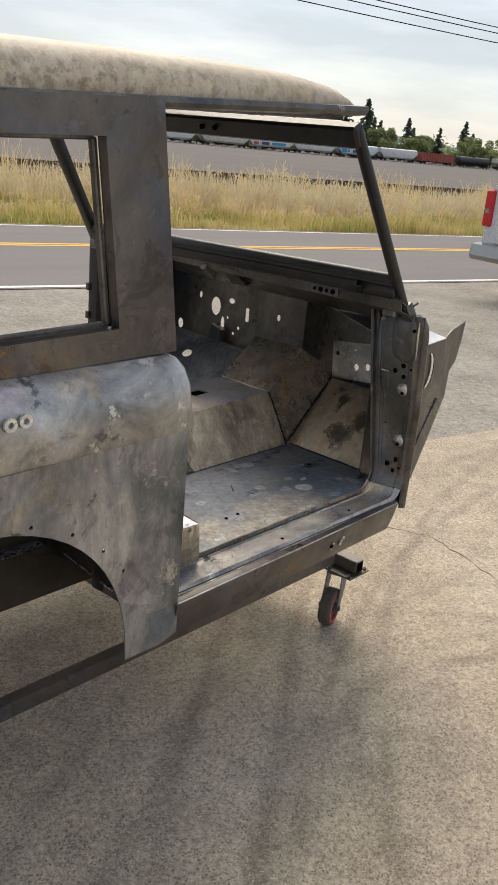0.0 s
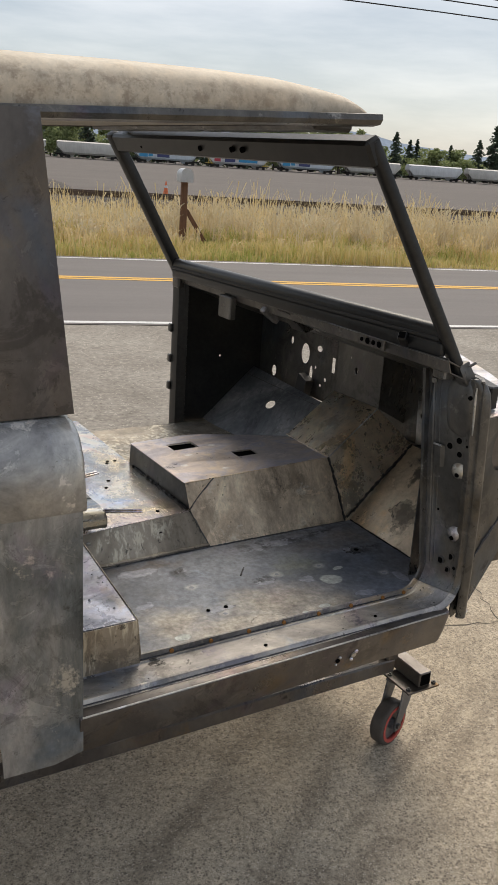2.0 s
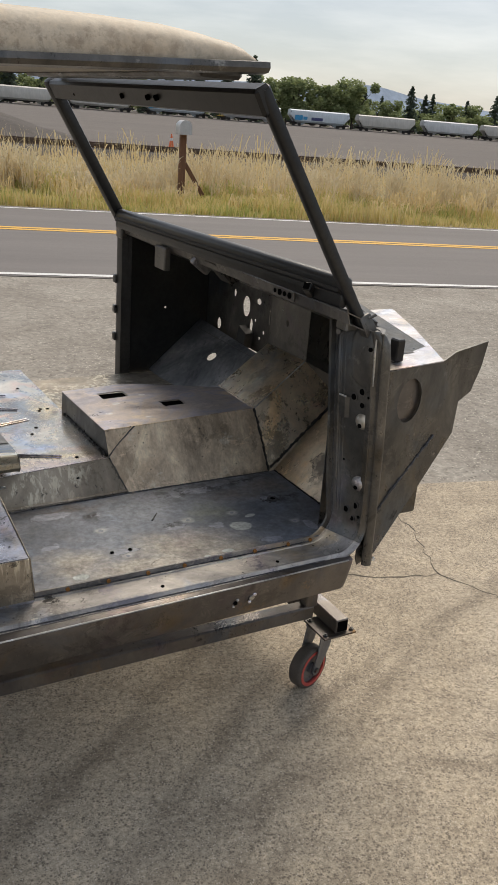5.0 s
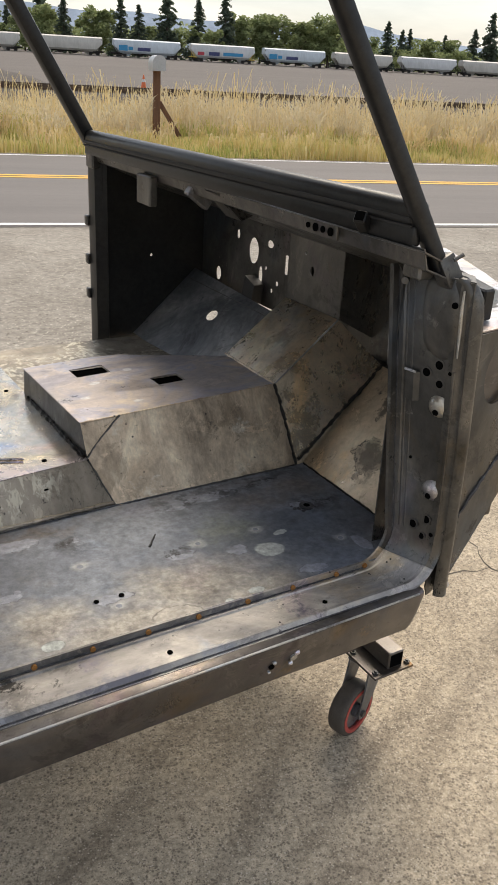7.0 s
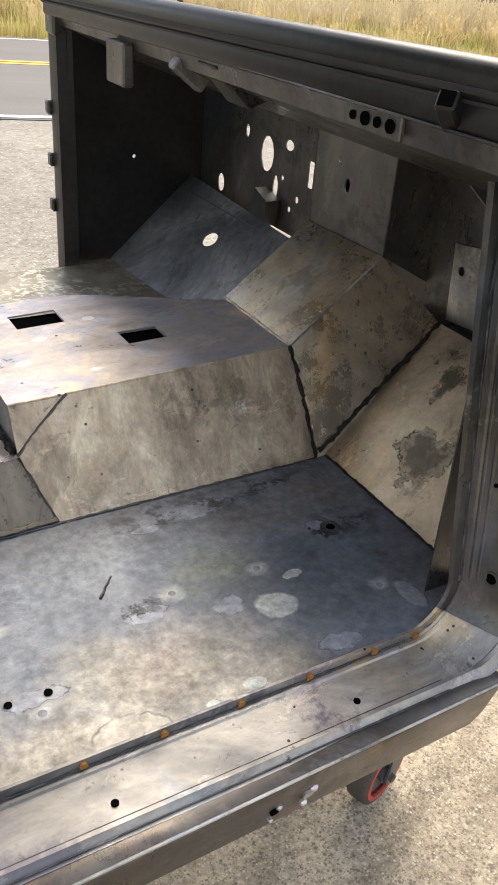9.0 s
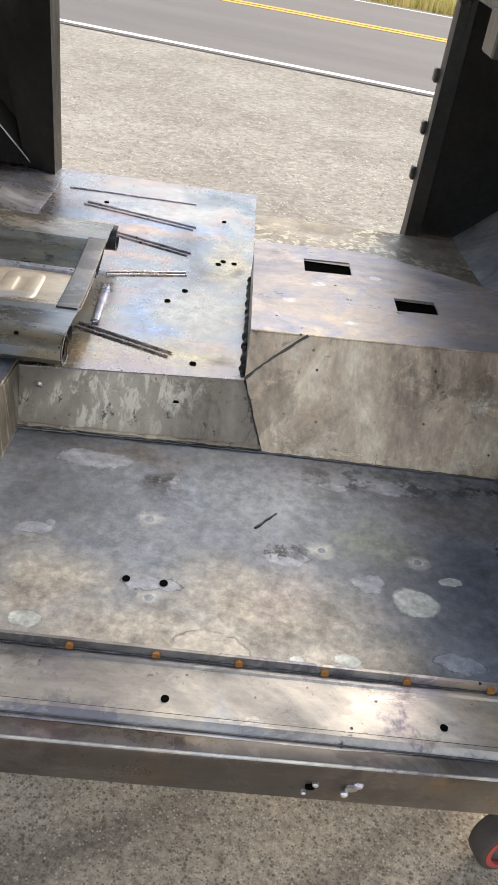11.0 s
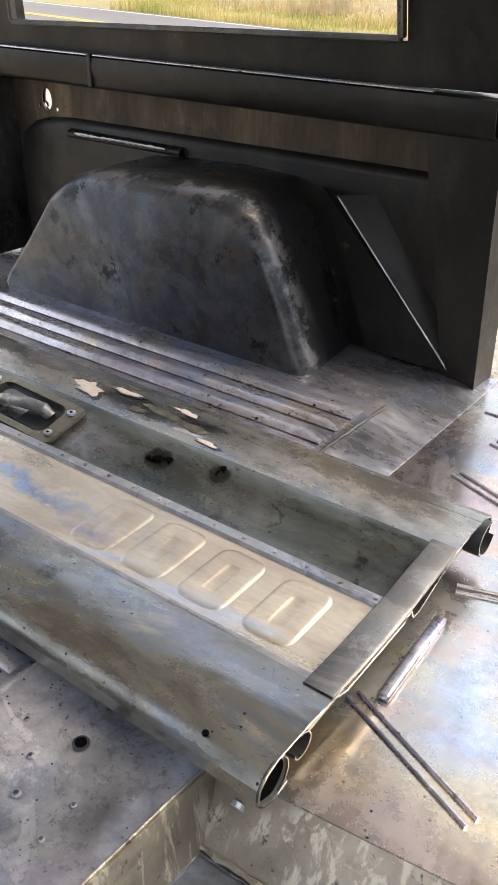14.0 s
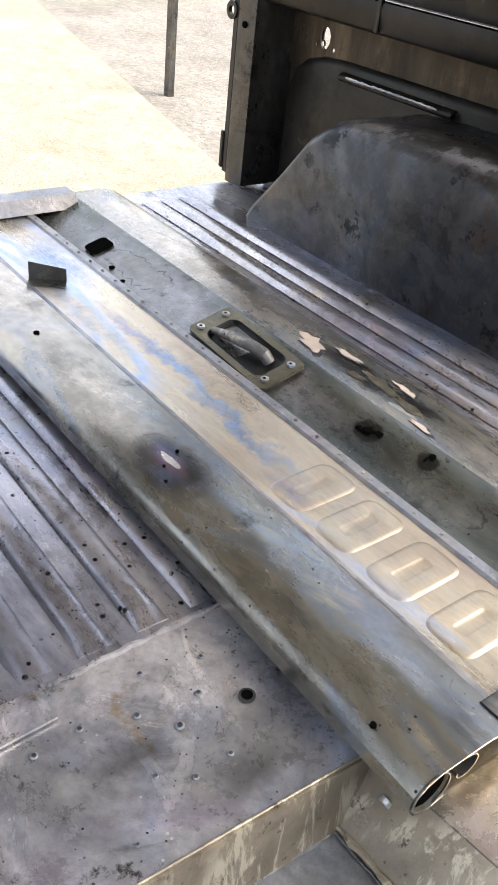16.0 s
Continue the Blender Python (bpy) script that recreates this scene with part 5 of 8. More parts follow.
sub("bracket", bm_quads([[(1.165, 0.37, 1.03), (1.165, 0.43, 1.05), (1.165, 0.445, 0.985), (1.165, 0.385, 0.965)], [(1.165, 0.37, 1.03), (1.165, 0.43, 1.05), (1.203, 0.43, 1.05), (1.203, 0.37, 1.03)], [(1.165, 0.385, 0.965), (1.165, 0.37, 1.03), (1.203, 0.37, 1.03), (1.203, 0.385, 0.965)]], None, 0.003), RUBBER, "black folded pedal bracket", parent=dash)
sub("seam", bm_tube([(1.142, 0.12, 0.963), (1.142, 0.84, 0.963)], 0.002, 6), STEEL_DARK, parent=dash)
tube_ = sub("bracket", bm_beam((0.766, -0.628, 1.438), (0.806, -0.605, 1.405), 0.024, 0.024, bevel=0.003), STEEL_FRAME, "square tube bracket", parent=dash)
sub("open_end", bm_beam((0.7645, -0.629, 1.4392), (0.768, -0.627, 1.4365), 0.018, 0.018), BLACK, parent=tube_)
sub("bracket", bm_beam((0.80, 0.14, 1.375), (0.86, 0.14, 1.33), 0.03, 0.03, bevel=0.004), STEEL_BELT, parent=dash)
plate_ = sub("switch_plate", bm_box((0.794, -0.525, 1.368), (0.802, -0.405, 1.400), 0.002), STEEL_DARK, "small pierced switch plate", parent=dash)
for y, r in ((-0.505, 0.009), (-0.478, 0.007), (-0.452, 0.009), (-0.425, 0.006)):
    sub("hole", bm_disc((0.7945, y, 1.384), (1, 0, 0), r, 0.006, 12), BLACK, parent=plate_)
sub("bracket", bm_quads([[(0.80, -0.02, 1.385), (0.80, 0.05, 1.385), (0.86, 0.04, 1.32), (0.86, -0.04, 1.32)], [(0.80, 0.05, 1.385), (0.86, 0.04, 1.32), (0.90, 0.04, 1.335)], [(0.80, -0.02, 1.385), (0.86, -0.04, 1.32), (0.90, -0.04, 1.335)]], None, 0.003), STEEL_DARK, "folded brace", parent=dash)

# hinge pillar: rounded outer edge, raised cap, bolt holes, bosses, seals
rows = []
for z, dx, dy in ((0.640, 0.0, 0.0), (0.80, 0.0, 0), (1.0, 0.0, 0), (1.20, 0.0, 0), (1.28, 0.0, 0), (1.315, -0.002, 0.004), (1.338, -0.010, 0.014), (1.350, -0.022, 0.030)):
    x0_, y0_ = jamb(1.0, z)
    rows.append([(x0_ + x + dx, y0_ + y + dy, z) for x, y in ((-0.003, 0.004), (0.003, -0.007), (0.013, -0.012), (0.024, -0.009), (0.031, 0.002), (0.032, 0.026))])
sub("pillar_skin", bm_loft(rows, None, 0.003), STEEL_DARK, "dark rounded cowl side edge", 60, pillar)
rows = []
for z, w_, out in ((1.185, 0.04, 0.001), (1.195, 0.20, 0.008), (1.215, 0.27, 0.012), (1.27, 0.29, 0.014), (1.315, 0.27, 0.013), (1.338, 0.21, 0.009), (1.350, 0.10, 0.004), (1.356, 0.02, 0.0)):
    row = []
    for k_ in range(9):
        s_ = 0.66 + w_ * (k_ - 4) / 4
        lift = out * (1 - (abs(k_ - 4) / 4) ** 4)
        x_, y_ = jamb(s_, z)
        row.append((x_ - 0.004 - lift, y_ - 0.3 * lift, z))
    rows.append(row)
cap = sub("pillar_cap", bm_loft(rows, None, 0.002), STEEL_DARK, "bulged dark steel pillar cap", 60, pillar)
sub("cap_edge", bm_tube([(jamb(0.915, z)[0] - 0.012, jamb(0.915, z)[1] - 0.003, z) for z in (1.20, 1.25, 1.30, 1.33)], [0.002, 0.0035, 0.0035, 0.002], 8), STEEL_BELT, "pale line along the edge", parent=cap)
sub("bolt_hole", bm_disc((jamb(0.84, 1.30)[0] - 0.0165, jamb(0.84, 1.30)[1] - 0.004, 1.30), (-1, -0.2, 0), 0.006, 0.004, 14), BLACK, parent=cap)
sub("pillar_top", bm_quads([[(*jamb(0.0, 1.345), 1.347), (*jamb(1.0, 1.345), 1.347), (0.925, -0.79, 1.349), (0.92, -0.66, 1.349)]], None, 0.003), STEEL_DARK, parent=pillar)
for z, s_, r in ((1.172, 0.66, 0.011), (1.150, 0.48, 0.011), (1.134, 0.68, 0.010), (0.812, 0.42, 0.011), (0.830, 0.66, 0.011), (0.788, 0.60, 0.009), (1.165, 0.86, 0.005), (0.96, 0.30, 0.004), (0.80, 0.83, 0.006)):
    x_, y_ = jamb(s_, z)
    c_ = Vector((x_ - 0.003 - (0.008 if s_ > 0.8 else 0), y_, z))
    sub("bolt_hole", bm_disc(c_, (-0.97, -0.25, 0), r * 0.8, 0.005, 16), BLACK, parent=pillar)
    if r > 0.0085:
        sub("hole_rim", bm_ring(c_, (-0.97, -0.25, 0), r * 1.15, r * 0.8, 0.006, 16), STEEL_DARK, parent=pillar)
for z, s_ in ((1.088, 0.69), (0.902, 0.685)):
    c = Vector((*jamb(s_, z), z))
    d = Vector((-0.95, -0.31, 0))
    # paler steel than the pillar: the domes' highlight is put into it
    boss = sub("hinge_boss", bm_tube([c, c + d * 0.006, c + d * 0.013, c + d * 0.016, c + d * 0.0165], [0.026, 0.022, 0.016, 0.009, 0.001], 20), STEEL_BELT, "pressed boss in pale steel", 60, pillar)
    sub("bolt_hole", bm_disc(c + d * 0.0145 + Vector((0, 0, -0.010)), d, 0.0065, 0.004, 12), BLACK, parent=boss)
for s_, r_ in ((0.05, 0.0045), (0.15, 0.0032), (0.24, 0.0030), (0.90, 0.0035)):
    top_z = 1.34 if s_ < 0.5 else 1.17
    sub("bead", bm_tube([(jamb(s_, z)[0] - (0.002 if s_ < 0.5 else 0.010), jamb(s_, z)[1], z) for z in (0.80, 0.95, 1.15, top_z)], r_, 8), STEEL_DARK, parent=pillar)
sub("striker_clip", bm_loft([[(jamb(s_, z)[0] - o_, jamb(s_, z)[1], z) for s_, o_ in ((0.18, 0.002), (0.22, 0.014), (0.34, 0.014), (0.38, 0.002))] for z in (1.085, 1.145)], None, 0.002), STEEL_DARK, "folded clip", parent=pillar)
sub("clip_edge", bm_tube([(jamb(s_, 1.146)[0] - 0.013, jamb(s_, 1.146)[1], 1.146) for s_ in (0.20, 0.28, 0.36)], 0.003, 8), BRIGHT, parent=pillar)
sub("inner_flange", bm_loft([[(0.900, jamb(0.0, z)[1] + 0.002, z), (0.871, jamb(0.0, z)[1] + 0.002, z), (0.867, jamb(0.0, z)[1] - 0.003, z)] for z in (0.79, 1.0, 1.2, 1.345)], None, 0.002), STEEL_DARK, parent=pillar)
sub("pinch_weld", bm_weld([(0.868, jamb(0.0, z)[1] - 0.002, z) for z in (0.79, 0.95, 1.1, 1.25, 1.345)], 0.0030), PIT_PATCH, parent=pillar)
ap = plane_on((0.95, -0.79, 0), (1, 0.187, 0), (0, 0, 1))
apron = sub("apron", bm_plate([(-0.03, 1.228), (0.245, 1.230), (0.30, 1.252), (0.455, 1.268), (0.44, 1.19), (0.405, 1.115), (0.35, 1.09), (0.345, 0.99), (0.20, 0.82), (0.05, 0.655), (-0.02, 0.635), (-0.03, 0.66)],
                              [circle(0.112, 1.13, 0.052, 26, 0.066)], ap, 0.003), STEEL_DARK, "dark steel front apron with a ragged edge")
sub("weld_crease", bm_weld([ap @ Vector((u_, v_, 0.004)) for u_, v_ in ((0.035, 0.80), (0.08, 0.85), (0.14, 0.90), (0.20, 0.955), (0.25, 1.0))], 0.0045), PIT_PATCH, "rough weld crease", parent=apron)
sub("vent_dish", bm_plate(circle(0.112, 1.13, 0.056, 26, 0.070), [], ap @ Matrix.Translation((0, 0, -0.012)), 0.003), STEEL_BROWN, parent=apron)
sub("bolt", bm_disc((1.0, -0.785, 0.635), (0, 1, 0), 0.007, 0.006, 10), BRIGHT, parent=apron)
sub("apron_top", bm_quads([[(0.955, -0.786, 1.232), (1.185, -0.755, 1.234), (1.36, -0.41, 1.236), (1.48, -0.14, 1.236), (1.26, -0.14, 1.236), (1.0, -0.56, 1.234)]], None, 0.003), END_STEEL, "pale bright steel ledge", parent=apron)
sub("bracket", bm_box((1.02, -0.735, 1.235), (1.05, -0.70, 1.30), 0.004), STEEL_FRAME, parent=apron)
# far hinge pillar
fp = sub("hinge_pillar", bm_loft([[(0.835, 0.79, z), (0.80, 0.81, z), (0.795 - 0.04 * max(0, 0.80 - z), 0.845, z), (0.80, 0.868, z), (0.84, 0.872, z)] for z in [0.715 + 0.042 * i for i in range(17)]], None, 0.004), STEEL_FRAME,
         "black steel hinge pillar")
for z in (0.90, 1.02, 1.15):
    sub("hinge_boss", bm_box((0.785, 0.85, z), (0.80, 0.875, z + 0.035), 0.004), STEEL_DARK, parent=fp)

# windshield frame
def post_rows(a, b, w, d):
    """A pressed post: rounded outer roll with a glazing groove along its inner side."""
    a, b = Vector(a), Vector(b)
    ax = (b - a).normalized()
    side = Vector((0, 1, 0)) - ax * ax.y
    side.normalize()
    face = ax.cross(side)
    prof = [(-0.50, 0.42), (-0.28, 0.50), (0.05, 0.50), (0.32, 0.44), (0.47, 0.26), (0.50, 0.0), (0.47, -0.26), (0.32, -0.44), (0.05, -0.50), (-0.28, -0.50), (-0.36, -0.34), (-0.36, -0.10), (-0.50, -0.06), (-0.52, 0.20)]
    return [[p + face * (u * w) + side * (-v * d) for u, v in prof] for p in (a, a.lerp(b, 0.5), b)]


wf = sub("windshield_frame", bm_loft(post_rows((0.861, -0.755, 1.362), (0.538, -0.706, 1.908), 0.029, 0.034), None, 0, True, True), STEEL_FRAME, "black steel windshield frame without glass", 40)
bm = bm_beam((0.845, 0.862, 1.36), (0.495, 0.800, 1.925), 0.046, 0.050, (0, 1, 0), 0.014, None, 2)
sub("post", bm, STEEL_FRAME, parent=wf)
bm = bm_beam((0.815, -0.748, 1.455), (0.800, 0.845, 1.430), 0.044, 0.056, (0, 0, 1), 0.018, None, 3)
rail_ = sub("bottom_rail", bm, STEEL_FRAME, parent=wf)
sub("rail_groove", bm_beam((0.7915, -0.742, 1.449), (0.7765, 0.840, 1.424), 0.004, 0.007, (0, 0, 1)), RUBBER, "black glazing groove", parent=rail_)
sub("rail_groove", bm_beam((0.7935, -0.742, 1.437), (0.7785, 0.840, 1.412), 0.004, 0.004, (0, 0, 1)), RUBBER, parent=rail_)
sub("rail_lip", bm_beam((0.806, -0.748, 1.420), (0.792, 0.845, 1.402), 0.022, 0.038, (0, 0, 1), 0.006, None, 2), STEEL_FRAME, parent=rail_)
bm = bm_beam((0.546, -0.722, 1.888), (0.520, 0.80, 1.893), 0.045, 0.068, (-0.5, 0, 0.86), 0.008, None, 1)
sub("header", bm, STEEL_FRAME, parent=wf)
for y in (-0.10, -0.16, 0.55, 0.10):
    sub("hole", bm_disc((0.512, y, 1.88), (1, 0, 0.4), 0.008, 0.012, 10), BLACK, parent=wf)
hg = sub("hinge", bm_beam((0.889, -0.770, 1.330), (0.862, -0.757, 1.384), 0.038, 0.037, (0, 1, 0), 0.006, None, 2), STEEL_DARK, parent=wf)
sub("hinge_leaf", bm_box((0.830, -0.742, 1.335), (0.868, -0.690, 1.392), 0.005), STEEL_DARK, parent=hg)
sub("pivot_bolt", bm_disc((0.846, -0.690, 1.325), (-0.8, -0.6, 0), 0.007, 0.020, 14), STEEL_DARK, parent=hg)
sub("hinge_pin", bm_tube([(0.868, -0.786, 1.382), (0.884, -0.792, 1.392)], 0.004, 8), STEEL_DARK, parent=hg)
sub("hinge", bm_box((0.79, 0.80, 1.34), (0.85, 0.86, 1.40), 0.006), STEEL_DARK, parent=wf)


# quarter panels
def arch(n=26):
    pts = []
    for i in range(n + 1):
        t = math.pi * i / n
        c, s = math.cos(t), math.sin(t)
        pts.append((-0.82 + 0.45 * abs(c) ** (2 / 2.2) * (1 if c > 0 else -1), 0.585 + 0.46 * abs(s) ** (2 / 2.2)))
    return pts


def quarter(sgn, mat_low, mat_belt, skip_holes=False):
    """Outer skin of one rear side: lower panel with the wheel arch, rounded belt band above it."""
    q = sub("quarter_panel", bm_plate([(-0.197, 0.60), (-0.198, 1.172), (-1.60, 1.165), (-1.60, 0.70), (-1.45, 0.60)] + [(-1.27, 0.60)] + arch()[::-1][1:-1] + [(-0.370, 0.588), (-0.26, 0.585)],
                                      [circle(-1.41, 1.15, 0.001, 6)] if skip_holes else [circle(-0.82 + 0.505 * math.cos(a), 0.61 + 0.455 * math.sin(a), 0.005, 8) for a in (0.55, 0.75, 0.98, 1.22, 1.5)]
                                      + [], plane_xz(sgn * 0.849), 0.004), mat_low, "streaked bare steel rear quarter panel with wheel arch")
    band = [(0.842, 1.170), (0.856, 1.172), (0.861, 1.185), (0.862, 1.24), (0.852, 1.29), (0.828, 1.328), (0.795, 1.348), (0.745, 1.352)]
    rows = []
    for x, k in ((-1.60, 1), (-0.9, 1), (-0.5, 1), (-0.235, 1), (-0.21, 0.985), (-0.197, 0.95), (-0.192, 0.90)):
        rows.append([(x, sgn * (0.745 + (y - 0.745) * (k if z > 1.2 else 1)), 1.17 + (z - 1.17) * k) for y, z in band])
    if skip_holes:
        cut = [r for r in rows if r[0][0] > -1.0]
        first = [(-1.35, y, z) for _, y, z in cut[0]]
        b = sub("belt_band", bm_loft([first] + cut, None, 0.003), mat_belt, "dark steel belt band", 50, q)
        sub("filler_plate", bm_plate([(-1.60, 1.165), (-1.35, 1.165), (-1.35, 1.345), (-1.60, 1.345)], [circle(-1.41, 1.222, 0.030, 18, 0.036), circle(-1.415, 1.266, 0.009, 8), circle(-1.437, 1.205, 0.008, 8)],
                                     plane_xz(sgn * 0.857), 0.003), mat_belt, "", 35, q)
    else:
        b = sub("belt_band", bm_loft(rows, None, 0.003), mat_belt, "rounded pale bare steel belt band", 50, q)
    return q, b


q, belt = quarter(-1, STEEL, STEEL_BELT)
for x in (-0.70, -0.665):
    sub("filler_boss", bm_ring((x, -0.862, 1.279 if x < -0.68 else 1.282), (0, 1, 0), 0.015, 0.007, 0.006, 18), BRIGHT, "welded-up round boss", parent=belt)
sub("door_post", bm_quads([[(-0.20, -0.845, 0.585), (-0.20, -0.75, 0.70), (-0.20, -0.75, 1.345), (-0.20, -0.842, 1.17)], [(-0.20, -0.75, 0.70), (-0.30, -0.75, 0.70), (-0.30, -0.75, 1.345), (-0.20, -0.75, 1.345)]],
                           None, 0.003), STEEL_DARK)
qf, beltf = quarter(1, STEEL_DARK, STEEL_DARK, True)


def wheel_house(sgn):
    out = [(-0.405, 0.80), (-0.420, 0.85), (-0.470, 0.97), (-0.520, 1.075), (-0.560, 1.122), (-0.62, 1.148), (-0.75, 1.153), (-0.90, 1.148), (-1.03, 1.138), (-1.10, 1.118), (-1.16, 1.075),
           (-1.25, 0.965), (-1.345, 0.86), (-1.385, 0.80)]
    cx, cz = -0.87, 0.80

    def ring(y, k):
        lean = 0.075 * max(0.0, y - 0.58) / 0.27 if sgn > 0 else 0.0
        return [(cx + (x - cx) * k - (lean if x > -0.6 else 0) + (0.02 * lean / 0.075 if x < -1.05 else 0), sgn * y, cz + (z - cz) * k - 0.03 * lean) for x, z in out]
    rows = [ring(0.85, 1.0), ring(0.75, 1.0), ring(0.655, 1.0), ring(0.622, 0.99), ring(0.596, 0.968), ring(0.579, 0.94), ring(0.570, 0.905)]
    bm = bm_loft(rows)
    face = bmesh.new()
    face.faces.new([face.verts.new(p) for p in rows[-1]])
    bm = merge(bm, face)
    bmesh.ops.remove_doubles(bm, verts=bm.verts[:], dist=0.0005)
    bmesh.ops.solidify(bm, geom=bm.faces[:], thickness=0.003)
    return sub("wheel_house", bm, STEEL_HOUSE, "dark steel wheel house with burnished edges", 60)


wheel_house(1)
# near wheel house takes the darker steel, arch shade put into its colour
wheel_house(-1).data.materials[0] = STEEL_SHADED
sub("wheel_house_skirt", bm_loft([[(x, -0.572, 0.81), (x, -0.575, 0.72), (x, -0.580, 0.668)] for x in (-1.40, -0.9, -0.60, -0.43, -0.24)], None, 0.003), STEEL_SHADED, "dark brown inner arch skirt")
sub("stop_bracket", bm_quads([[(-0.44, -0.80, 0.88), (-0.40, -0.80, 0.88), (-0.405, -0.80, 0.77), (-0.43, -0.80, 0.79)]], None, 0.012), STEEL_FRAME)
# inner far side: rails, posts, gusset
sub("inner_skin", bm_plate([(-1.54, 1.14), (-0.32, 1.14), (-0.32, 1.31), (-1.54, 1.29)], [circle(-1.41, 1.222, 0.018, 18, 0.026), circle(-1.415, 1.266, 0.007, 8), circle(-1.437, 1.205, 0.006, 8), circle(-1.375, 1.20, 0.005, 8), circle(-1.405, 1.18, 0.004, 8)],
                           plane_xz(0.836), 0.002), RUST_PLANK, "rust-brown streaked inner skin")
rail_rows = [[(x, 0.742, 1.350), (x, 0.728, 1.346), (x, 0.724, 1.330), (x, 0.730, 1.290), (x, 0.745, 1.280), (x, 0.83, 1.282)] for x in (-1.56, -1.14, -0.80, -0.5, -0.18)]
br = sub("belt_rail", bm_loft(rail_rows, None, 0.003), STEEL_SHADED, "dark steel belt rail with a bright edge", 60)
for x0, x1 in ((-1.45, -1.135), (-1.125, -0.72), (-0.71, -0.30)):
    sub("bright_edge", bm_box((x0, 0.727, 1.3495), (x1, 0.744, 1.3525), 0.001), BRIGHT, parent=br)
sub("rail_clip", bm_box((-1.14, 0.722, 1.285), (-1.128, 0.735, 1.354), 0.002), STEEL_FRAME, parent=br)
ir = sub("inner_rail", bm_loft([[(x, 0.825, 1.166), (x, 0.808, 1.163), (x, 0.801, 1.158), (x, 0.799, 1.152), (x, 0.804, 1.146), (x, 0.825, 1.143)] for x in (-1.31, -1.2, -1.05, -0.94)], None, 0.003), STEEL_SHADED,
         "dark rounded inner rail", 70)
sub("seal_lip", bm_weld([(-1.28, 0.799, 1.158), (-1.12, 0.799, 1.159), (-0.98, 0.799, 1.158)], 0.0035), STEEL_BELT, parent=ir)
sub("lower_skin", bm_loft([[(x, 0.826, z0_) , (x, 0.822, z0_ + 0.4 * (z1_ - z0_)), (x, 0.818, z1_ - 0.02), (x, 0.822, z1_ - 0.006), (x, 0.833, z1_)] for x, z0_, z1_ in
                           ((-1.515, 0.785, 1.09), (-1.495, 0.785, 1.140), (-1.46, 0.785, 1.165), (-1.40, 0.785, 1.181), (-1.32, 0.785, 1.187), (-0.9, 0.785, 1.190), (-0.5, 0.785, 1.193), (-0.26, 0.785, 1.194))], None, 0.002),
    STEEL_SHADED, "dark brown-grey pressed lower inner skin", 60)
sub("gusset", bm_quads([[(-0.555, 0.80, 1.14), (-0.497, 0.770, 1.135), (-0.222, 0.800, 0.812), (-0.42, 0.80, 0.812)]], None, 0.003), STEEL_SHADED, "folded dark steel gusset plate")
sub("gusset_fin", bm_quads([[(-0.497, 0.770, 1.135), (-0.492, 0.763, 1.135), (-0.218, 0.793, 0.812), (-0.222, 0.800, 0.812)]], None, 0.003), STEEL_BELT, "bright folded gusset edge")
sub("gusset_return", bm_quads([[(-0.497, 0.770, 1.135), (-0.425, 0.835, 1.135), (-0.165, 0.85, 0.812), (-0.222, 0.800, 0.812)]], None, 0.003), STEEL_SHADED)
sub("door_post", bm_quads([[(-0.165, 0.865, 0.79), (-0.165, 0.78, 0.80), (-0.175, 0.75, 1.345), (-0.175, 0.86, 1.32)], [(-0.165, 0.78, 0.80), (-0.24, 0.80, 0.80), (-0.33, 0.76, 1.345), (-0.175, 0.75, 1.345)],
                           ], None, 0.004), STEEL_SHADED, "dark brown-black steel door post")
for y_ in (0.70, -0.86):
    cp = sub("tail_post", bm_loft([[(-1.60, y_, z), (-1.60, y_ + 0.16, z), (-1.545, y_ + 0.16, z), (-1.535, y_ + 0.10, z), (-1.54, y_ + 0.01, z), (-1.57, y_, z)] for z in (0.82, 1.0, 1.2, 1.33)], None, 0, True, True), STEEL_DARK, "dark steel tailgate post")
    for z, r in ((1.30, 0.008), (1.225, 0.008)):
        sub("bolt_hole", bm_disc((-1.57, y_ - 0.001 if y_ > 0 else y_ + 0.161, z), (0, 1, 0), r, 0.004, 12), BLACK, parent=cp)
    if y_ > 0:
        sub("tail_flange", bm_box((-1.622, 0.70, 0.84), (-1.600, 0.716, 1.31), 0.003), STEEL_FRAME, parent=cp)
        sub("latch_loop", bm_ring((-1.625, 0.70, 1.25), (0, 1, 0), 0.022, 0.012, 0.010, 14), STEEL_FRAME, parent=cp)
        sub("strap", bm_box((-1.632, 0.695, 0.85), (-1.618, 0.712, 0.95), 0.003), STEEL_FRAME, parent=cp)

# ---------------------------------------------------------------- hardtop
top = thing("hardtop", "weathered cream roof on bare steel sides, resting loose on the body", "vehicle roof")


def roofz(x):
    return 1.932 + 0.058 * x


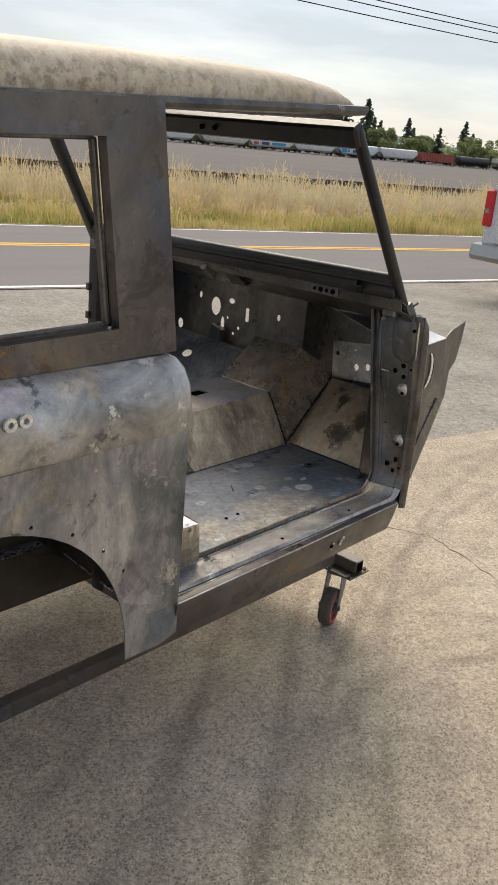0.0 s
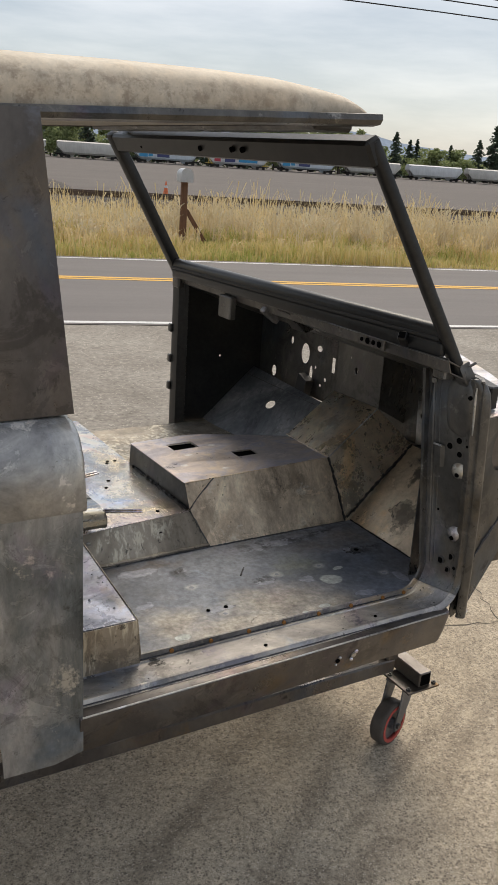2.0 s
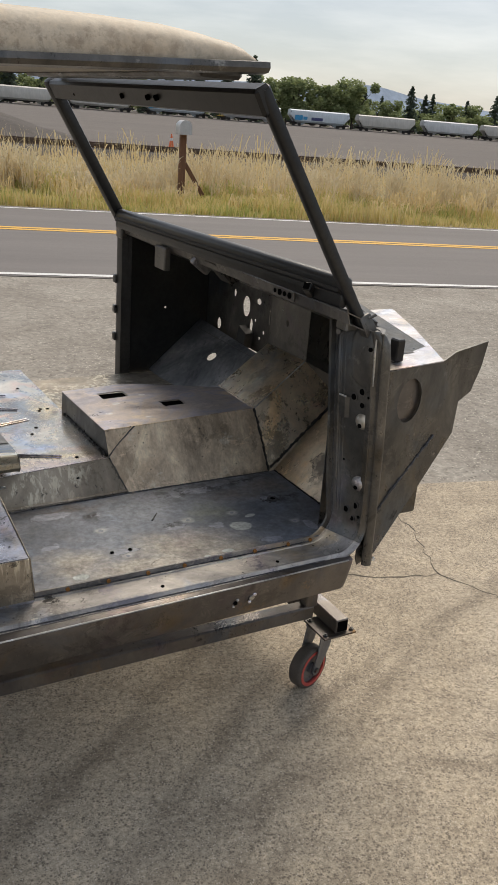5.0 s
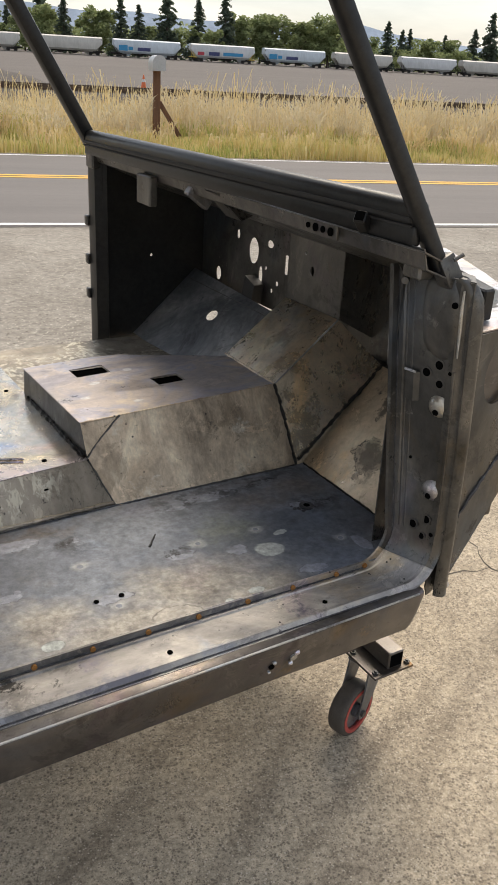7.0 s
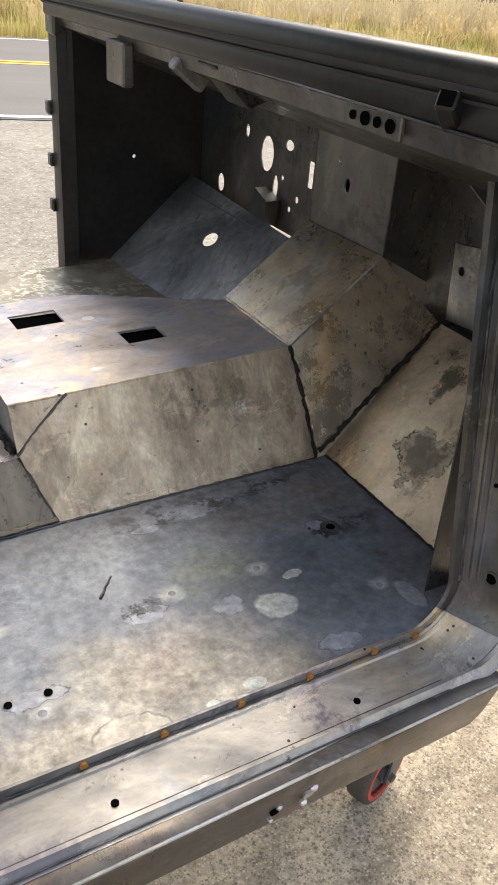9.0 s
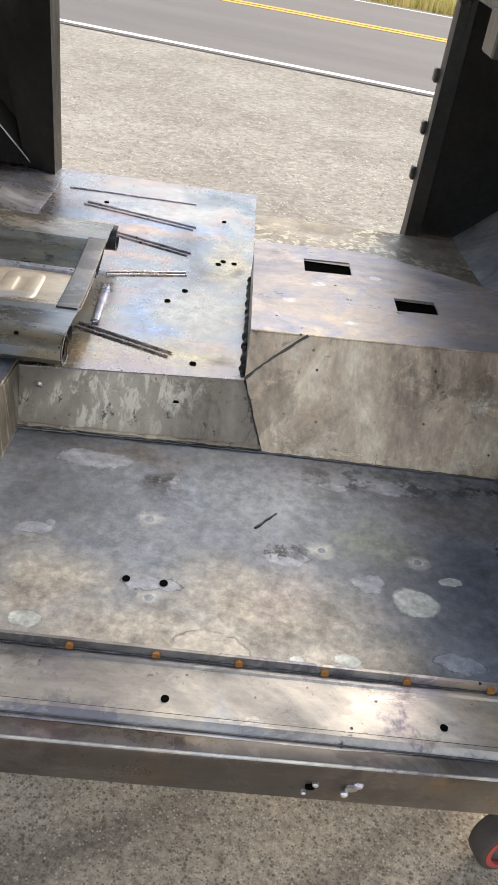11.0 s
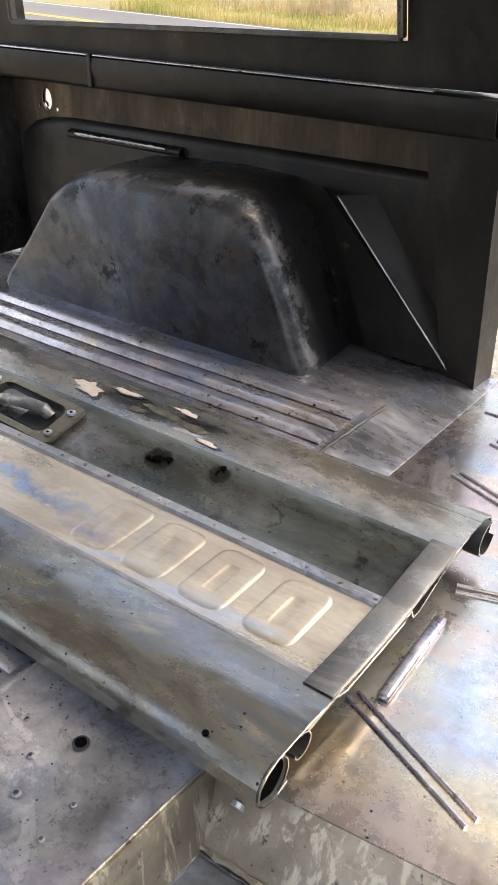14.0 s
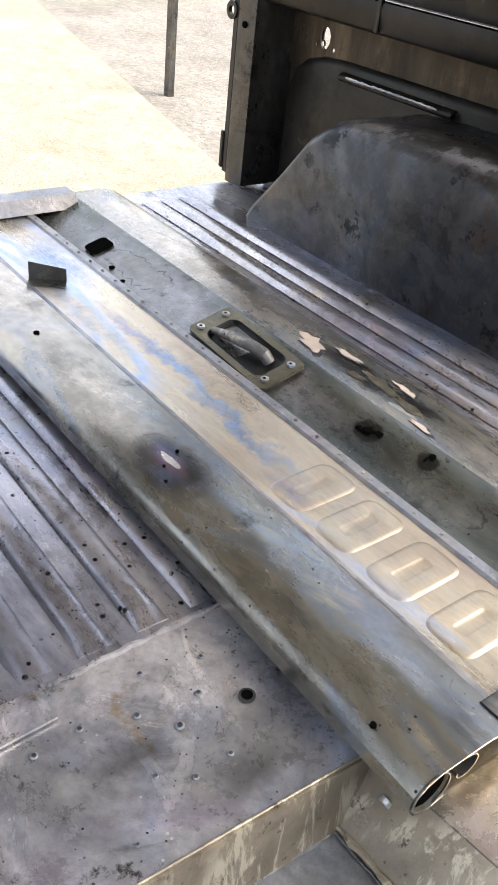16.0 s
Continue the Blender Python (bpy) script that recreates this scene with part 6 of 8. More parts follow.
for sgn in (-1, 1):
    hs = bm_plate([(-0.193, 1.354), (-0.244, 1.918), (-1.60, 1.84), (-1.60, 1.335)], [[(-0.369, 1.424), (-0.404, 1.830), (-1.40, 1.79), (-1.40, 1.40)]], Matrix(), 0.03)
    m = plane_xz(sgn * 0.757)
    bmesh.ops.transform(hs, matrix=m, verts=hs.verts[:])
    for v in hs.verts:
        v.co.y += -sgn * 0.03 * (v.co.z - 1.35) / 0.56 + (0.03 if sgn > 0 else 0)
    # far panel is the same part with interior shade in its colour
    side_panel = part("side_panel", hs, STEEL_BROWN if sgn < 0 else STEEL_SHADED, top, "brown-tinged bare steel hardtop side with an empty window opening", 30)
    ch = bmesh.new()
    loop = [(-0.375, 1.428), (-0.409, 1.826), (-1.395, 1.786), (-1.395, 1.404)]
    for (x0, z0), (x1, z1) in zip(loop, loop[1:] + loop[:1]):
        y0, y1 = (sgn * (0.745 - 0.03 * (z - 1.35) / 0.56) for z in (z0, z1))
        bm_beam((x0, y0, z0), (x1, y1, z1), 0.02, 0.012, (0, 0, 1) if abs(z1 - z0) < 0.1 else (1, 0, 0), 0.003, ch)
    part("window_channel", ch, STEEL_DARK, side_panel)
rows = []
for x, k, in ((-1.62, 0.6), (-1.58, 0.85), (-1.5, 0.92), (-0.9, 0.92), (-0.5, 0.89), (-0.3, 0.86), (-0.05, 0.81), (0.15, 0.74), (0.30, 0.65), (0.40, 0.54), (0.465, 0.43), (0.50, 0.31), (0.520, 0.17), (0.527, 0.05)):
    z0 = roofz(x)
    sec = [(-0.728, 0.0), (-0.730, 0.03), (-0.722, 0.065), (-0.695, 0.098), (-0.64, 0.115), (-0.45, 0.128), (-0.2, 0.135), (0.0, 0.137)]
    sec = sec + [(-y, h) for y, h in sec[-2::-1]]
    rows.append([(x, y * (1 if x < 0.3 else 1 - 0.04 * (x - 0.3) / 0.25), z0 + h * k) for y, h in sec])
part("roof_skin", bm_loft(rows, None, 0.006), ROOF, top, "weathered cream roof skin with brown mottling", 60)
for sgn in (-1, 1):
    part("drip_rail", bm_loft([[(x, sgn * 0.722, roofz(x) + 0.006), (x, sgn * 0.747, roofz(x) + 0.004), (x, sgn * 0.750, roofz(x) - 0.008), (x, sgn * 0.742, roofz(x) - 0.018), (x, sgn * 0.715, roofz(x) - 0.022)]
                               for x in (-1.62, -0.8, 0.0, 0.530)], None, 0.003), STEEL_DARK, top, "dark steel drip rail")
part("headliner", bm_quads([[(-1.60, -0.715, roofz(-1.6) - 0.018), (0.52, -0.715, roofz(0.52) - 0.018), (0.52, 0.715, roofz(0.52) - 0.018), (-1.60, 0.715, roofz(-1.6) - 0.018)]], None, 0.006), BOUNCE_LINER, top, "unseen cream roof underside that bounces light inward")
part("front_channel", bm_box((0.38, -0.70, 1.925), (0.49, 0.70, 1.95), 0.008), STEEL_DARK, top, "dark front roof channel")


# ---------------------------------------------------------------- dolly under the body
dolly = thing("body_dolly", "welded steel tube dolly on red-rimmed swivel casters under the vehicle body", "dolly")
for y in (-0.50, 0.50):
    part("side_tube", bm_beam((-1.30, y, 0.305), (1.0, y, 0.290), 0.05, 0.05, bevel=0.005), STEEL_BROWN, dolly)
for x in (-1.28, 0.15, 0.98):
    part("cross_tube", bm_beam((x, -0.475, 0.30), (x, 0.475, 0.30), 0.05, 0.05, bevel=0.005), STEEL_BROWN, dolly)
for x, y in ((0.98, -0.5), (0.98, 0.5), (-1.28, -0.5), (-1.28, 0.5)):
    part("upright", bm_beam((x + 0.01, y, 0.31), (x + 0.02, y, 0.70), 0.045, 0.045, (1, 0, 0), 0.004), STEEL_BROWN, dolly)


def caster(x, y, turn):
    flat = Matrix.Translation((x, y, 0))
    pl = part("caster_plate", bm_box((-0.066, -0.066, 0.234), (0.066, 0.066, 0.241), 0.0015), STEEL_BROWN, dolly, "rusty brown steel caster plate")
    pl.matrix_basis = flat
    for bx, by in ((-0.052, -0.048), (-0.052, 0.048), (0.054, -0.050), (0.054, 0.050)):
        nut = part("bolt", bm_disc((bx, by, 0.2435), (0, 0, 1), 0.0085, 0.007, 6), STEEL_DARK, pl)
        part("stud", bm_disc((bx, by, 0.248), (0, 0, 1), 0.004, 0.006, 8), STEEL_DARK, nut)
    spin = Matrix.Rotation(radians(turn), 4, "Z")
    turn_ = Matrix.Translation((-0.010, 0.036 if y < 0 else -0.036, 0)) @ spin
    fk = bmesh.new()
    for s in (-1, 1):
        bm_loft([[(-0.034, s * 0.034, 0.226), (0.036, s * 0.034, 0.226)], [(-0.046, s * 0.036, 0.150), (0.016, s * 0.036, 0.150)], [(-0.068, s * 0.037, 0.082), (-0.034, s * 0.037, 0.070)], [(-0.062, s * 0.037, 0.060), (-0.046, s * 0.037, 0.058)]], fk, 0.005)
    bm_box((-0.042, -0.036, 0.216), (0.042, 0.036, 0.226), 0.003, fk)
    bm_disc((0, 0, 0.230), (0, 0, 1), 0.036, 0.010, 22, fk)
    bmesh.ops.transform(fk, matrix=turn_, verts=fk.verts[:])
    part("fork", fk, STEEL_SMOKE, pl, "dirty grey steel fork")
    wc = turn_ @ Vector((-0.052, 0, 0.079))
    axis = spin @ Vector((0, 1, 0))
    prof = [(0.055, -0.020), (0.060, -0.025), (0.072, -0.025), (0.0775, -0.020), (0.079, -0.012), (0.079, 0.012), (0.0775, 0.020), (0.072, 0.025), (0.060, 0.025), (0.055, 0.020)]
    a_, b_ = axis.cross(Vector((0, 0, 1))), Vector((0, 0, 1))
    wh = part("wheel", bm_loft([[wc + (a_ * math.cos(t_) + b_ * math.sin(t_)) * r_ + axis * o_ for r_, o_ in prof] for t_ in [2 * math.pi * i / 36 for i in range(37)]], None, 0, True), TYRE, pl, "brown-grey worn caster tyre", 50)
    part("rim", bm_ring(wc, axis, 0.0655, 0.055, 0.053, 36), RED, wh, "red rim ring")
    part("hub", bm_disc(wc, axis, 0.056, 0.028, 28), STEEL_SMOKE, wh)
    part("hub_cap", bm_disc(wc, axis, 0.020, 0.058, 18), STEEL_SMOKE, wh)
    part("axle", bm_disc(wc, axis, 0.010, 0.090, 6), STEEL_DARK, wh)


for cx_, cy_, turn_deg in ((1.054, -0.552, 18), (1.054, 0.552, -15), (-1.28, -0.5, 35), (-1.28, 0.5, 10)):
    caster(cx_, cy_, turn_deg)
for x in (1.066, -1.28):
    ct = part("caster_tube", bm_beam((x, -0.604, 0.2665), (x, 0.604, 0.2665), 0.050, 0.050, bevel=0.003), STEEL_BROWN, dolly, "rusty square cross tube with open ends")
    for s in (-1, 1):
        part("open_end", bm_beam((x, s * 0.6035, 0.2665), (x, s * 0.6048, 0.2665), 0.040, 0.040), BLACK, ct)

# ---------------------------------------------------------------- tailgate lying on the rear bed
gate = thing("tailgate", "heat-tinted bare steel tailgate lying on the rear bed", "tailgate")
X0, X1 = -1.46, 0.075


def gate_strip(name, prof, mat, label="", x0=X0, x1=X1, smooth=40):
    return part(name, bm_loft([[(x, y, z) for y, z in prof] for x in (x0, (x0 + x1) / 2, x1)], None, 0.003), mat, gate, label, smooth)


roll = [(-0.232, 0.842), (-0.252, 0.838), (-0.272, 0.846), (-0.283, 0.860), (-0.281, 0.876), (-0.268, 0.888), (-0.248, 0.893), (-0.19, 0.891), (-0.140, 0.885)]
near_band = gate_strip("near_band", roll, OLIVE, "smoky grey-olive rolled band")
gate_strip("crease", [(-0.140, 0.885), (-0.134, 0.880), (-0.128, 0.880), (-0.124, 0.876)], END_STEEL)
letters = gate_strip("centre_panel", [(-0.124, 0.876), (-0.05, 0.875), (0.012, 0.875)], LETTER_PANEL, "straw and blue heat-tinted centre panel")
weld_strip = gate_strip("weld_flange", [(0.012, 0.875), (0.015, 0.880), (0.030, 0.880), (0.033, 0.874)], END_STEEL, "pale spot-weld flange")
gate_strip("recess_band", [(0.033, 0.874), (0.038, 0.866), (0.050, 0.8645), (0.120, 0.8855), (0.138, 0.892), (0.150, 0.893)], RECESS, "dark recessed band")
far_band = gate_strip("far_band", [(0.150, 0.893), (0.20, 0.895), (0.245, 0.893), (0.268, 0.885), (0.277, 0.870), (0.272, 0.852), (0.255, 0.843)], OLIVE, "pale olive far band with rust holes")
for i in range(30):
    part("weld_spot", bm_disc((X0 + 0.04 + i * 0.05, 0.0225, 0.8815), (0, 0, 1), 0.0028, 0.002, 8), STEEL_BELT, weld_strip)
part("end_rail", bm_loft([[(0.036, y, z - 0.008), (0.0375, y, z + 0.0015), (0.039, y, z + 0.0025), (0.072, y, z + 0.0025), (0.0742, y, z + 0.0018), (0.0745, y, z - 0.003)] for y, z in
                          ((-0.150, 0.8865), (-0.08, 0.8825), (0.02, 0.8825), (0.155, 0.893))], None, 0.001), RAIL_STEEL, gate, "blue-grey steel end rail", 25)
# black steel here stands in for the shaded gap under the rail
part("end_wall", bm_quads([[(0.060, -0.20, 0.844), (0.060, -0.15, 0.846), (0.060, 0.15, 0.850), (0.060, 0.24, 0.848), (0.060, 0.15, 0.884), (0.060, -0.15, 0.880)]], None, 0.003), STEEL_FRAME, gate, "inner end wall, dark like the shaded gap")
part("rolled_tongue", bm_loft([[(x, -0.207 + 0.022 * k * math.cos(a_), 0.8655 + 0.020 * k * math.sin(a_)) for a_, k in [(radians(95 - 21 * i), 1.0 - 0.035 * i) for i in range(14)]] for x in (0.02, 0.055, 0.074)], None, 0.0014), STEEL_DARK, gate, "dark curled steel tongue", 60)
part("far_curl", bm_loft([[(x, 0.235 + 0.028 * math.cos(a_), 0.868 + 0.026 * math.sin(a_)) for a_ in [math.pi * (1.9 - 1.5 * i / 10) for i in range(11)]] for x in (-0.02, 0.085)], None, 0.003), STEEL_DARK, gate)
part("tube_end", bm_disc((0.0685, -0.2570, 0.8655), (1, 0, 0), 0.0235, 0.003, 20), BLACK, gate, "dark open end of the rolled edge")
part("roll_lip", bm_ring((0.0735, -0.2565, 0.8655), (1, 0, 0), 0.0268, 0.0254, 0.002, 28), STEEL_DARK, gate, "thin lip of the rolled edge")
part("rear_rail", bm_loft([[(X0 + 0.0, y, 0.845), (X0, y, 0.91), (X0 + 0.05, y, 0.91), (X0 + 0.065, y, 0.88)] for y in (-0.15, 0.0, 0.14)], None, 0.003), END_STEEL, gate, "blue-grey steel end rail")
part("underside", bm_quads([[(X0, -0.25, 0.8405), (X1 - 0.02, -0.25, 0.8405), (X1 - 0.02, 0.26, 0.8425), (X0, 0.26, 0.8425)]], None, 0.002), STEEL_DARK, gate)


def raised(x, w):
    """A pressed block: a rounded plateau with sloping flanks and a lowered slot in it."""
    z = 0.8755
    y0, y1 = -0.115, 0.0
    rings = [[(px, py, zz) for px, py in rounded(x - w + k, y0 + k, x + w - k, y1 - k, 0.020 - k, 5)] for k, zz in ((0, z), (0.0010, z + 0.0004), (0.0042, z + 0.0014), (0.0062, z + 0.0017))]
    rings += [[(px, py, zz) for px, py in rounded(x - 0.011 + k, -0.088 + k, x + 0.011 - k, -0.028 - k, 0.007 - k, 5)] for k, zz in ((0, z + 0.0017), (0.0012, z + 0.0014), (0.0044, z + 0.0005))]
    own = bm_loft([r + [r[0]] for r in rings])
    cap = bmesh.new()
    cap.faces.new([cap.verts.new(p) for p in rings[-1]])
    merge(own, cap)
    bmesh.ops.remove_doubles(own, verts=own.verts[:], dist=0.0003)
    return part("embossed_block", own, LETTER_PANEL, letters, "", 30)


for x in (-0.335, -0.242, -0.145, -0.045):
    raised(x, 0.036)
# latch handle in its dish
hm = Matrix.Translation((-0.69, 0.089, 0.8805)) @ Matrix.Rotation(radians(-3), 4, "Z") @ Matrix.Rotation(radians(16.5), 4, "X") @ Matrix.Diagonal((1, 0.74, 1, 1))
dish = part("latch_plate", bm_plate(rounded(-0.118, -0.062, 0.118, 0.062, 0.014), [rounded(-0.082, -0.046, 0.088, 0.046, 0.022)], hm, 0.005), BRONZE, gate, "olive-bronze latch plate with four screws")
# black walls and floor put a deep dish's shade into the colour
part("dish", bm_loft([[hm @ Vector((x, y, z)) for x, y in rounded(-0.082 + k, -0.046 + k, 0.088 - k, 0.046 - k, 0.022 - k)] for k, z in ((0, 0.005), (0.003, 0.0), (0.010, -0.0045))], None, 0.001, True), STEEL_FRAME, dish)
part("shaded_dish_bottom", bm_plate(rounded(-0.082, -0.046, 0.088, 0.046, 0.02), [], hm @ Matrix.Translation((0, 0, -0.0055)), 0.0012), STEEL_FRAME, dish)
part("handle", bm_tube([hm @ Vector(p) for p in ((-0.078, -0.020, 0.004), (-0.03, -0.008, 0.011), (0.025, 0.006, 0.013), (0.050, 0.012, 0.008), (0.058, 0.014, -0.005))], [0.006, 0.0095, 0.0105, 0.0115, 0.010], 12),
     STEEL_SILL, dish, "worn grey paddle handle")
for x in (-0.100, 0.100):
    for y in (-0.036, 0.036):
        s = part("screw", bm_disc(hm @ Vector((x, y, 0.0065)), (0, 0, 1), 0.0075, 0.004, 14), BRIGHT, dish, "bright screw")
        part("recess", bm_disc(hm @ Vector((x, y, 0.009)), (0, 0, 1), 0.0028, 0.001, 6), BLACK, s)
part("square_hole", bm_plate(rounded(-0.025, -0.026, 0.025, 0.026, 0.012), [], Matrix.Translation((-1.19, 0.080, 0.8765)) @ Matrix.Rotation(radians(16.7), 4, "X"), 0.0012), BLACK, gate)
for x, y, r in ((-0.395, 0.103, 0.007), (-0.375, 0.108, 0.0045), (-0.41, 0.098, 0.004), (-0.289, 0.130, 0.005), (-1.10, 0.06, 0.006), (-1.04, 0.05, 0.005), (-0.87, -0.21, 0.005), (-0.33, 0.16, 0.004), (-0.545, 0.196, 0.005), (-0.50, 0.190, 0.0045), (-0.455, 0.186, 0.005), (-0.41, 0.182, 0.0045), (-0.475, -0.188, 0.0026),
                (-0.425, -0.238, 0.0026), (-0.455, -0.222, 0.002), (0.0, -0.268, 0.0035)):
    zz = 0.8905 if 0.12 < y else 0.8655 + (y - 0.05) * 0.30 if y > 0.04 else 0.8925
    part("hole", bm_disc((x, y, zz), (0, 0, 1), r, 0.003, 12), BLACK, gate)


def ragged(name, x, y, z, rx, ry, seed, mat, label, parent=gate, tilt=0.0, turn=0.0):
    """A thin flake or hole with an uneven torn outline."""
    rng = random.Random(seed)
    pts = []
    for i in range(26):
        a_ = 2 * math.pi * i / 26
        k = 0.62 + 0.30 * rng.random() + 0.22 * math.sin(2 * a_ + seed) + 0.12 * math.sin(5 * a_ + 2 * seed)
        u, v = rx * k * math.cos(a_), ry * k * math.sin(a_)
        pts.append((x + u * math.cos(turn) - v * math.sin(turn), y + u * math.sin(turn) + v * math.cos(turn), z + tilt * v))
    return part(name, bm_quads([pts], None, 0.0012), mat, parent, label)


for x, y, rx, ry, seed in ((-0.632, 0.190, 0.040, 0.022, 3), (-0.565, 0.214, 0.045, 0.006, 5), (-0.437, 0.222, 0.030, 0.008, 9), (-0.350, 0.166, 0.032, 0.005, 4)):
    zz = 0.8945 if y < 0.21 else 0.8955
    ragged("rust_rim", x + 0.004, y, zz, rx * 1.22, ry * 1.3, seed, PIT_PATCH, "dark rusted edge", far_band)
    ragged("paint_remnant", x, y, zz + 0.0012, rx, ry, seed, SALMON, "pale pink flake of old filler", far_band)
for x, y, rx, ry, seed in ((-0.545, 0.196, 0.055, 0.016, 21), (-0.470, 0.200, 0.050, 0.013, 22), (-0.40, 0.190, 0.045, 0.010, 23), (-0.51, 0.182, 0.030, 0.008, 24)):
    ragged("crusted_patch", x, y, 0.8942, rx, ry, seed, CRUST, "olive-brown rust crust", far_band)
for x, y, rx, ry, seed in ((-0.395, 0.103, 0.013, 0.008, 31), (-0.378, 0.110, 0.008, 0.005, 32), (-0.408, 0.096, 0.006, 0.004, 33), (-0.289, 0.130, 0.007, 0.007, 34), (-0.293, 0.120, 0.003, 0.006, 35)):
    ragged("rust_hole", x, y, 0.8649 + (y - 0.05) * 0.30, rx, ry, seed, BLACK, "ragged rust hole", gate, 0.3)
# loose offcut on the tailgate
off = thing("steel_offcut", "small folded dark steel offcut lying on the tailgate", "steel offcut")
part("leg", bm_quads([[(-1.095, -0.120, 0.8785), (-1.055, -0.062, 0.8785), (-1.035, -0.075, 0.8785), (-1.075, -0.133, 0.8785)], [(-1.095, -0.120, 0.8785), (-1.055, -0.062, 0.8785), (-1.060, -0.060, 0.902), (-1.100, -0.118, 0.912)]],
                     None, 0.002), STEEL_DARK, off)
blk = tagged(part("wood_block", bm_box((-1.54, 0.03, 0.83), (-1.475, 0.11, 0.875), 0.006), plain("weathered_wood", (0.22, 0.15, 0.09), 0.8), None), "small weathered brown wooden block on the bed edge", "wood block")


# ---------------------------------------------------------------- roadside and distance
def rp_(u, v, z=0.0):
    return ROAD @ Vector((u, v, z))


WOOD = surface("red_brown_post_wood", [(0.3, (0.12, 0.055, 0.03)), (0.7, (0.22, 0.11, 0.06))], 6.0, (4, 4, 0.6), (0.7, 0.9))
GALV = plain("pale_grey_mailbox_metal", (0.50, 0.50, 0.50), 0.4, 0.5)
mail = thing("mailbox", "pale grey metal mailbox on a braced red-brown wooden post", "mailbox", Matrix.Translation(Vector((7.87, 15.35, 0))) @ Matrix.Rotation(radians(-14.5), 4, "Z"))
part("post", bm_box((-0.07, -0.07, -0.05), (0.07, 0.07, 1.35), 0.008), WOOD, mail)
part("brace", bm_beam((0.55, 0.0, 0.0), (0.06, 0.0, 0.75), 0.09, 0.06, (0, 1, 0), 0.005), WOOD, mail)
sec = [(-0.13, 0.0), (0.13, 0.0), (0.13, 0.16)] + [(0.13 * math.cos(a), 0.16 + 0.13 * math.sin(a)) for a in [math.pi * i / 8 for i in range(1, 8)]] + [(-0.13, 0.16)]
box = part("box", bm_loft([[(x, y, 1.35 + z) for x, z in sec] for y in (-0.30, 0.25)], None, 0, True, True), GALV, mail)
part("door", bm_loft([[(x * 1.04, y, 1.352 + z * 1.03) for x, z in sec] for y in (-0.312, -0.298)], None, 0, True, True), GALV, box)
part("flag", bm_box((0.135, -0.1, 1.45), (0.145, -0.06, 1.62), 0.002), GALV, box)

gate_post = thing("sign_post", "thin dark steel post standing in the gravel", "post", Matrix.Translation((-5.57, 3.07, 0)))
part("post", bm_box((-0.03, -0.03, -0.05), (0.03, 0.03, 2.4), 0.004), STEEL_DARK, gate_post)

# grass: many thin blades with seed heads
def grass(name, u0, u1, v0, v1, n, h0, h1, seed, material, label, heads=0.4):
    rng = np.random.default_rng(seed)
    u = rng.uniform(u0, u1, n)
    v = rng.uniform(v0, v1, n)
    clump = np.array([noise.noise((a * 0.45, b * 0.6, seed)) for a, b in zip(u, v)])
    h = rng.uniform(h0, h1, n) * np.clip(0.72 + 1.5 * clump, 0.25, 1.5)
    ang = rng.uniform(0, 2 * np.pi, n)
    lean = rng.uniform(0.05, 0.35, n) * h
    w = rng.uniform(0.006, 0.018, n)
    la = rng.uniform(0, 2 * np.pi, n)
    dx, dy = np.cos(ang) * w, np.sin(ang) * w
    base = np.stack([u, v, np.full(n, -0.03)], 1)
    mid = base + np.stack([np.cos(la) * lean * 0.3, np.sin(la) * lean * 0.3, h * 0.6], 1)
    tip = base + np.stack([np.cos(la) * lean, np.sin(la) * lean, h], 1)
    d = np.stack([dx, dy, np.zeros(n)], 1)
    head = (rng.uniform(0, 1, n) < heads)[:, None]
    verts = np.stack([base - d, base + d, mid - d * 0.7, mid + d * 0.7, tip - d * np.where(head, 1.1, 0.15), tip + d * np.where(head, 1.1, 0.15)], 1).reshape(-1, 3)
    k = np.arange(n)[:, None] * 6
    quads = np.concatenate([k + np.array([[0, 1, 3, 2]]), k + np.array([[2, 3, 5, 4]])]).reshape(-1, 4)
    me = bpy.data.meshes.new(name)
    me.from_pydata(verts.tolist(), [], quads.tolist())
    me.materials.append(material)
    ob = new(name, me)
    ob.matrix_basis = ROAD
    return tagged(ob, label, "grass", kind="stuff")


def thin(nt, bsdf, colour, share):
    """Lets part of the light through a thin leaf or blade."""
    tr = nt.nodes.new("ShaderNodeBsdfTranslucent")
    nt.links.new(colour, tr.inputs["Color"])
    mx = nt.nodes.new("ShaderNodeMixShader")
    mx.inputs[0].default_value = share
    out = next(n for n in nt.nodes if n.type == "OUTPUT_MATERIAL")
    nt.links.new(bsdf.outputs[0], mx.inputs[1])
    nt.links.new(tr.outputs[0], mx.inputs[2])
    nt.links.new(mx.outputs[0], out.inputs["Surface"])


def blade_material(name, stops):
    m, nt, bsdf = shader(name)
    g = nt.nodes.new("ShaderNodeNewGeometry")
    big = noise_node(nt, 0.35, 3, (1, 1, 0.2))
    mixv = nt.nodes.new("ShaderNodeMath")
    mixv.operation = "MULTIPLY_ADD"
    mixv.inputs[1].default_value = 0.45
    nt.links.new(g.outputs["Random Per Island"], mixv.inputs[0])
    sc = scale_val(nt, big, 0.0, 0.55, 0.3, 0.7)
    nt.links.new(sc, mixv.inputs[2])
    col = ramp_node(nt, stops, mixv.outputs[0])
    nt.links.new(col, bsdf.inputs["Base Color"])
    bsdf.inputs["Roughness"].default_value = 0.8
    thin(nt, bsdf, col, 0.35)
    return m


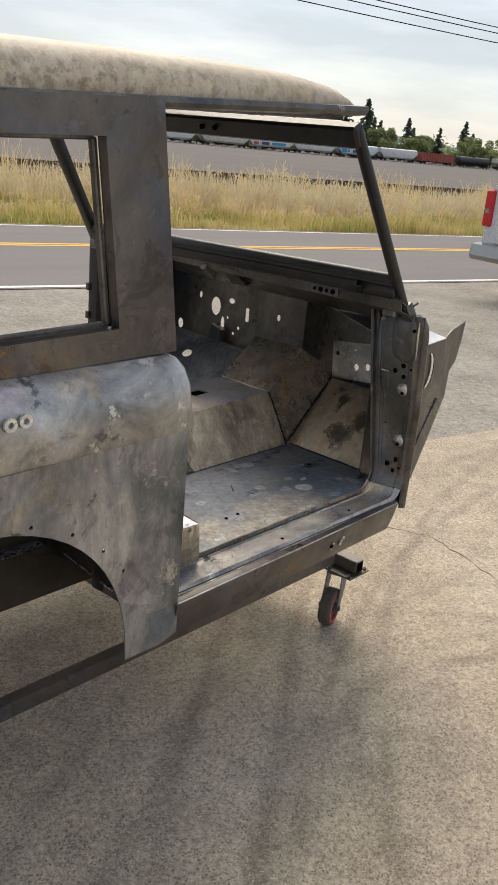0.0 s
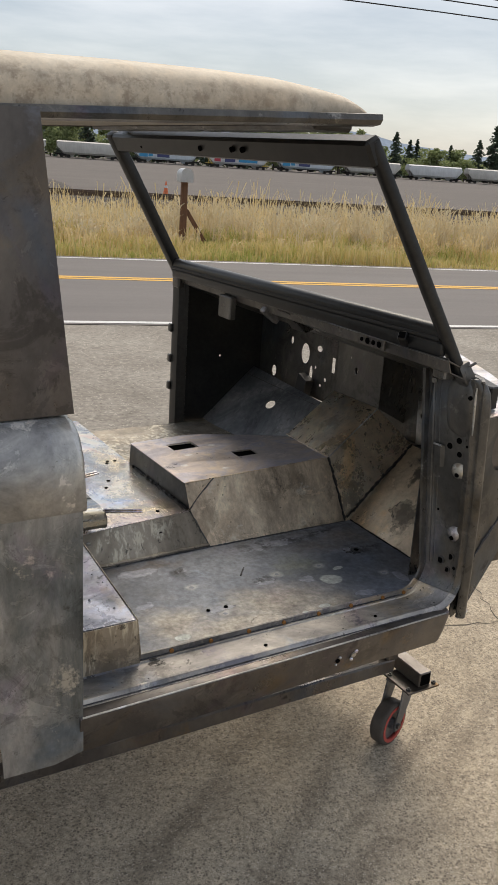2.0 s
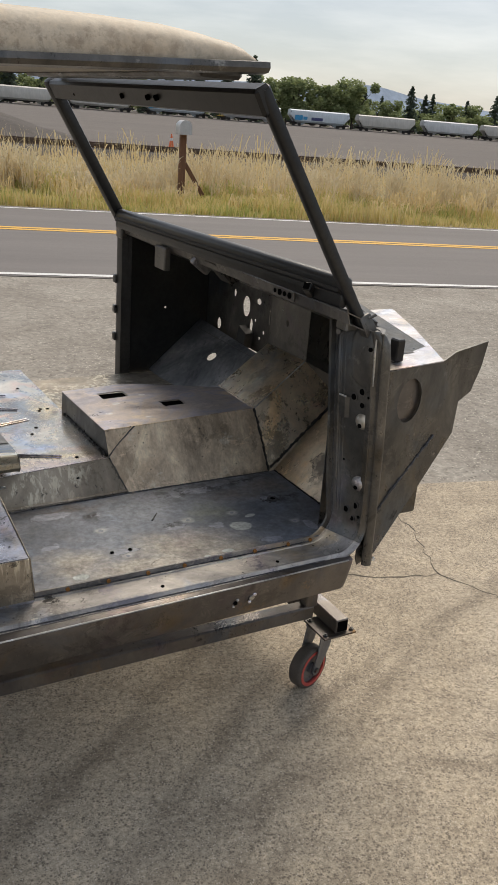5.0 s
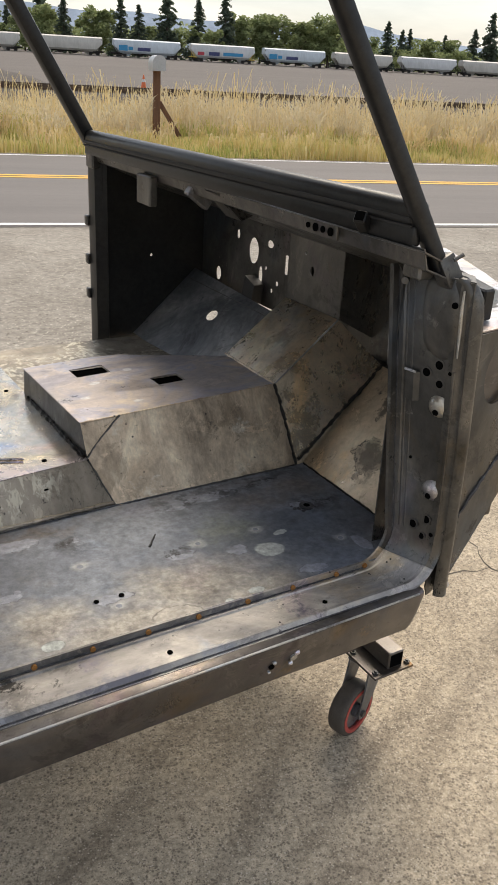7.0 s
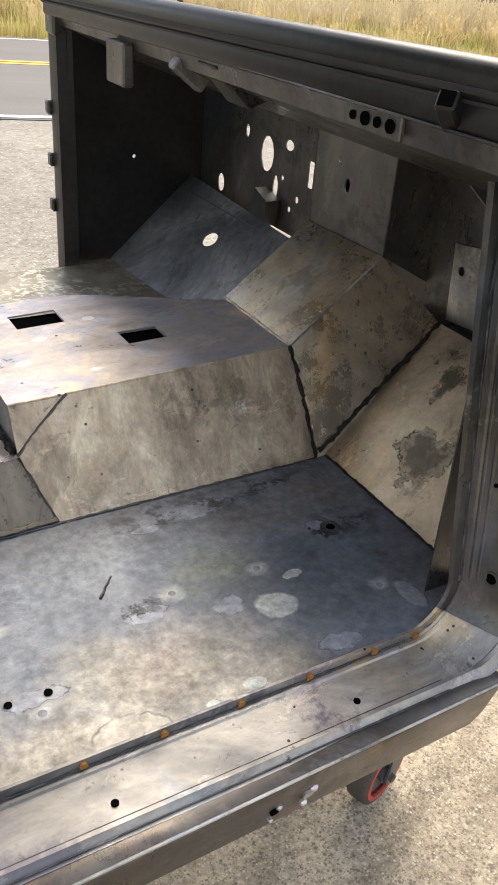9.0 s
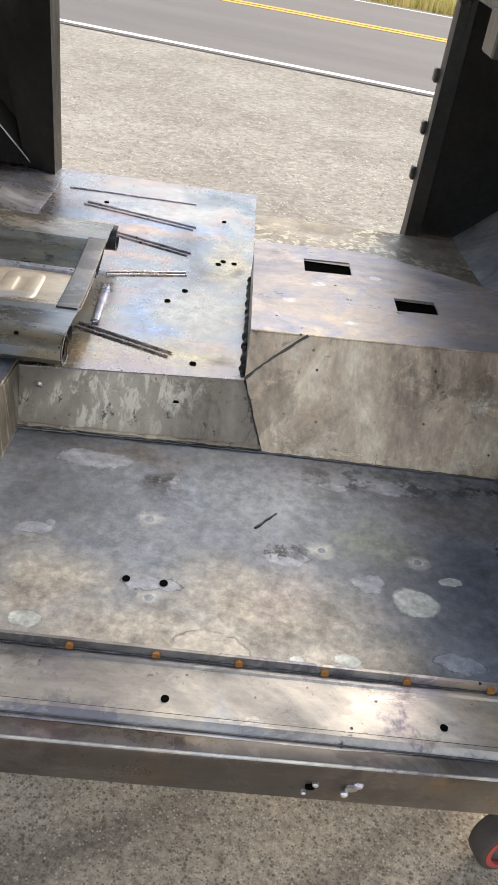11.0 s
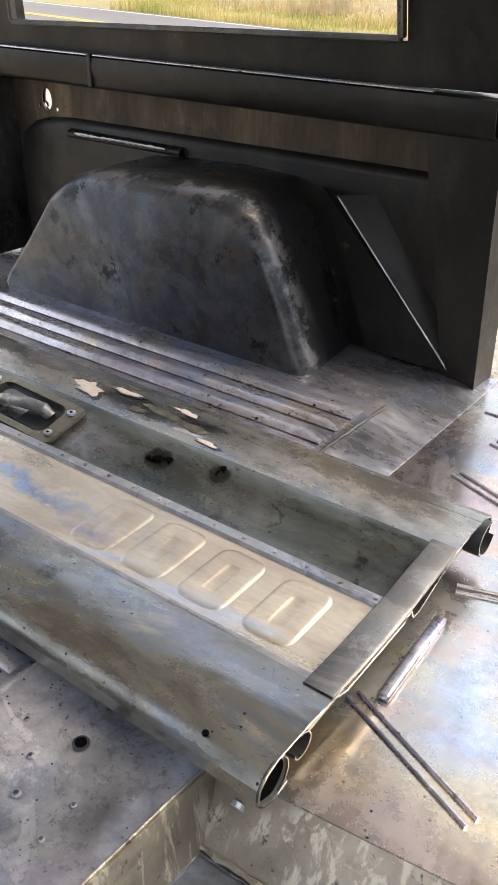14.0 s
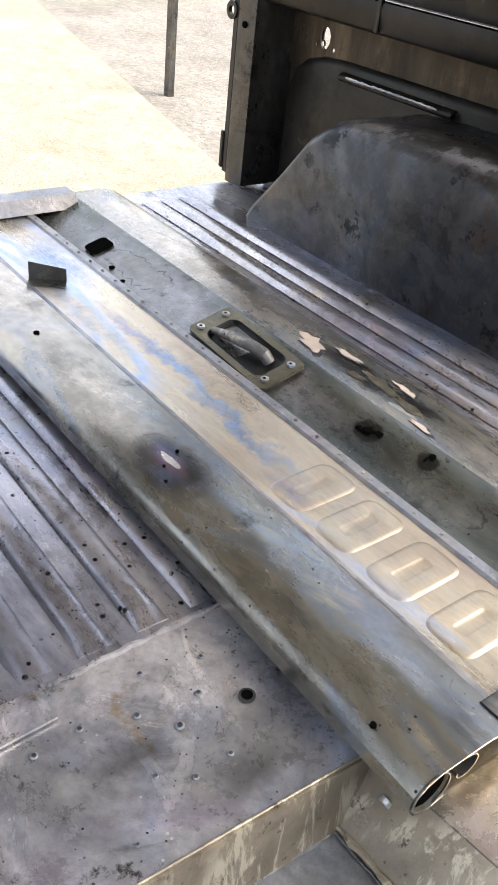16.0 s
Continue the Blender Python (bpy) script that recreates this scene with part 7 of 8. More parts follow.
DRY = blade_material("dry_straw_grass", [(0.1, (0.637, 0.476, 0.240)), (0.5, (0.730, 0.582, 0.330)), (0.9, (0.786, 0.670, 0.447))])
GREEN = blade_material("yellow_green_grass", [(0.1, (0.252, 0.298, 0.073)), (0.35, (0.454, 0.438, 0.146)), (0.55, (0.641, 0.512, 0.227)), (0.9, (0.707, 0.595, 0.321))])
HEADS = blade_material("pale_seed_heads", [(0.1, (0.580, 0.455, 0.268)), (0.5, (0.657, 0.552, 0.363)), (0.9, (0.704, 0.618, 0.449))])
grass("grass_verge", -24, 44, 13.85, 17.6, 100000, 0.12, 0.36, 3, GREEN, "yellow-green roadside grass, half dry", 0.1)


def tufts(name, u0, u1, v0, v1, n, h0, h1, seed, material, label):
    """Tall grass in separate uneven tufts: stems fan out of one root and carry drooping seed heads."""
    rng = np.random.default_rng(seed)
    cu, cv = rng.uniform(u0, u1, n), rng.uniform(v0, v1, n)
    keep = np.array([noise.noise((a * 0.33, b * 0.5, seed)) for a, b in zip(cu, cv)]) > rng.uniform(-0.55, 0.35, n)
    cu, cv = cu[keep], cv[keep]
    ch = rng.uniform(h0, h1, len(cu)) * (0.80 + 0.55 * np.array([noise.noise((a * 0.25, 7.0, seed)) for a in cu]))
    reps = rng.integers(9, 24, len(cu))
    i = np.repeat(np.arange(len(cu)), reps)
    m_ = len(i)
    h = ch[i] * rng.uniform(0.55, 1.1, m_)
    la = rng.uniform(0, 2 * np.pi, m_)
    lean = h * rng.uniform(0.05, 0.38, m_)
    dirv = np.stack([np.cos(la), np.sin(la), np.zeros(m_)], 1)
    base = np.stack([cu[i] + rng.normal(0, 0.07, m_), cv[i] + rng.normal(0, 0.07, m_), np.full(m_, -0.03)], 1)
    pts = [base + dirv * (lean * t_ ** 2)[:, None] + np.stack([np.zeros(m_), np.zeros(m_), h * z_], 1) for t_, z_ in ((0, 0), (0.5, 0.5), (0.8, 0.80), (0.92, 0.93), (1.15, 1.0))]
    ang = rng.uniform(0, np.pi, m_)
    side = np.stack([np.cos(ang), np.sin(ang), np.zeros(m_)], 1)
    w = [0.009, 0.007, 0.005, np.where(rng.uniform(0, 1, m_) < 0.6, 0.020, 0.005)[:, None], 0.003]
    verts = np.stack([q for p, ww in zip(pts, w) for q in (p - side * ww, p + side * ww)], 1).reshape(-1, 3)
    k = np.arange(m_)[:, None] * 10
    quads = np.concatenate([k + np.array([[2 * j, 2 * j + 1, 2 * j + 3, 2 * j + 2]]) for j in range(4)]).reshape(-1, 4)
    me = bpy.data.meshes.new(name)
    me.from_pydata(verts.tolist(), [], quads.tolist())
    me.materials.append(material)
    ob = new(name, me)
    ob.matrix_basis = ROAD
    return tagged(ob, label, "grass", kind="stuff")


tufts("tall_dry_grass", -24, 44, 16.2, 20.6, 2600, 0.55, 1.28, 5, HEADS, "tall dry straw grass tufts with pale seed heads")
tufts("dry_grass", -24, 44, 15.0, 18.0, 1500, 0.28, 0.60, 9, DRY, "knee-high dry straw grass in tufts")

# nearer railway track on its low bank
BALLAST = surface("dark_ballast", [(0.3, (0.05, 0.043, 0.038)), (0.7, (0.11, 0.095, 0.08))], 1.2, (1, 1, 1), (0.9, 1.0), 0.0, 0.8, 8, 0.05, 6, 0.4)
RAIL = surface("rusty_rail", [(0.3, (0.09, 0.06, 0.045)), (0.7, (0.16, 0.11, 0.08))], 4.0, rough=(0.5, 0.7), metallic=0.5)
rows = []
for v, z in ((29.2, -0.05), (30.2, 0.22), (30.6, 0.26), (33.2, 0.26), (34.2, -0.05)):
    rows.append([(u, v + 0.12 * noise.noise((u * 0.5, v, 3)), z + (0.05 * noise.noise((u * 0.9, v * 2, 7)) if z > 0 else 0)) for u in range(-120, 241, 1)])
bank = part("railway_bank", bm_loft(rows), BALLAST, None)
bank.matrix_basis = ROAD
tagged(bank, "low dark ballast bank of a railway track", "railway bank", kind="structure")
for v in (31.1, 32.55):
    r = part("rail", bm_loft([[(u, v - 0.07, 0.27), (u, v - 0.02, 0.30), (u, v - 0.035, 0.44), (u, v + 0.035, 0.44), (u, v + 0.02, 0.30), (u, v + 0.07, 0.27)] for u in (-120, 240)]), RAIL, None)
    r.matrix_basis = ROAD
    tagged(r, "long rusty steel railway rail", "rail", kind="structure")
grass("bank_grass", -24, 44, 19.0, 29.5, 16000, 0.35, 0.95, 11, DRY, "sparse dry grass below the railway bank", 0.4)

# mound and cone in the yard
MOUND = surface("dark_soil_heap", [(0.3, (0.07, 0.06, 0.053)), (0.7, (0.125, 0.108, 0.095))], 0.8, (1, 1, 1), (0.9, 1.0), 0.0, 0.8, 5, 0.06, 5, 0.3)
rows = []
for i in range(13):
    rr = 6.5 * i / 12
    rows.append([(rr * math.cos(a) * 1.3, rr * math.sin(a), max(0, 2.1 * (1 - rr / 6.5)) ** 1.0 + 0.25 * noise.noise((rr * math.cos(a) * 0.6, rr * math.sin(a) * 0.6, 2)) * (i < 12) - 0.07)
                 for a in [2 * math.pi * k / 28 for k in range(28)]])
heap = part("soil_heap", bm_loft(rows, None, 0, True), MOUND, None)
heap.matrix_basis = Matrix.Translation(rp_(-4.8, 46.5)) @ Matrix.Rotation(radians(-14.5), 4, "Z")
tagged(heap, "dark brown heap of soil in the rail yard", "soil heap")
cone = thing("traffic_cone", "small orange traffic cone standing in the rail yard", "traffic cone", Matrix.Translation((18.4, 39.2, -0.06)))
ORANGE = plain("orange_plastic", (0.75, 0.16, 0.05), 0.5)
part("base", bm_box((-0.2, -0.2, 0), (0.2, 0.2, 0.04), 0.01), ORANGE, cone)
part("body", bm_tube([(0, 0, 0.04), (0, 0, 0.72)], [0.15, 0.03], 14), ORANGE, cone)
part("collar", bm_tube([(0, 0, 0.40), (0, 0, 0.52)], [0.094, 0.073], 14), LINE_WHITE, cone, "white band")

# ---------------------------------------------------------------- freight train
HOPPER = surface("pale_grey_hopper_paint", [(0.3, (0.50, 0.51, 0.51)), (0.7, (0.64, 0.65, 0.65))], 0.12, (1, 1, 0.3), (0.5, 0.7), 0.0, 0.0, fine=1.5, fine_amount=0.18)
HOPPER_B = surface("pale_blue_hopper_paint", [(0.3, (0.47, 0.53, 0.57)), (0.7, (0.60, 0.66, 0.70))], 0.12, (1, 1, 0.3), (0.5, 0.7), 0.0, 0.0, fine=1.5, fine_amount=0.18)
HOPPER_C = surface("dusty_cream_hopper_paint", [(0.3, (0.44, 0.42, 0.38)), (0.7, (0.58, 0.56, 0.51))], 0.12, (1, 1, 0.3), (0.5, 0.7), 0.0, 0.0, fine=1.5, fine_amount=0.2)
REDCAR = surface("rust_red_wagon_paint", [(0.3, (0.26, 0.06, 0.045)), (0.7, (0.36, 0.09, 0.07))], 0.3, (1, 1, 0.4), (0.6, 0.8), 0.0, 0.0, fine=2.0, fine_amount=0.25)
TANK = plain("black_tank_paint", (0.02, 0.02, 0.02), 0.45)
UNDER = plain("dark_running_gear", (0.035, 0.03, 0.027), 0.8)
YELLOW = plain("yellow_end_paint", (0.60, 0.42, 0.08), 0.6)
GRAF = [plain("blue_spray_paint", (0.03, 0.27, 0.50), 0.6), plain("red_spray_paint", (0.50, 0.06, 0.08), 0.6), plain("navy_spray_paint", (0.05, 0.06, 0.16), 0.6)]


def running_gear(parent, half):
    for s in (-1, 1):
        b = bmesh.new()
        bm_box((s * (half - 2.2) - 1.3, -1.0, 0.55), (s * (half - 2.2) + 1.3, 1.0, 0.95), 0.05, b)
        part("bogie", b, UNDER, parent)
        for dx in (-0.9, 0.9):
            part("wheel", bm_disc((s * (half - 2.2) + dx, -0.75, 0.46), (0, 1, 0), 0.46, 0.14, 18), UNDER, parent)
    part("coupler_beam", bm_box((-half - 0.5, -0.12, 0.85), (half + 0.5, 0.12, 1.15), 0.02), UNDER, parent)


def hopper(paint, label, graffiti=(), yellow=False):
    h = 8.9
    car = thing("hopper_wagon", label, "railway wagon", group="wagons of the freight train")
    sec = [(-1.05, 1.1), (-1.52, 1.55), (-1.60, 2.4), (-1.58, 3.4), (-1.30, 4.15), (-0.6, 4.45), (0.6, 4.45), (1.30, 4.15), (1.58, 3.4), (1.60, 2.4), (1.52, 1.55), (1.05, 1.1)]
    body = part("body", bm_loft([[(x, y, max(z, lo)) for y, z in sec] for x, lo in ((-h + 1.6, 1.1), (-h + 1.4, 1.3), (-h + 0.2, 2.9), (-h + 0.2, 2.9))][:1]
                                + [[(x, y, z) for y, z in sec] for x in (-h + 1.6, -3, 0, 3, h - 1.6)], None, 0, True, True), paint, car)
    for s in (-1, 1):
        part("end_slope", bm_loft([[(s * (h - 1.6), y, z) for y, z in sec], [(s * (h - 0.1), y, max(z, 2.9)) for y, z in sec]], None, 0, True, True), paint, car)
        part("end_platform", bm_box((min(s * h, s * (h - 1.7)), -1.4, 1.05), (max(s * h, s * (h - 1.7)), 1.4, 1.25), 0.02), YELLOW if yellow else UNDER, car)
        part("ladder", bm_box((s * (h - 0.25) - 0.04, -1.5, 1.2), (s * (h - 0.25) + 0.04, -1.4, 4.0), 0.01), YELLOW if yellow else UNDER, car)
        part("corner_post", bm_beam((s * (h - 1.2), -1.4, 1.25), (s * (h - 0.3), -1.4, 2.95), 0.12, 0.12), YELLOW if yellow else UNDER, car)
    part("roof_walk", bm_box((-h + 0.5, -0.5, 4.47), (h - 0.5, 0.5, 4.55), 0.01), UNDER, car)
    for x in (-5.2, -1.75, 1.75, 5.2):
        part("outlet", bm_loft([[(x - 1.3, -0.7, 1.1), (x + 1.3, -0.7, 1.1), (x + 1.3, 0.7, 1.1), (x - 1.3, 0.7, 1.1)], [(x - 0.4, -0.4, 0.45), (x + 0.4, -0.4, 0.45), (x + 0.4, 0.4, 0.45), (x - 0.4, 0.4, 0.45)]],
                               None, 0, True, True), paint if abs(x) > 3 else UNDER, car)
    for x0, x1, z0, z1, k in graffiti:
        part("spray_patch", bm_loft([[(x, -1.612 if z < 2.4 else -1.618 + 0.02 * (z - 2.4), z) for x in (x0, x1)] for z in (z0, (z0 + z1) / 2, z1)], None, 0.01), GRAF[k], body)
    running_gear(car, h)
    return car


def wagon_at(ob, u):
    ob.matrix_basis = Matrix.Translation(rp_(u, 240.0, -0.06)) @ Matrix.Rotation(radians(-14.5), 4, "Z")


h1 = hopper(HOPPER, "long pale grey covered hopper wagon in a freight train")
h2 = hopper(HOPPER_B, "pale blue-grey covered hopper wagon with spray paint along its side", ((-7.5, -5.2, 1.7, 3.0, 0), (-5.0, -3.8, 1.9, 2.7, 0), (-2.6, 0.8, 1.8, 2.6, 2)))
h3 = hopper(HOPPER_C, "dusty cream covered hopper wagon in a freight train")
h4 = hopper(HOPPER, "pale grey covered hopper wagon with blue and red spray paint", ((-4, -1.0, 1.7, 2.6, 2), (0, 5.5, 1.8, 2.6, 0), (-7, -5.2, 1.7, 2.5, 1)), True)
seams = [-49, -28.5, -8, 12.5, 33, 53.5, 74, 94.5, 115, 135.5, 154.5, 171, 190, 209, 228.4, 248, 268.8, 290, 310, 330]
used = set()
for i, (a, b) in enumerate(zip(seams, seams[1:])):
    c = (a + b) / 2
    kind = {4: h2, 5: h4, 3: h3, 6: h2, 7: h3, 8: h1, 9: h3, 10: h4, 11: h1, 12: h2, 13: h1}.get(i, h1 if i % 2 else h3)
    if abs(c - 238.2) < 1:
        car = thing("gondola_wagon", "rust-red ribbed high-sided railway wagon", "railway wagon", group="wagons of the freight train")
        bb = part("body", bm_box((-8.6, -1.5, 1.1), (8.6, 1.5, 4.1), 0.05), REDCAR, car)
        for k in range(13):
            part("rib", bm_box((-8.4 + k * 1.4 - 0.06, -1.60, 1.15), (-8.4 + k * 1.4 + 0.06, -1.49, 4.1), 0.01), REDCAR, bb)
        running_gear(car, 8.8)
        wagon_at(car, c)
    elif c > 248 and c < 262:
        car = thing("tank_wagon", "black cylindrical railway tank wagon", "railway wagon", group="wagons of the freight train")
        part("tank", bm_tube([(-8.6, 0, 2.6), (-8.2, 0, 2.6), (0, 0, 2.6), (8.2, 0, 2.6), (8.6, 0, 2.6)], [1.0, 1.5, 1.5, 1.5, 1.0], 24), TANK, car)
        part("dome", bm_disc((0, 0, 4.15), (0, 0, 1), 0.6, 0.5, 16), TANK, car)
        running_gear(car, 8.8)
        wagon_at(car, c)
    elif kind not in used:
        used.add(kind)
        wagon_at(kind, c)
    else:
        copy_thing(kind, Matrix.Translation(rp_(c, 240.0, -0.06)) @ Matrix.Rotation(radians(-14.5), 4, "Z"))
bed2 = part("main_track", bm_loft([[(u, 236.5, -0.05), (u, 238, 0.12), (u, 242, 0.12), (u, 243.5, -0.05)] for u in (-400, 600)]), BALLAST, None)
bed2.matrix_basis = ROAD
tagged(bed2, "dark ballast bed under the freight train", "railway bank", kind="structure")


# ---------------------------------------------------------------- trees
def leaf_material(name, a, b):
    m, nt, bsdf = shader(name)
    g = nt.nodes.new("ShaderNodeNewGeometry")
    col = ramp_node(nt, [(0.0, a), (1.0, b)], g.outputs["Random Per Island"])
    nt.links.new(col, bsdf.inputs["Base Color"])
    bsdf.inputs["Roughness"].default_value = 0.8
    thin(nt, bsdf, col, 0.45)
    return m


FIR = leaf_material("dark_fir_needles", (0.065, 0.092, 0.068), (0.15, 0.185, 0.125))
BROAD = leaf_material("green_broad_leaves", (0.16, 0.205, 0.085), (0.36, 0.40, 0.19))
BARK = plain("grey_brown_bark", (0.10, 0.08, 0.065), 0.9)


def cards(centres, sizes, rng, droop):
    n = len(centres)
    a = rng.uniform(0, 2 * np.pi, n)
    t = rng.uniform(-0.7, 0.7, n) - droop
    ax = np.stack([np.cos(a) * np.cos(t), np.sin(a) * np.cos(t), np.sin(t)], 1)
    up = rng.normal(size=(n, 3))
    bx = np.cross(ax, up)
    bx /= np.linalg.norm(bx, axis=1)[:, None] + 1e-9
    s = sizes[:, None]
    vs = np.stack([centres - ax * s, centres + bx * s * 0.5, centres + ax * s, centres - bx * s * 0.5], 1).reshape(-1, 3)
    return vs, (np.arange(n)[:, None] * 4 + np.array([[0, 1, 2, 3]]))


def tree(name, label, height, seed, conifer):
    rng = np.random.default_rng(seed)
    t = thing(name, label, "tree", group="trees behind the train")
    part("trunk", bm_tube([(0, 0, 0), (0.1, 0, height * 0.4), (0, 0.1, height * 0.93)], [height * 0.022, height * 0.016, 0.04], 8), BARK, t)
    n = 2400
    if conifer:
        nb, m_ = 120, 22
        zb = np.clip(np.linspace(0.07, 0.985, nb) + rng.normal(0, 0.012, nb), 0.05, 0.99)
        lb = height * 0.25 * (1 - zb) ** 0.72 * rng.uniform(0.50, 1.18, nb) + 0.15
        ab = rng.uniform(0, 2 * np.pi, nb)
        j = np.repeat(np.arange(nb), m_)
        f_ = rng.uniform(0.08, 1.0, nb * m_)
        r = lb[j] * f_
        c = np.stack([np.cos(ab[j]) * r, np.sin(ab[j]) * r, zb[j] * height - 0.30 * lb[j] * f_ ** 2], 1) + rng.normal(0, 0.16, (nb * m_, 3))
        vs, fs = cards(c, rng.uniform(0.35, 0.95, nb * m_) * (1.15 - 0.6 * zb[j]), rng, 0.3)
        mat = FIR
    else:
        k = 26
        n = 3600
        cc = np.stack([rng.normal(0, height * 0.21, k), rng.normal(0, height * 0.21, k), height * rng.uniform(0.22, 0.90, k)], 1)
        cr = rng.uniform(0.07, 0.17, k) * height
        i = rng.integers(0, k, n)
        d = rng.normal(size=(n, 3))
        d /= np.linalg.norm(d, axis=1)[:, None]
        c = cc[i] + d * (cr[i] * rng.uniform(0.6, 1.05, n))[:, None]
        vs, fs = cards(c, rng.uniform(0.30, 0.75, n), rng, 0.1)
        mat = BROAD
        for j in range(5):
            e = cc[j]
            part("limb", bm_tube([(0, 0, height * 0.25), tuple(e * 0.5 + np.array([0, 0, height * 0.15])), tuple(e)], [height * 0.012, height * 0.008, 0.03], 6), BARK, t)
    me = bpy.data.meshes.new("crown")
    me.from_pydata(vs.tolist(), [], fs.tolist())
    me.materials.append(mat)
    cr_ = new("crown", me)
    cr_.parent = t
    return t


firs = [tree("fir_tree", "tall dark green fir behind the freight train", 20, s, True) for s in (1, 2, 3, 4)]
broads = [tree("broadleaf_tree", "rounded green broadleaf tree behind the freight train", 13, s, False) for s in (11, 12, 13)]
placed = set()
rnd = random.Random(21)
FIRS_AT = [(-30, 275, 20), (-14, 268, 17), (0, 272, 20), (10, 300, 15), (19, 280, 21), (26, 283, 18), (42, 276, 19), (47, 274, 17), (56, 276, 24), (66, 278, 20), (74, 276, 23), (86, 300, 14), (98, 310, 15),
           (130, 320, 16), (139, 325, 15), (147, 316, 20), (154, 318, 17), (163, 330, 18), (172, 318, 16), (180, 310, 19), (188, 312, 26), (196, 322, 15), (205, 318, 20), (213, 322, 17),
           (222, 275, 24), (228, 270, 26), (236, 330, 18), (247, 300, 17), (258, 296, 19), (268, 312, 21), (278, 300, 22), (287, 306, 18), (296, 298, 19), (304, 290, 23), (320, 300, 18)]
for i, (u, v, h) in enumerate(FIRS_AT):
    src = firs[i % 4]
    m = Matrix.Translation(rp_(u, v, -0.1)) @ Matrix.Rotation(rnd.uniform(0, 6), 4, "Z") @ Matrix.Diagonal((1.15, 1.15, 1, 1)) @ Matrix.Scale(h * 0.84 / 20, 4)
    if src in placed:
        c = copy_thing(src, m)
        c.matrix_basis = m
    else:
        placed.add(src)
        src.matrix_basis = m
for i in range(62):
    u, v, h = -60 + i * 7.2 + rnd.uniform(-3, 3), rnd.uniform(262, 330), rnd.uniform(7.0, 13.5)
    if 78 < u < 112:
        h *= 1.25
        v = 280
    if 125 < u < 150:
        h *= 0.8
    src = broads[i % 3]
    m = Matrix.Translation(rp_(u, v, -0.1)) @ Matrix.Rotation(rnd.uniform(0, 6), 4, "Z") @ Matrix.Scale(h / 13, 4)
    if src in placed:
        c = copy_thing(src, m)
        c.matrix_basis = m
    else:
        placed.add(src)
        src.matrix_basis = m

# low continuous woods behind the single trees
rng_w = np.random.default_rng(77)
uw = rng_w.uniform(-110, 480, 34000)
hw = np.array([8.2 + 4.0 * noise.noise((a * 0.06, 2.0, 0)) + 2.6 * noise.noise((a * 0.23, 9.0, 0)) + 6.5 * max(0.0, noise.noise((a * 0.50, 4.0, 0)) - 0.05) for a in uw])
cw = np.stack([uw, rng_w.uniform(322, 345, 34000), hw * rng_w.uniform(0.0, 1.0, 34000) ** 0.7], 1)
vw, fw_ = cards(cw, rng_w.uniform(0.4, 1.1, 34000), rng_w, 0.1)
me = bpy.data.meshes.new("far_woods")
me.from_pydata(vw.tolist(), [], fw_.tolist())
me.materials.append(BROAD)
woods = new("far_woods", me)
woods.matrix_basis = ROAD
tagged(woods, "low continuous green woods behind the freight train", "woods", kind="stuff")

# the blue haze of the distance is put into the hills' colour
HILL = surface("distant_blue_hills", [(0.3, (0.30, 0.37, 0.46)), (0.7, (0.36, 0.43, 0.52))], 0.002, rough=(0.95, 1.0), bump=0)
rows = [[], []]
for i in range(121):
    u = -2200 + i * 50
    hgt = 70 + 55 * noise.noise((u * 0.0011, 1.3, 0)) + 22 * noise.noise((u * 0.004, 5.1, 0)) + 60 * math.exp(-((u - 1150) / 420) ** 2)
    rows[0].append((u, 2600, -1))
    rows[1].append((u, 2750, max(12, hgt)))
hills = part("backdrop", bm_loft(rows), HILL, None)
hills.matrix_basis = ROAD
tagged(hills, "low distant hills on the horizon, coloured with blue haze", "hills", kind="structure")

# overhead cables on poles beyond the road
CABLE = plain("black_cable", (0.02, 0.02, 0.022), 0.6)
POLE = surface("weathered_pole_wood", [(0.3, (0.10, 0.085, 0.07)), (0.7, (0.17, 0.15, 0.125))], 3.0, (6, 6, 0.4), (0.8, 0.95))
for h, v in ((7.35, 28.0), (7.75, 28.0), (8.05, 28.3)):
    c = part("cable", bm_tube([(u, v, h + 0.00035 * (abs(u - 12) % 45 - 22) ** 2 - 0.1) for u in range(-80, 151, 5)], 0.022, 6), CABLE, None)
    c.matrix_basis = ROAD
    tagged(c, "black overhead cable strung along the road", "cable", group="overhead cables")
for u in (-78, 148):
    p = thing("utility_pole", "weathered wooden utility pole carrying cables", "utility pole", Matrix.Translation(rp_(u, 28.1)) @ Matrix.Rotation(radians(-14.5), 4, "Z"), "utility poles")
    part("pole", bm_tube([(0, 0, -0.1), (0, 0, 9.0)], [0.16, 0.11], 12), POLE, p)
    part("crossarm", bm_box((-0.06, -0.9, 7.9), (0.06, 0.9, 8.03), 0.01), POLE, p)

# ---------------------------------------------------------------- parked pickup
PAINT = plain("silver_white_car_paint", (0.62, 0.63, 0.64), 0.28, 0.1, 0.03)
CHROME = plain("chrome", (0.34, 0.34, 0.35), 0.22, 1.0, 0.05)
LAMP = plain("red_lamp_plastic", (0.55, 0.02, 0.03), 0.2)
GLASS = plain("dark_window_glass", (0.02, 0.025, 0.03), 0.08)
truck = thing("pickup_truck", "silver-white pickup truck parked on the gravel beside the road", "pickup truck", Matrix.Translation(rp_(8.75, 5.13)) @ Matrix.Rotation(radians(-14.5), 4, "Z") @ Matrix.Diagonal((1, 1, 1.08, 1)))
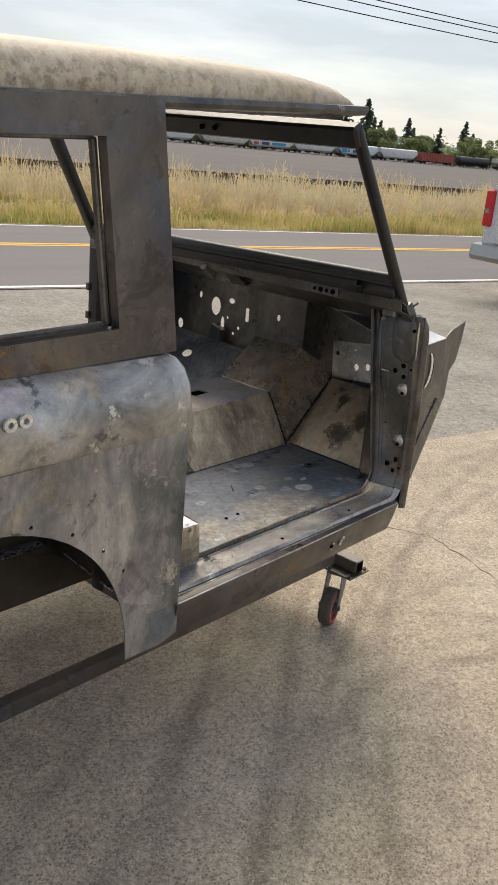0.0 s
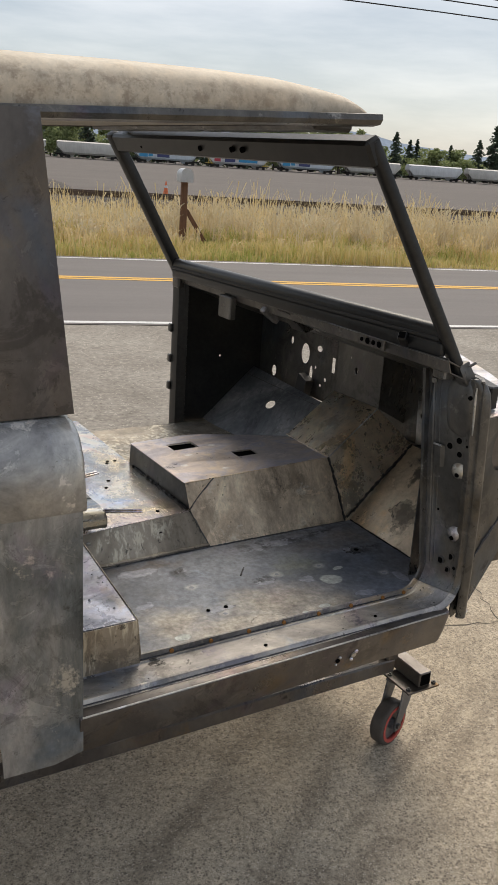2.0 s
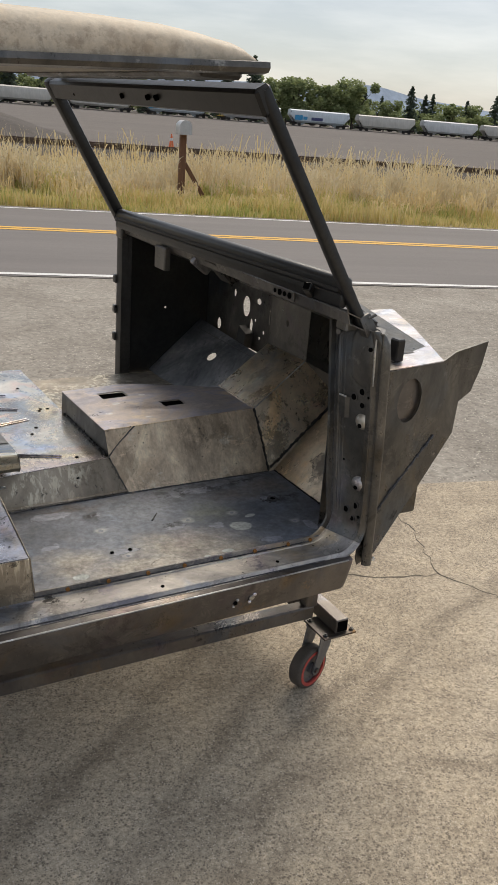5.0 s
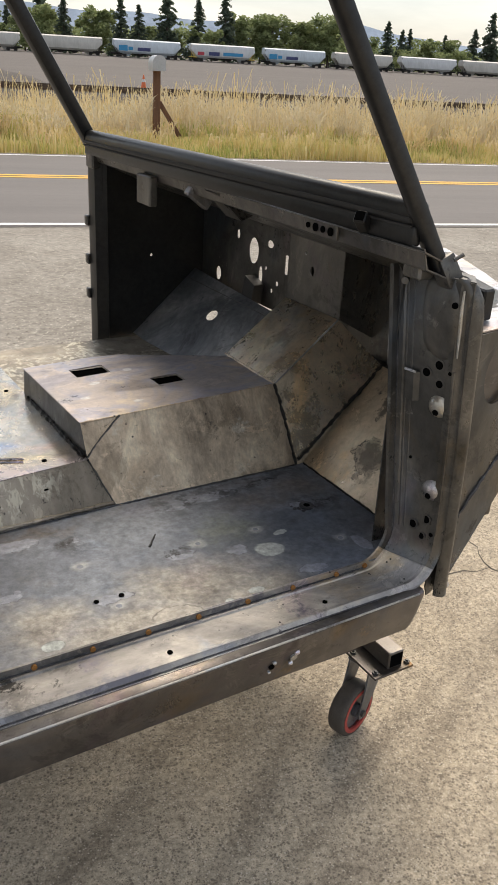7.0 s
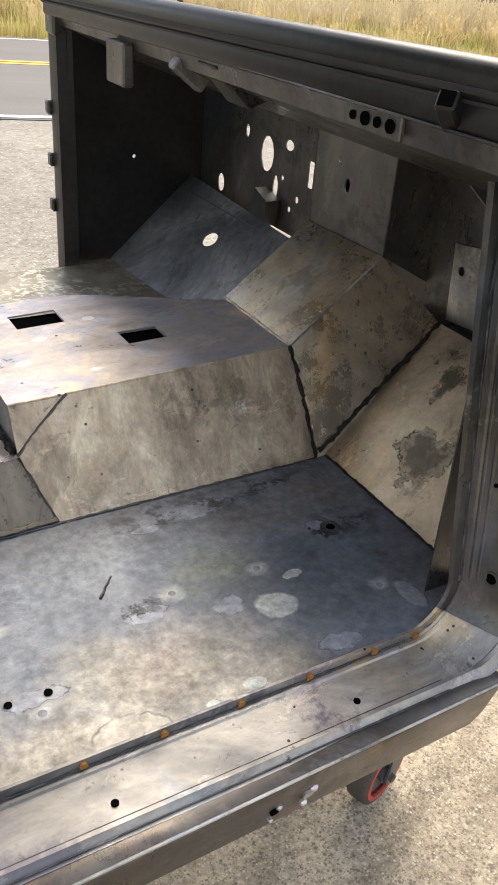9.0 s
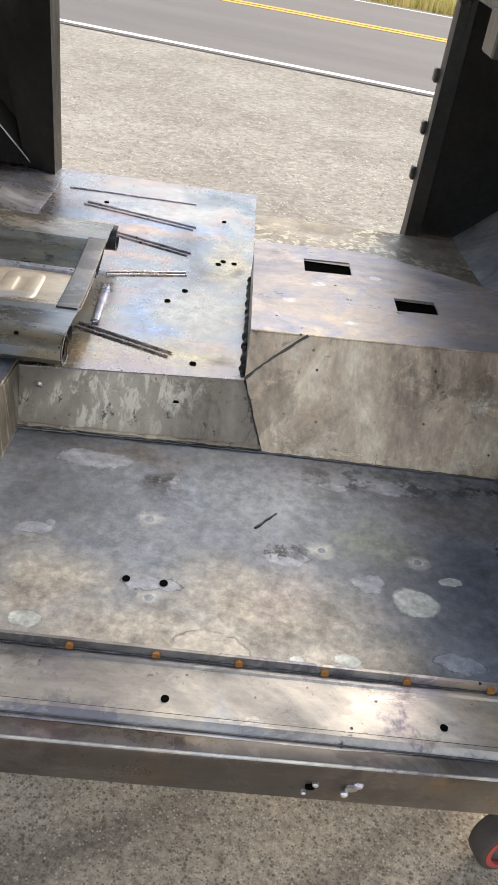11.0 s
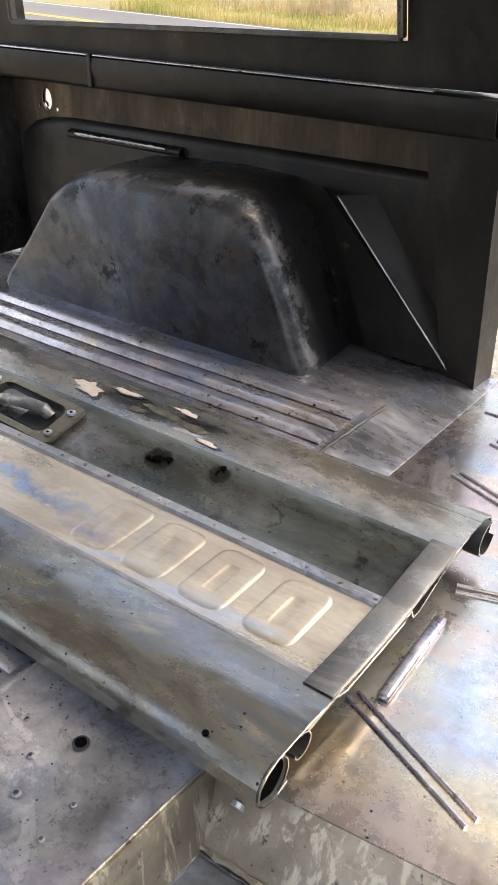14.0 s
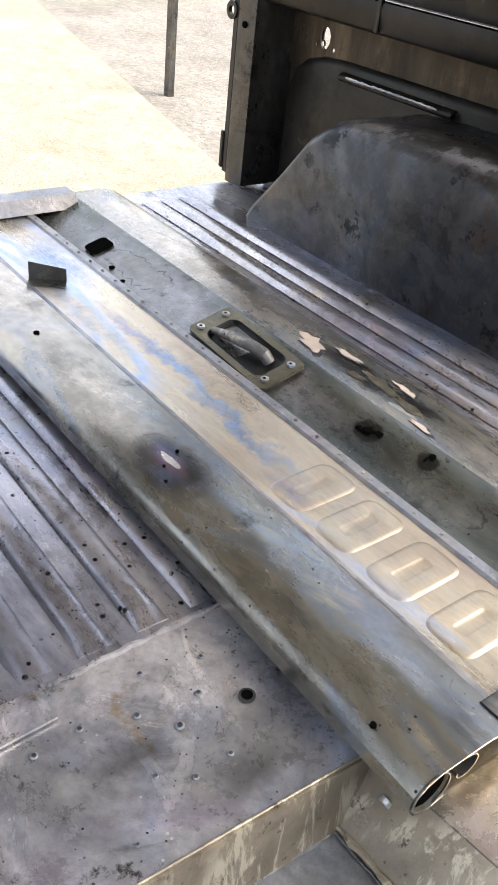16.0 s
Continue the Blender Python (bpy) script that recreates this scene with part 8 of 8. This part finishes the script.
sec = [(-0.96, 0.55), (-1.0, 0.85), (-0.99, 1.15), (-0.94, 1.46), (0.94, 1.46), (0.99, 1.15), (1.0, 0.85), (0.96, 0.55)]
body = part("body", bm_loft([[(x, y * k, z) for y, z in sec] for x, k in ((0.02, 0.98), (0.10, 1.0), (2.0, 1.0), (5.0, 1.0), (5.55, 0.95))], None, 0, True, True), PAINT, truck)
part("bed_inside", bm_box((0.10, -0.8, 1.45), (1.75, 0.8, 1.465), 0.0), BLACK, body)
part("tailgate", bm_box((-0.01, -0.76, 0.72), (0.04, 0.76, 1.44), 0.015), PAINT, truck)
cab = part("cab", bm_loft([[(x, y, z) for y, z in ((-0.92, 1.36), (-0.74, top_), (0.74, top_), (0.92, 1.36))] for x, top_ in ((1.8, 1.40), (1.95, 1.86), (3.1, 1.90), (3.95, 1.40))], None, 0, False, True), PAINT, truck)
part("rear_window", bm_quads([[(1.79, -0.66, 1.45), (1.79, 0.66, 1.45), (1.90, 0.62, 1.80), (1.90, -0.62, 1.80)]], None, 0.01), GLASS, cab)
for s in (-1, 1):
    lamp = part("tail_lamp", bm_box((-0.03, s * 0.925 - 0.075, 0.93), (0.08, s * 0.925 + 0.075, 1.40), 0.02), LAMP, truck, "red tail lamp")
    part("lens", bm_box((-0.035, s * 0.925 - 0.04, 1.10), (-0.025, s * 0.925 + 0.04, 1.16), 0.0), CHROME, lamp)
    part("mirror", bm_box((3.3, s * 1.08 - 0.12, 1.30), (3.42, s * 1.08 + 0.12, 1.52), 0.03), PAINT, truck)
part("bumper", bm_loft([[(-0.16, y, 0.50), (-0.20, y, 0.56), (-0.18, y, 0.70), (-0.02, y, 0.72)] for y in (-0.98, -0.5, 0.5, 0.98)], None, 0.01), CHROME, truck, "chrome step bumper")
part("bumper_step", bm_box((-0.19, -0.45, 0.68), (-0.02, 0.45, 0.725), 0.01), BLACK, truck)
part("hitch", bm_box((-0.25, -0.05, 0.42), (0.1, 0.05, 0.50), 0.005), BLACK, truck)
for x in (1.05, 4.55):
    for s in (-1, 1):
        w = part("wheel", bm_ring((x, s * 0.86, 0.38), (0, 1, 0), 0.38, 0.24, 0.26, 28), RUBBER, truck)
        part("rim", bm_disc((x, s * 0.88, 0.38), (0, 1, 0), 0.24, 0.18, 24), CHROME, w)
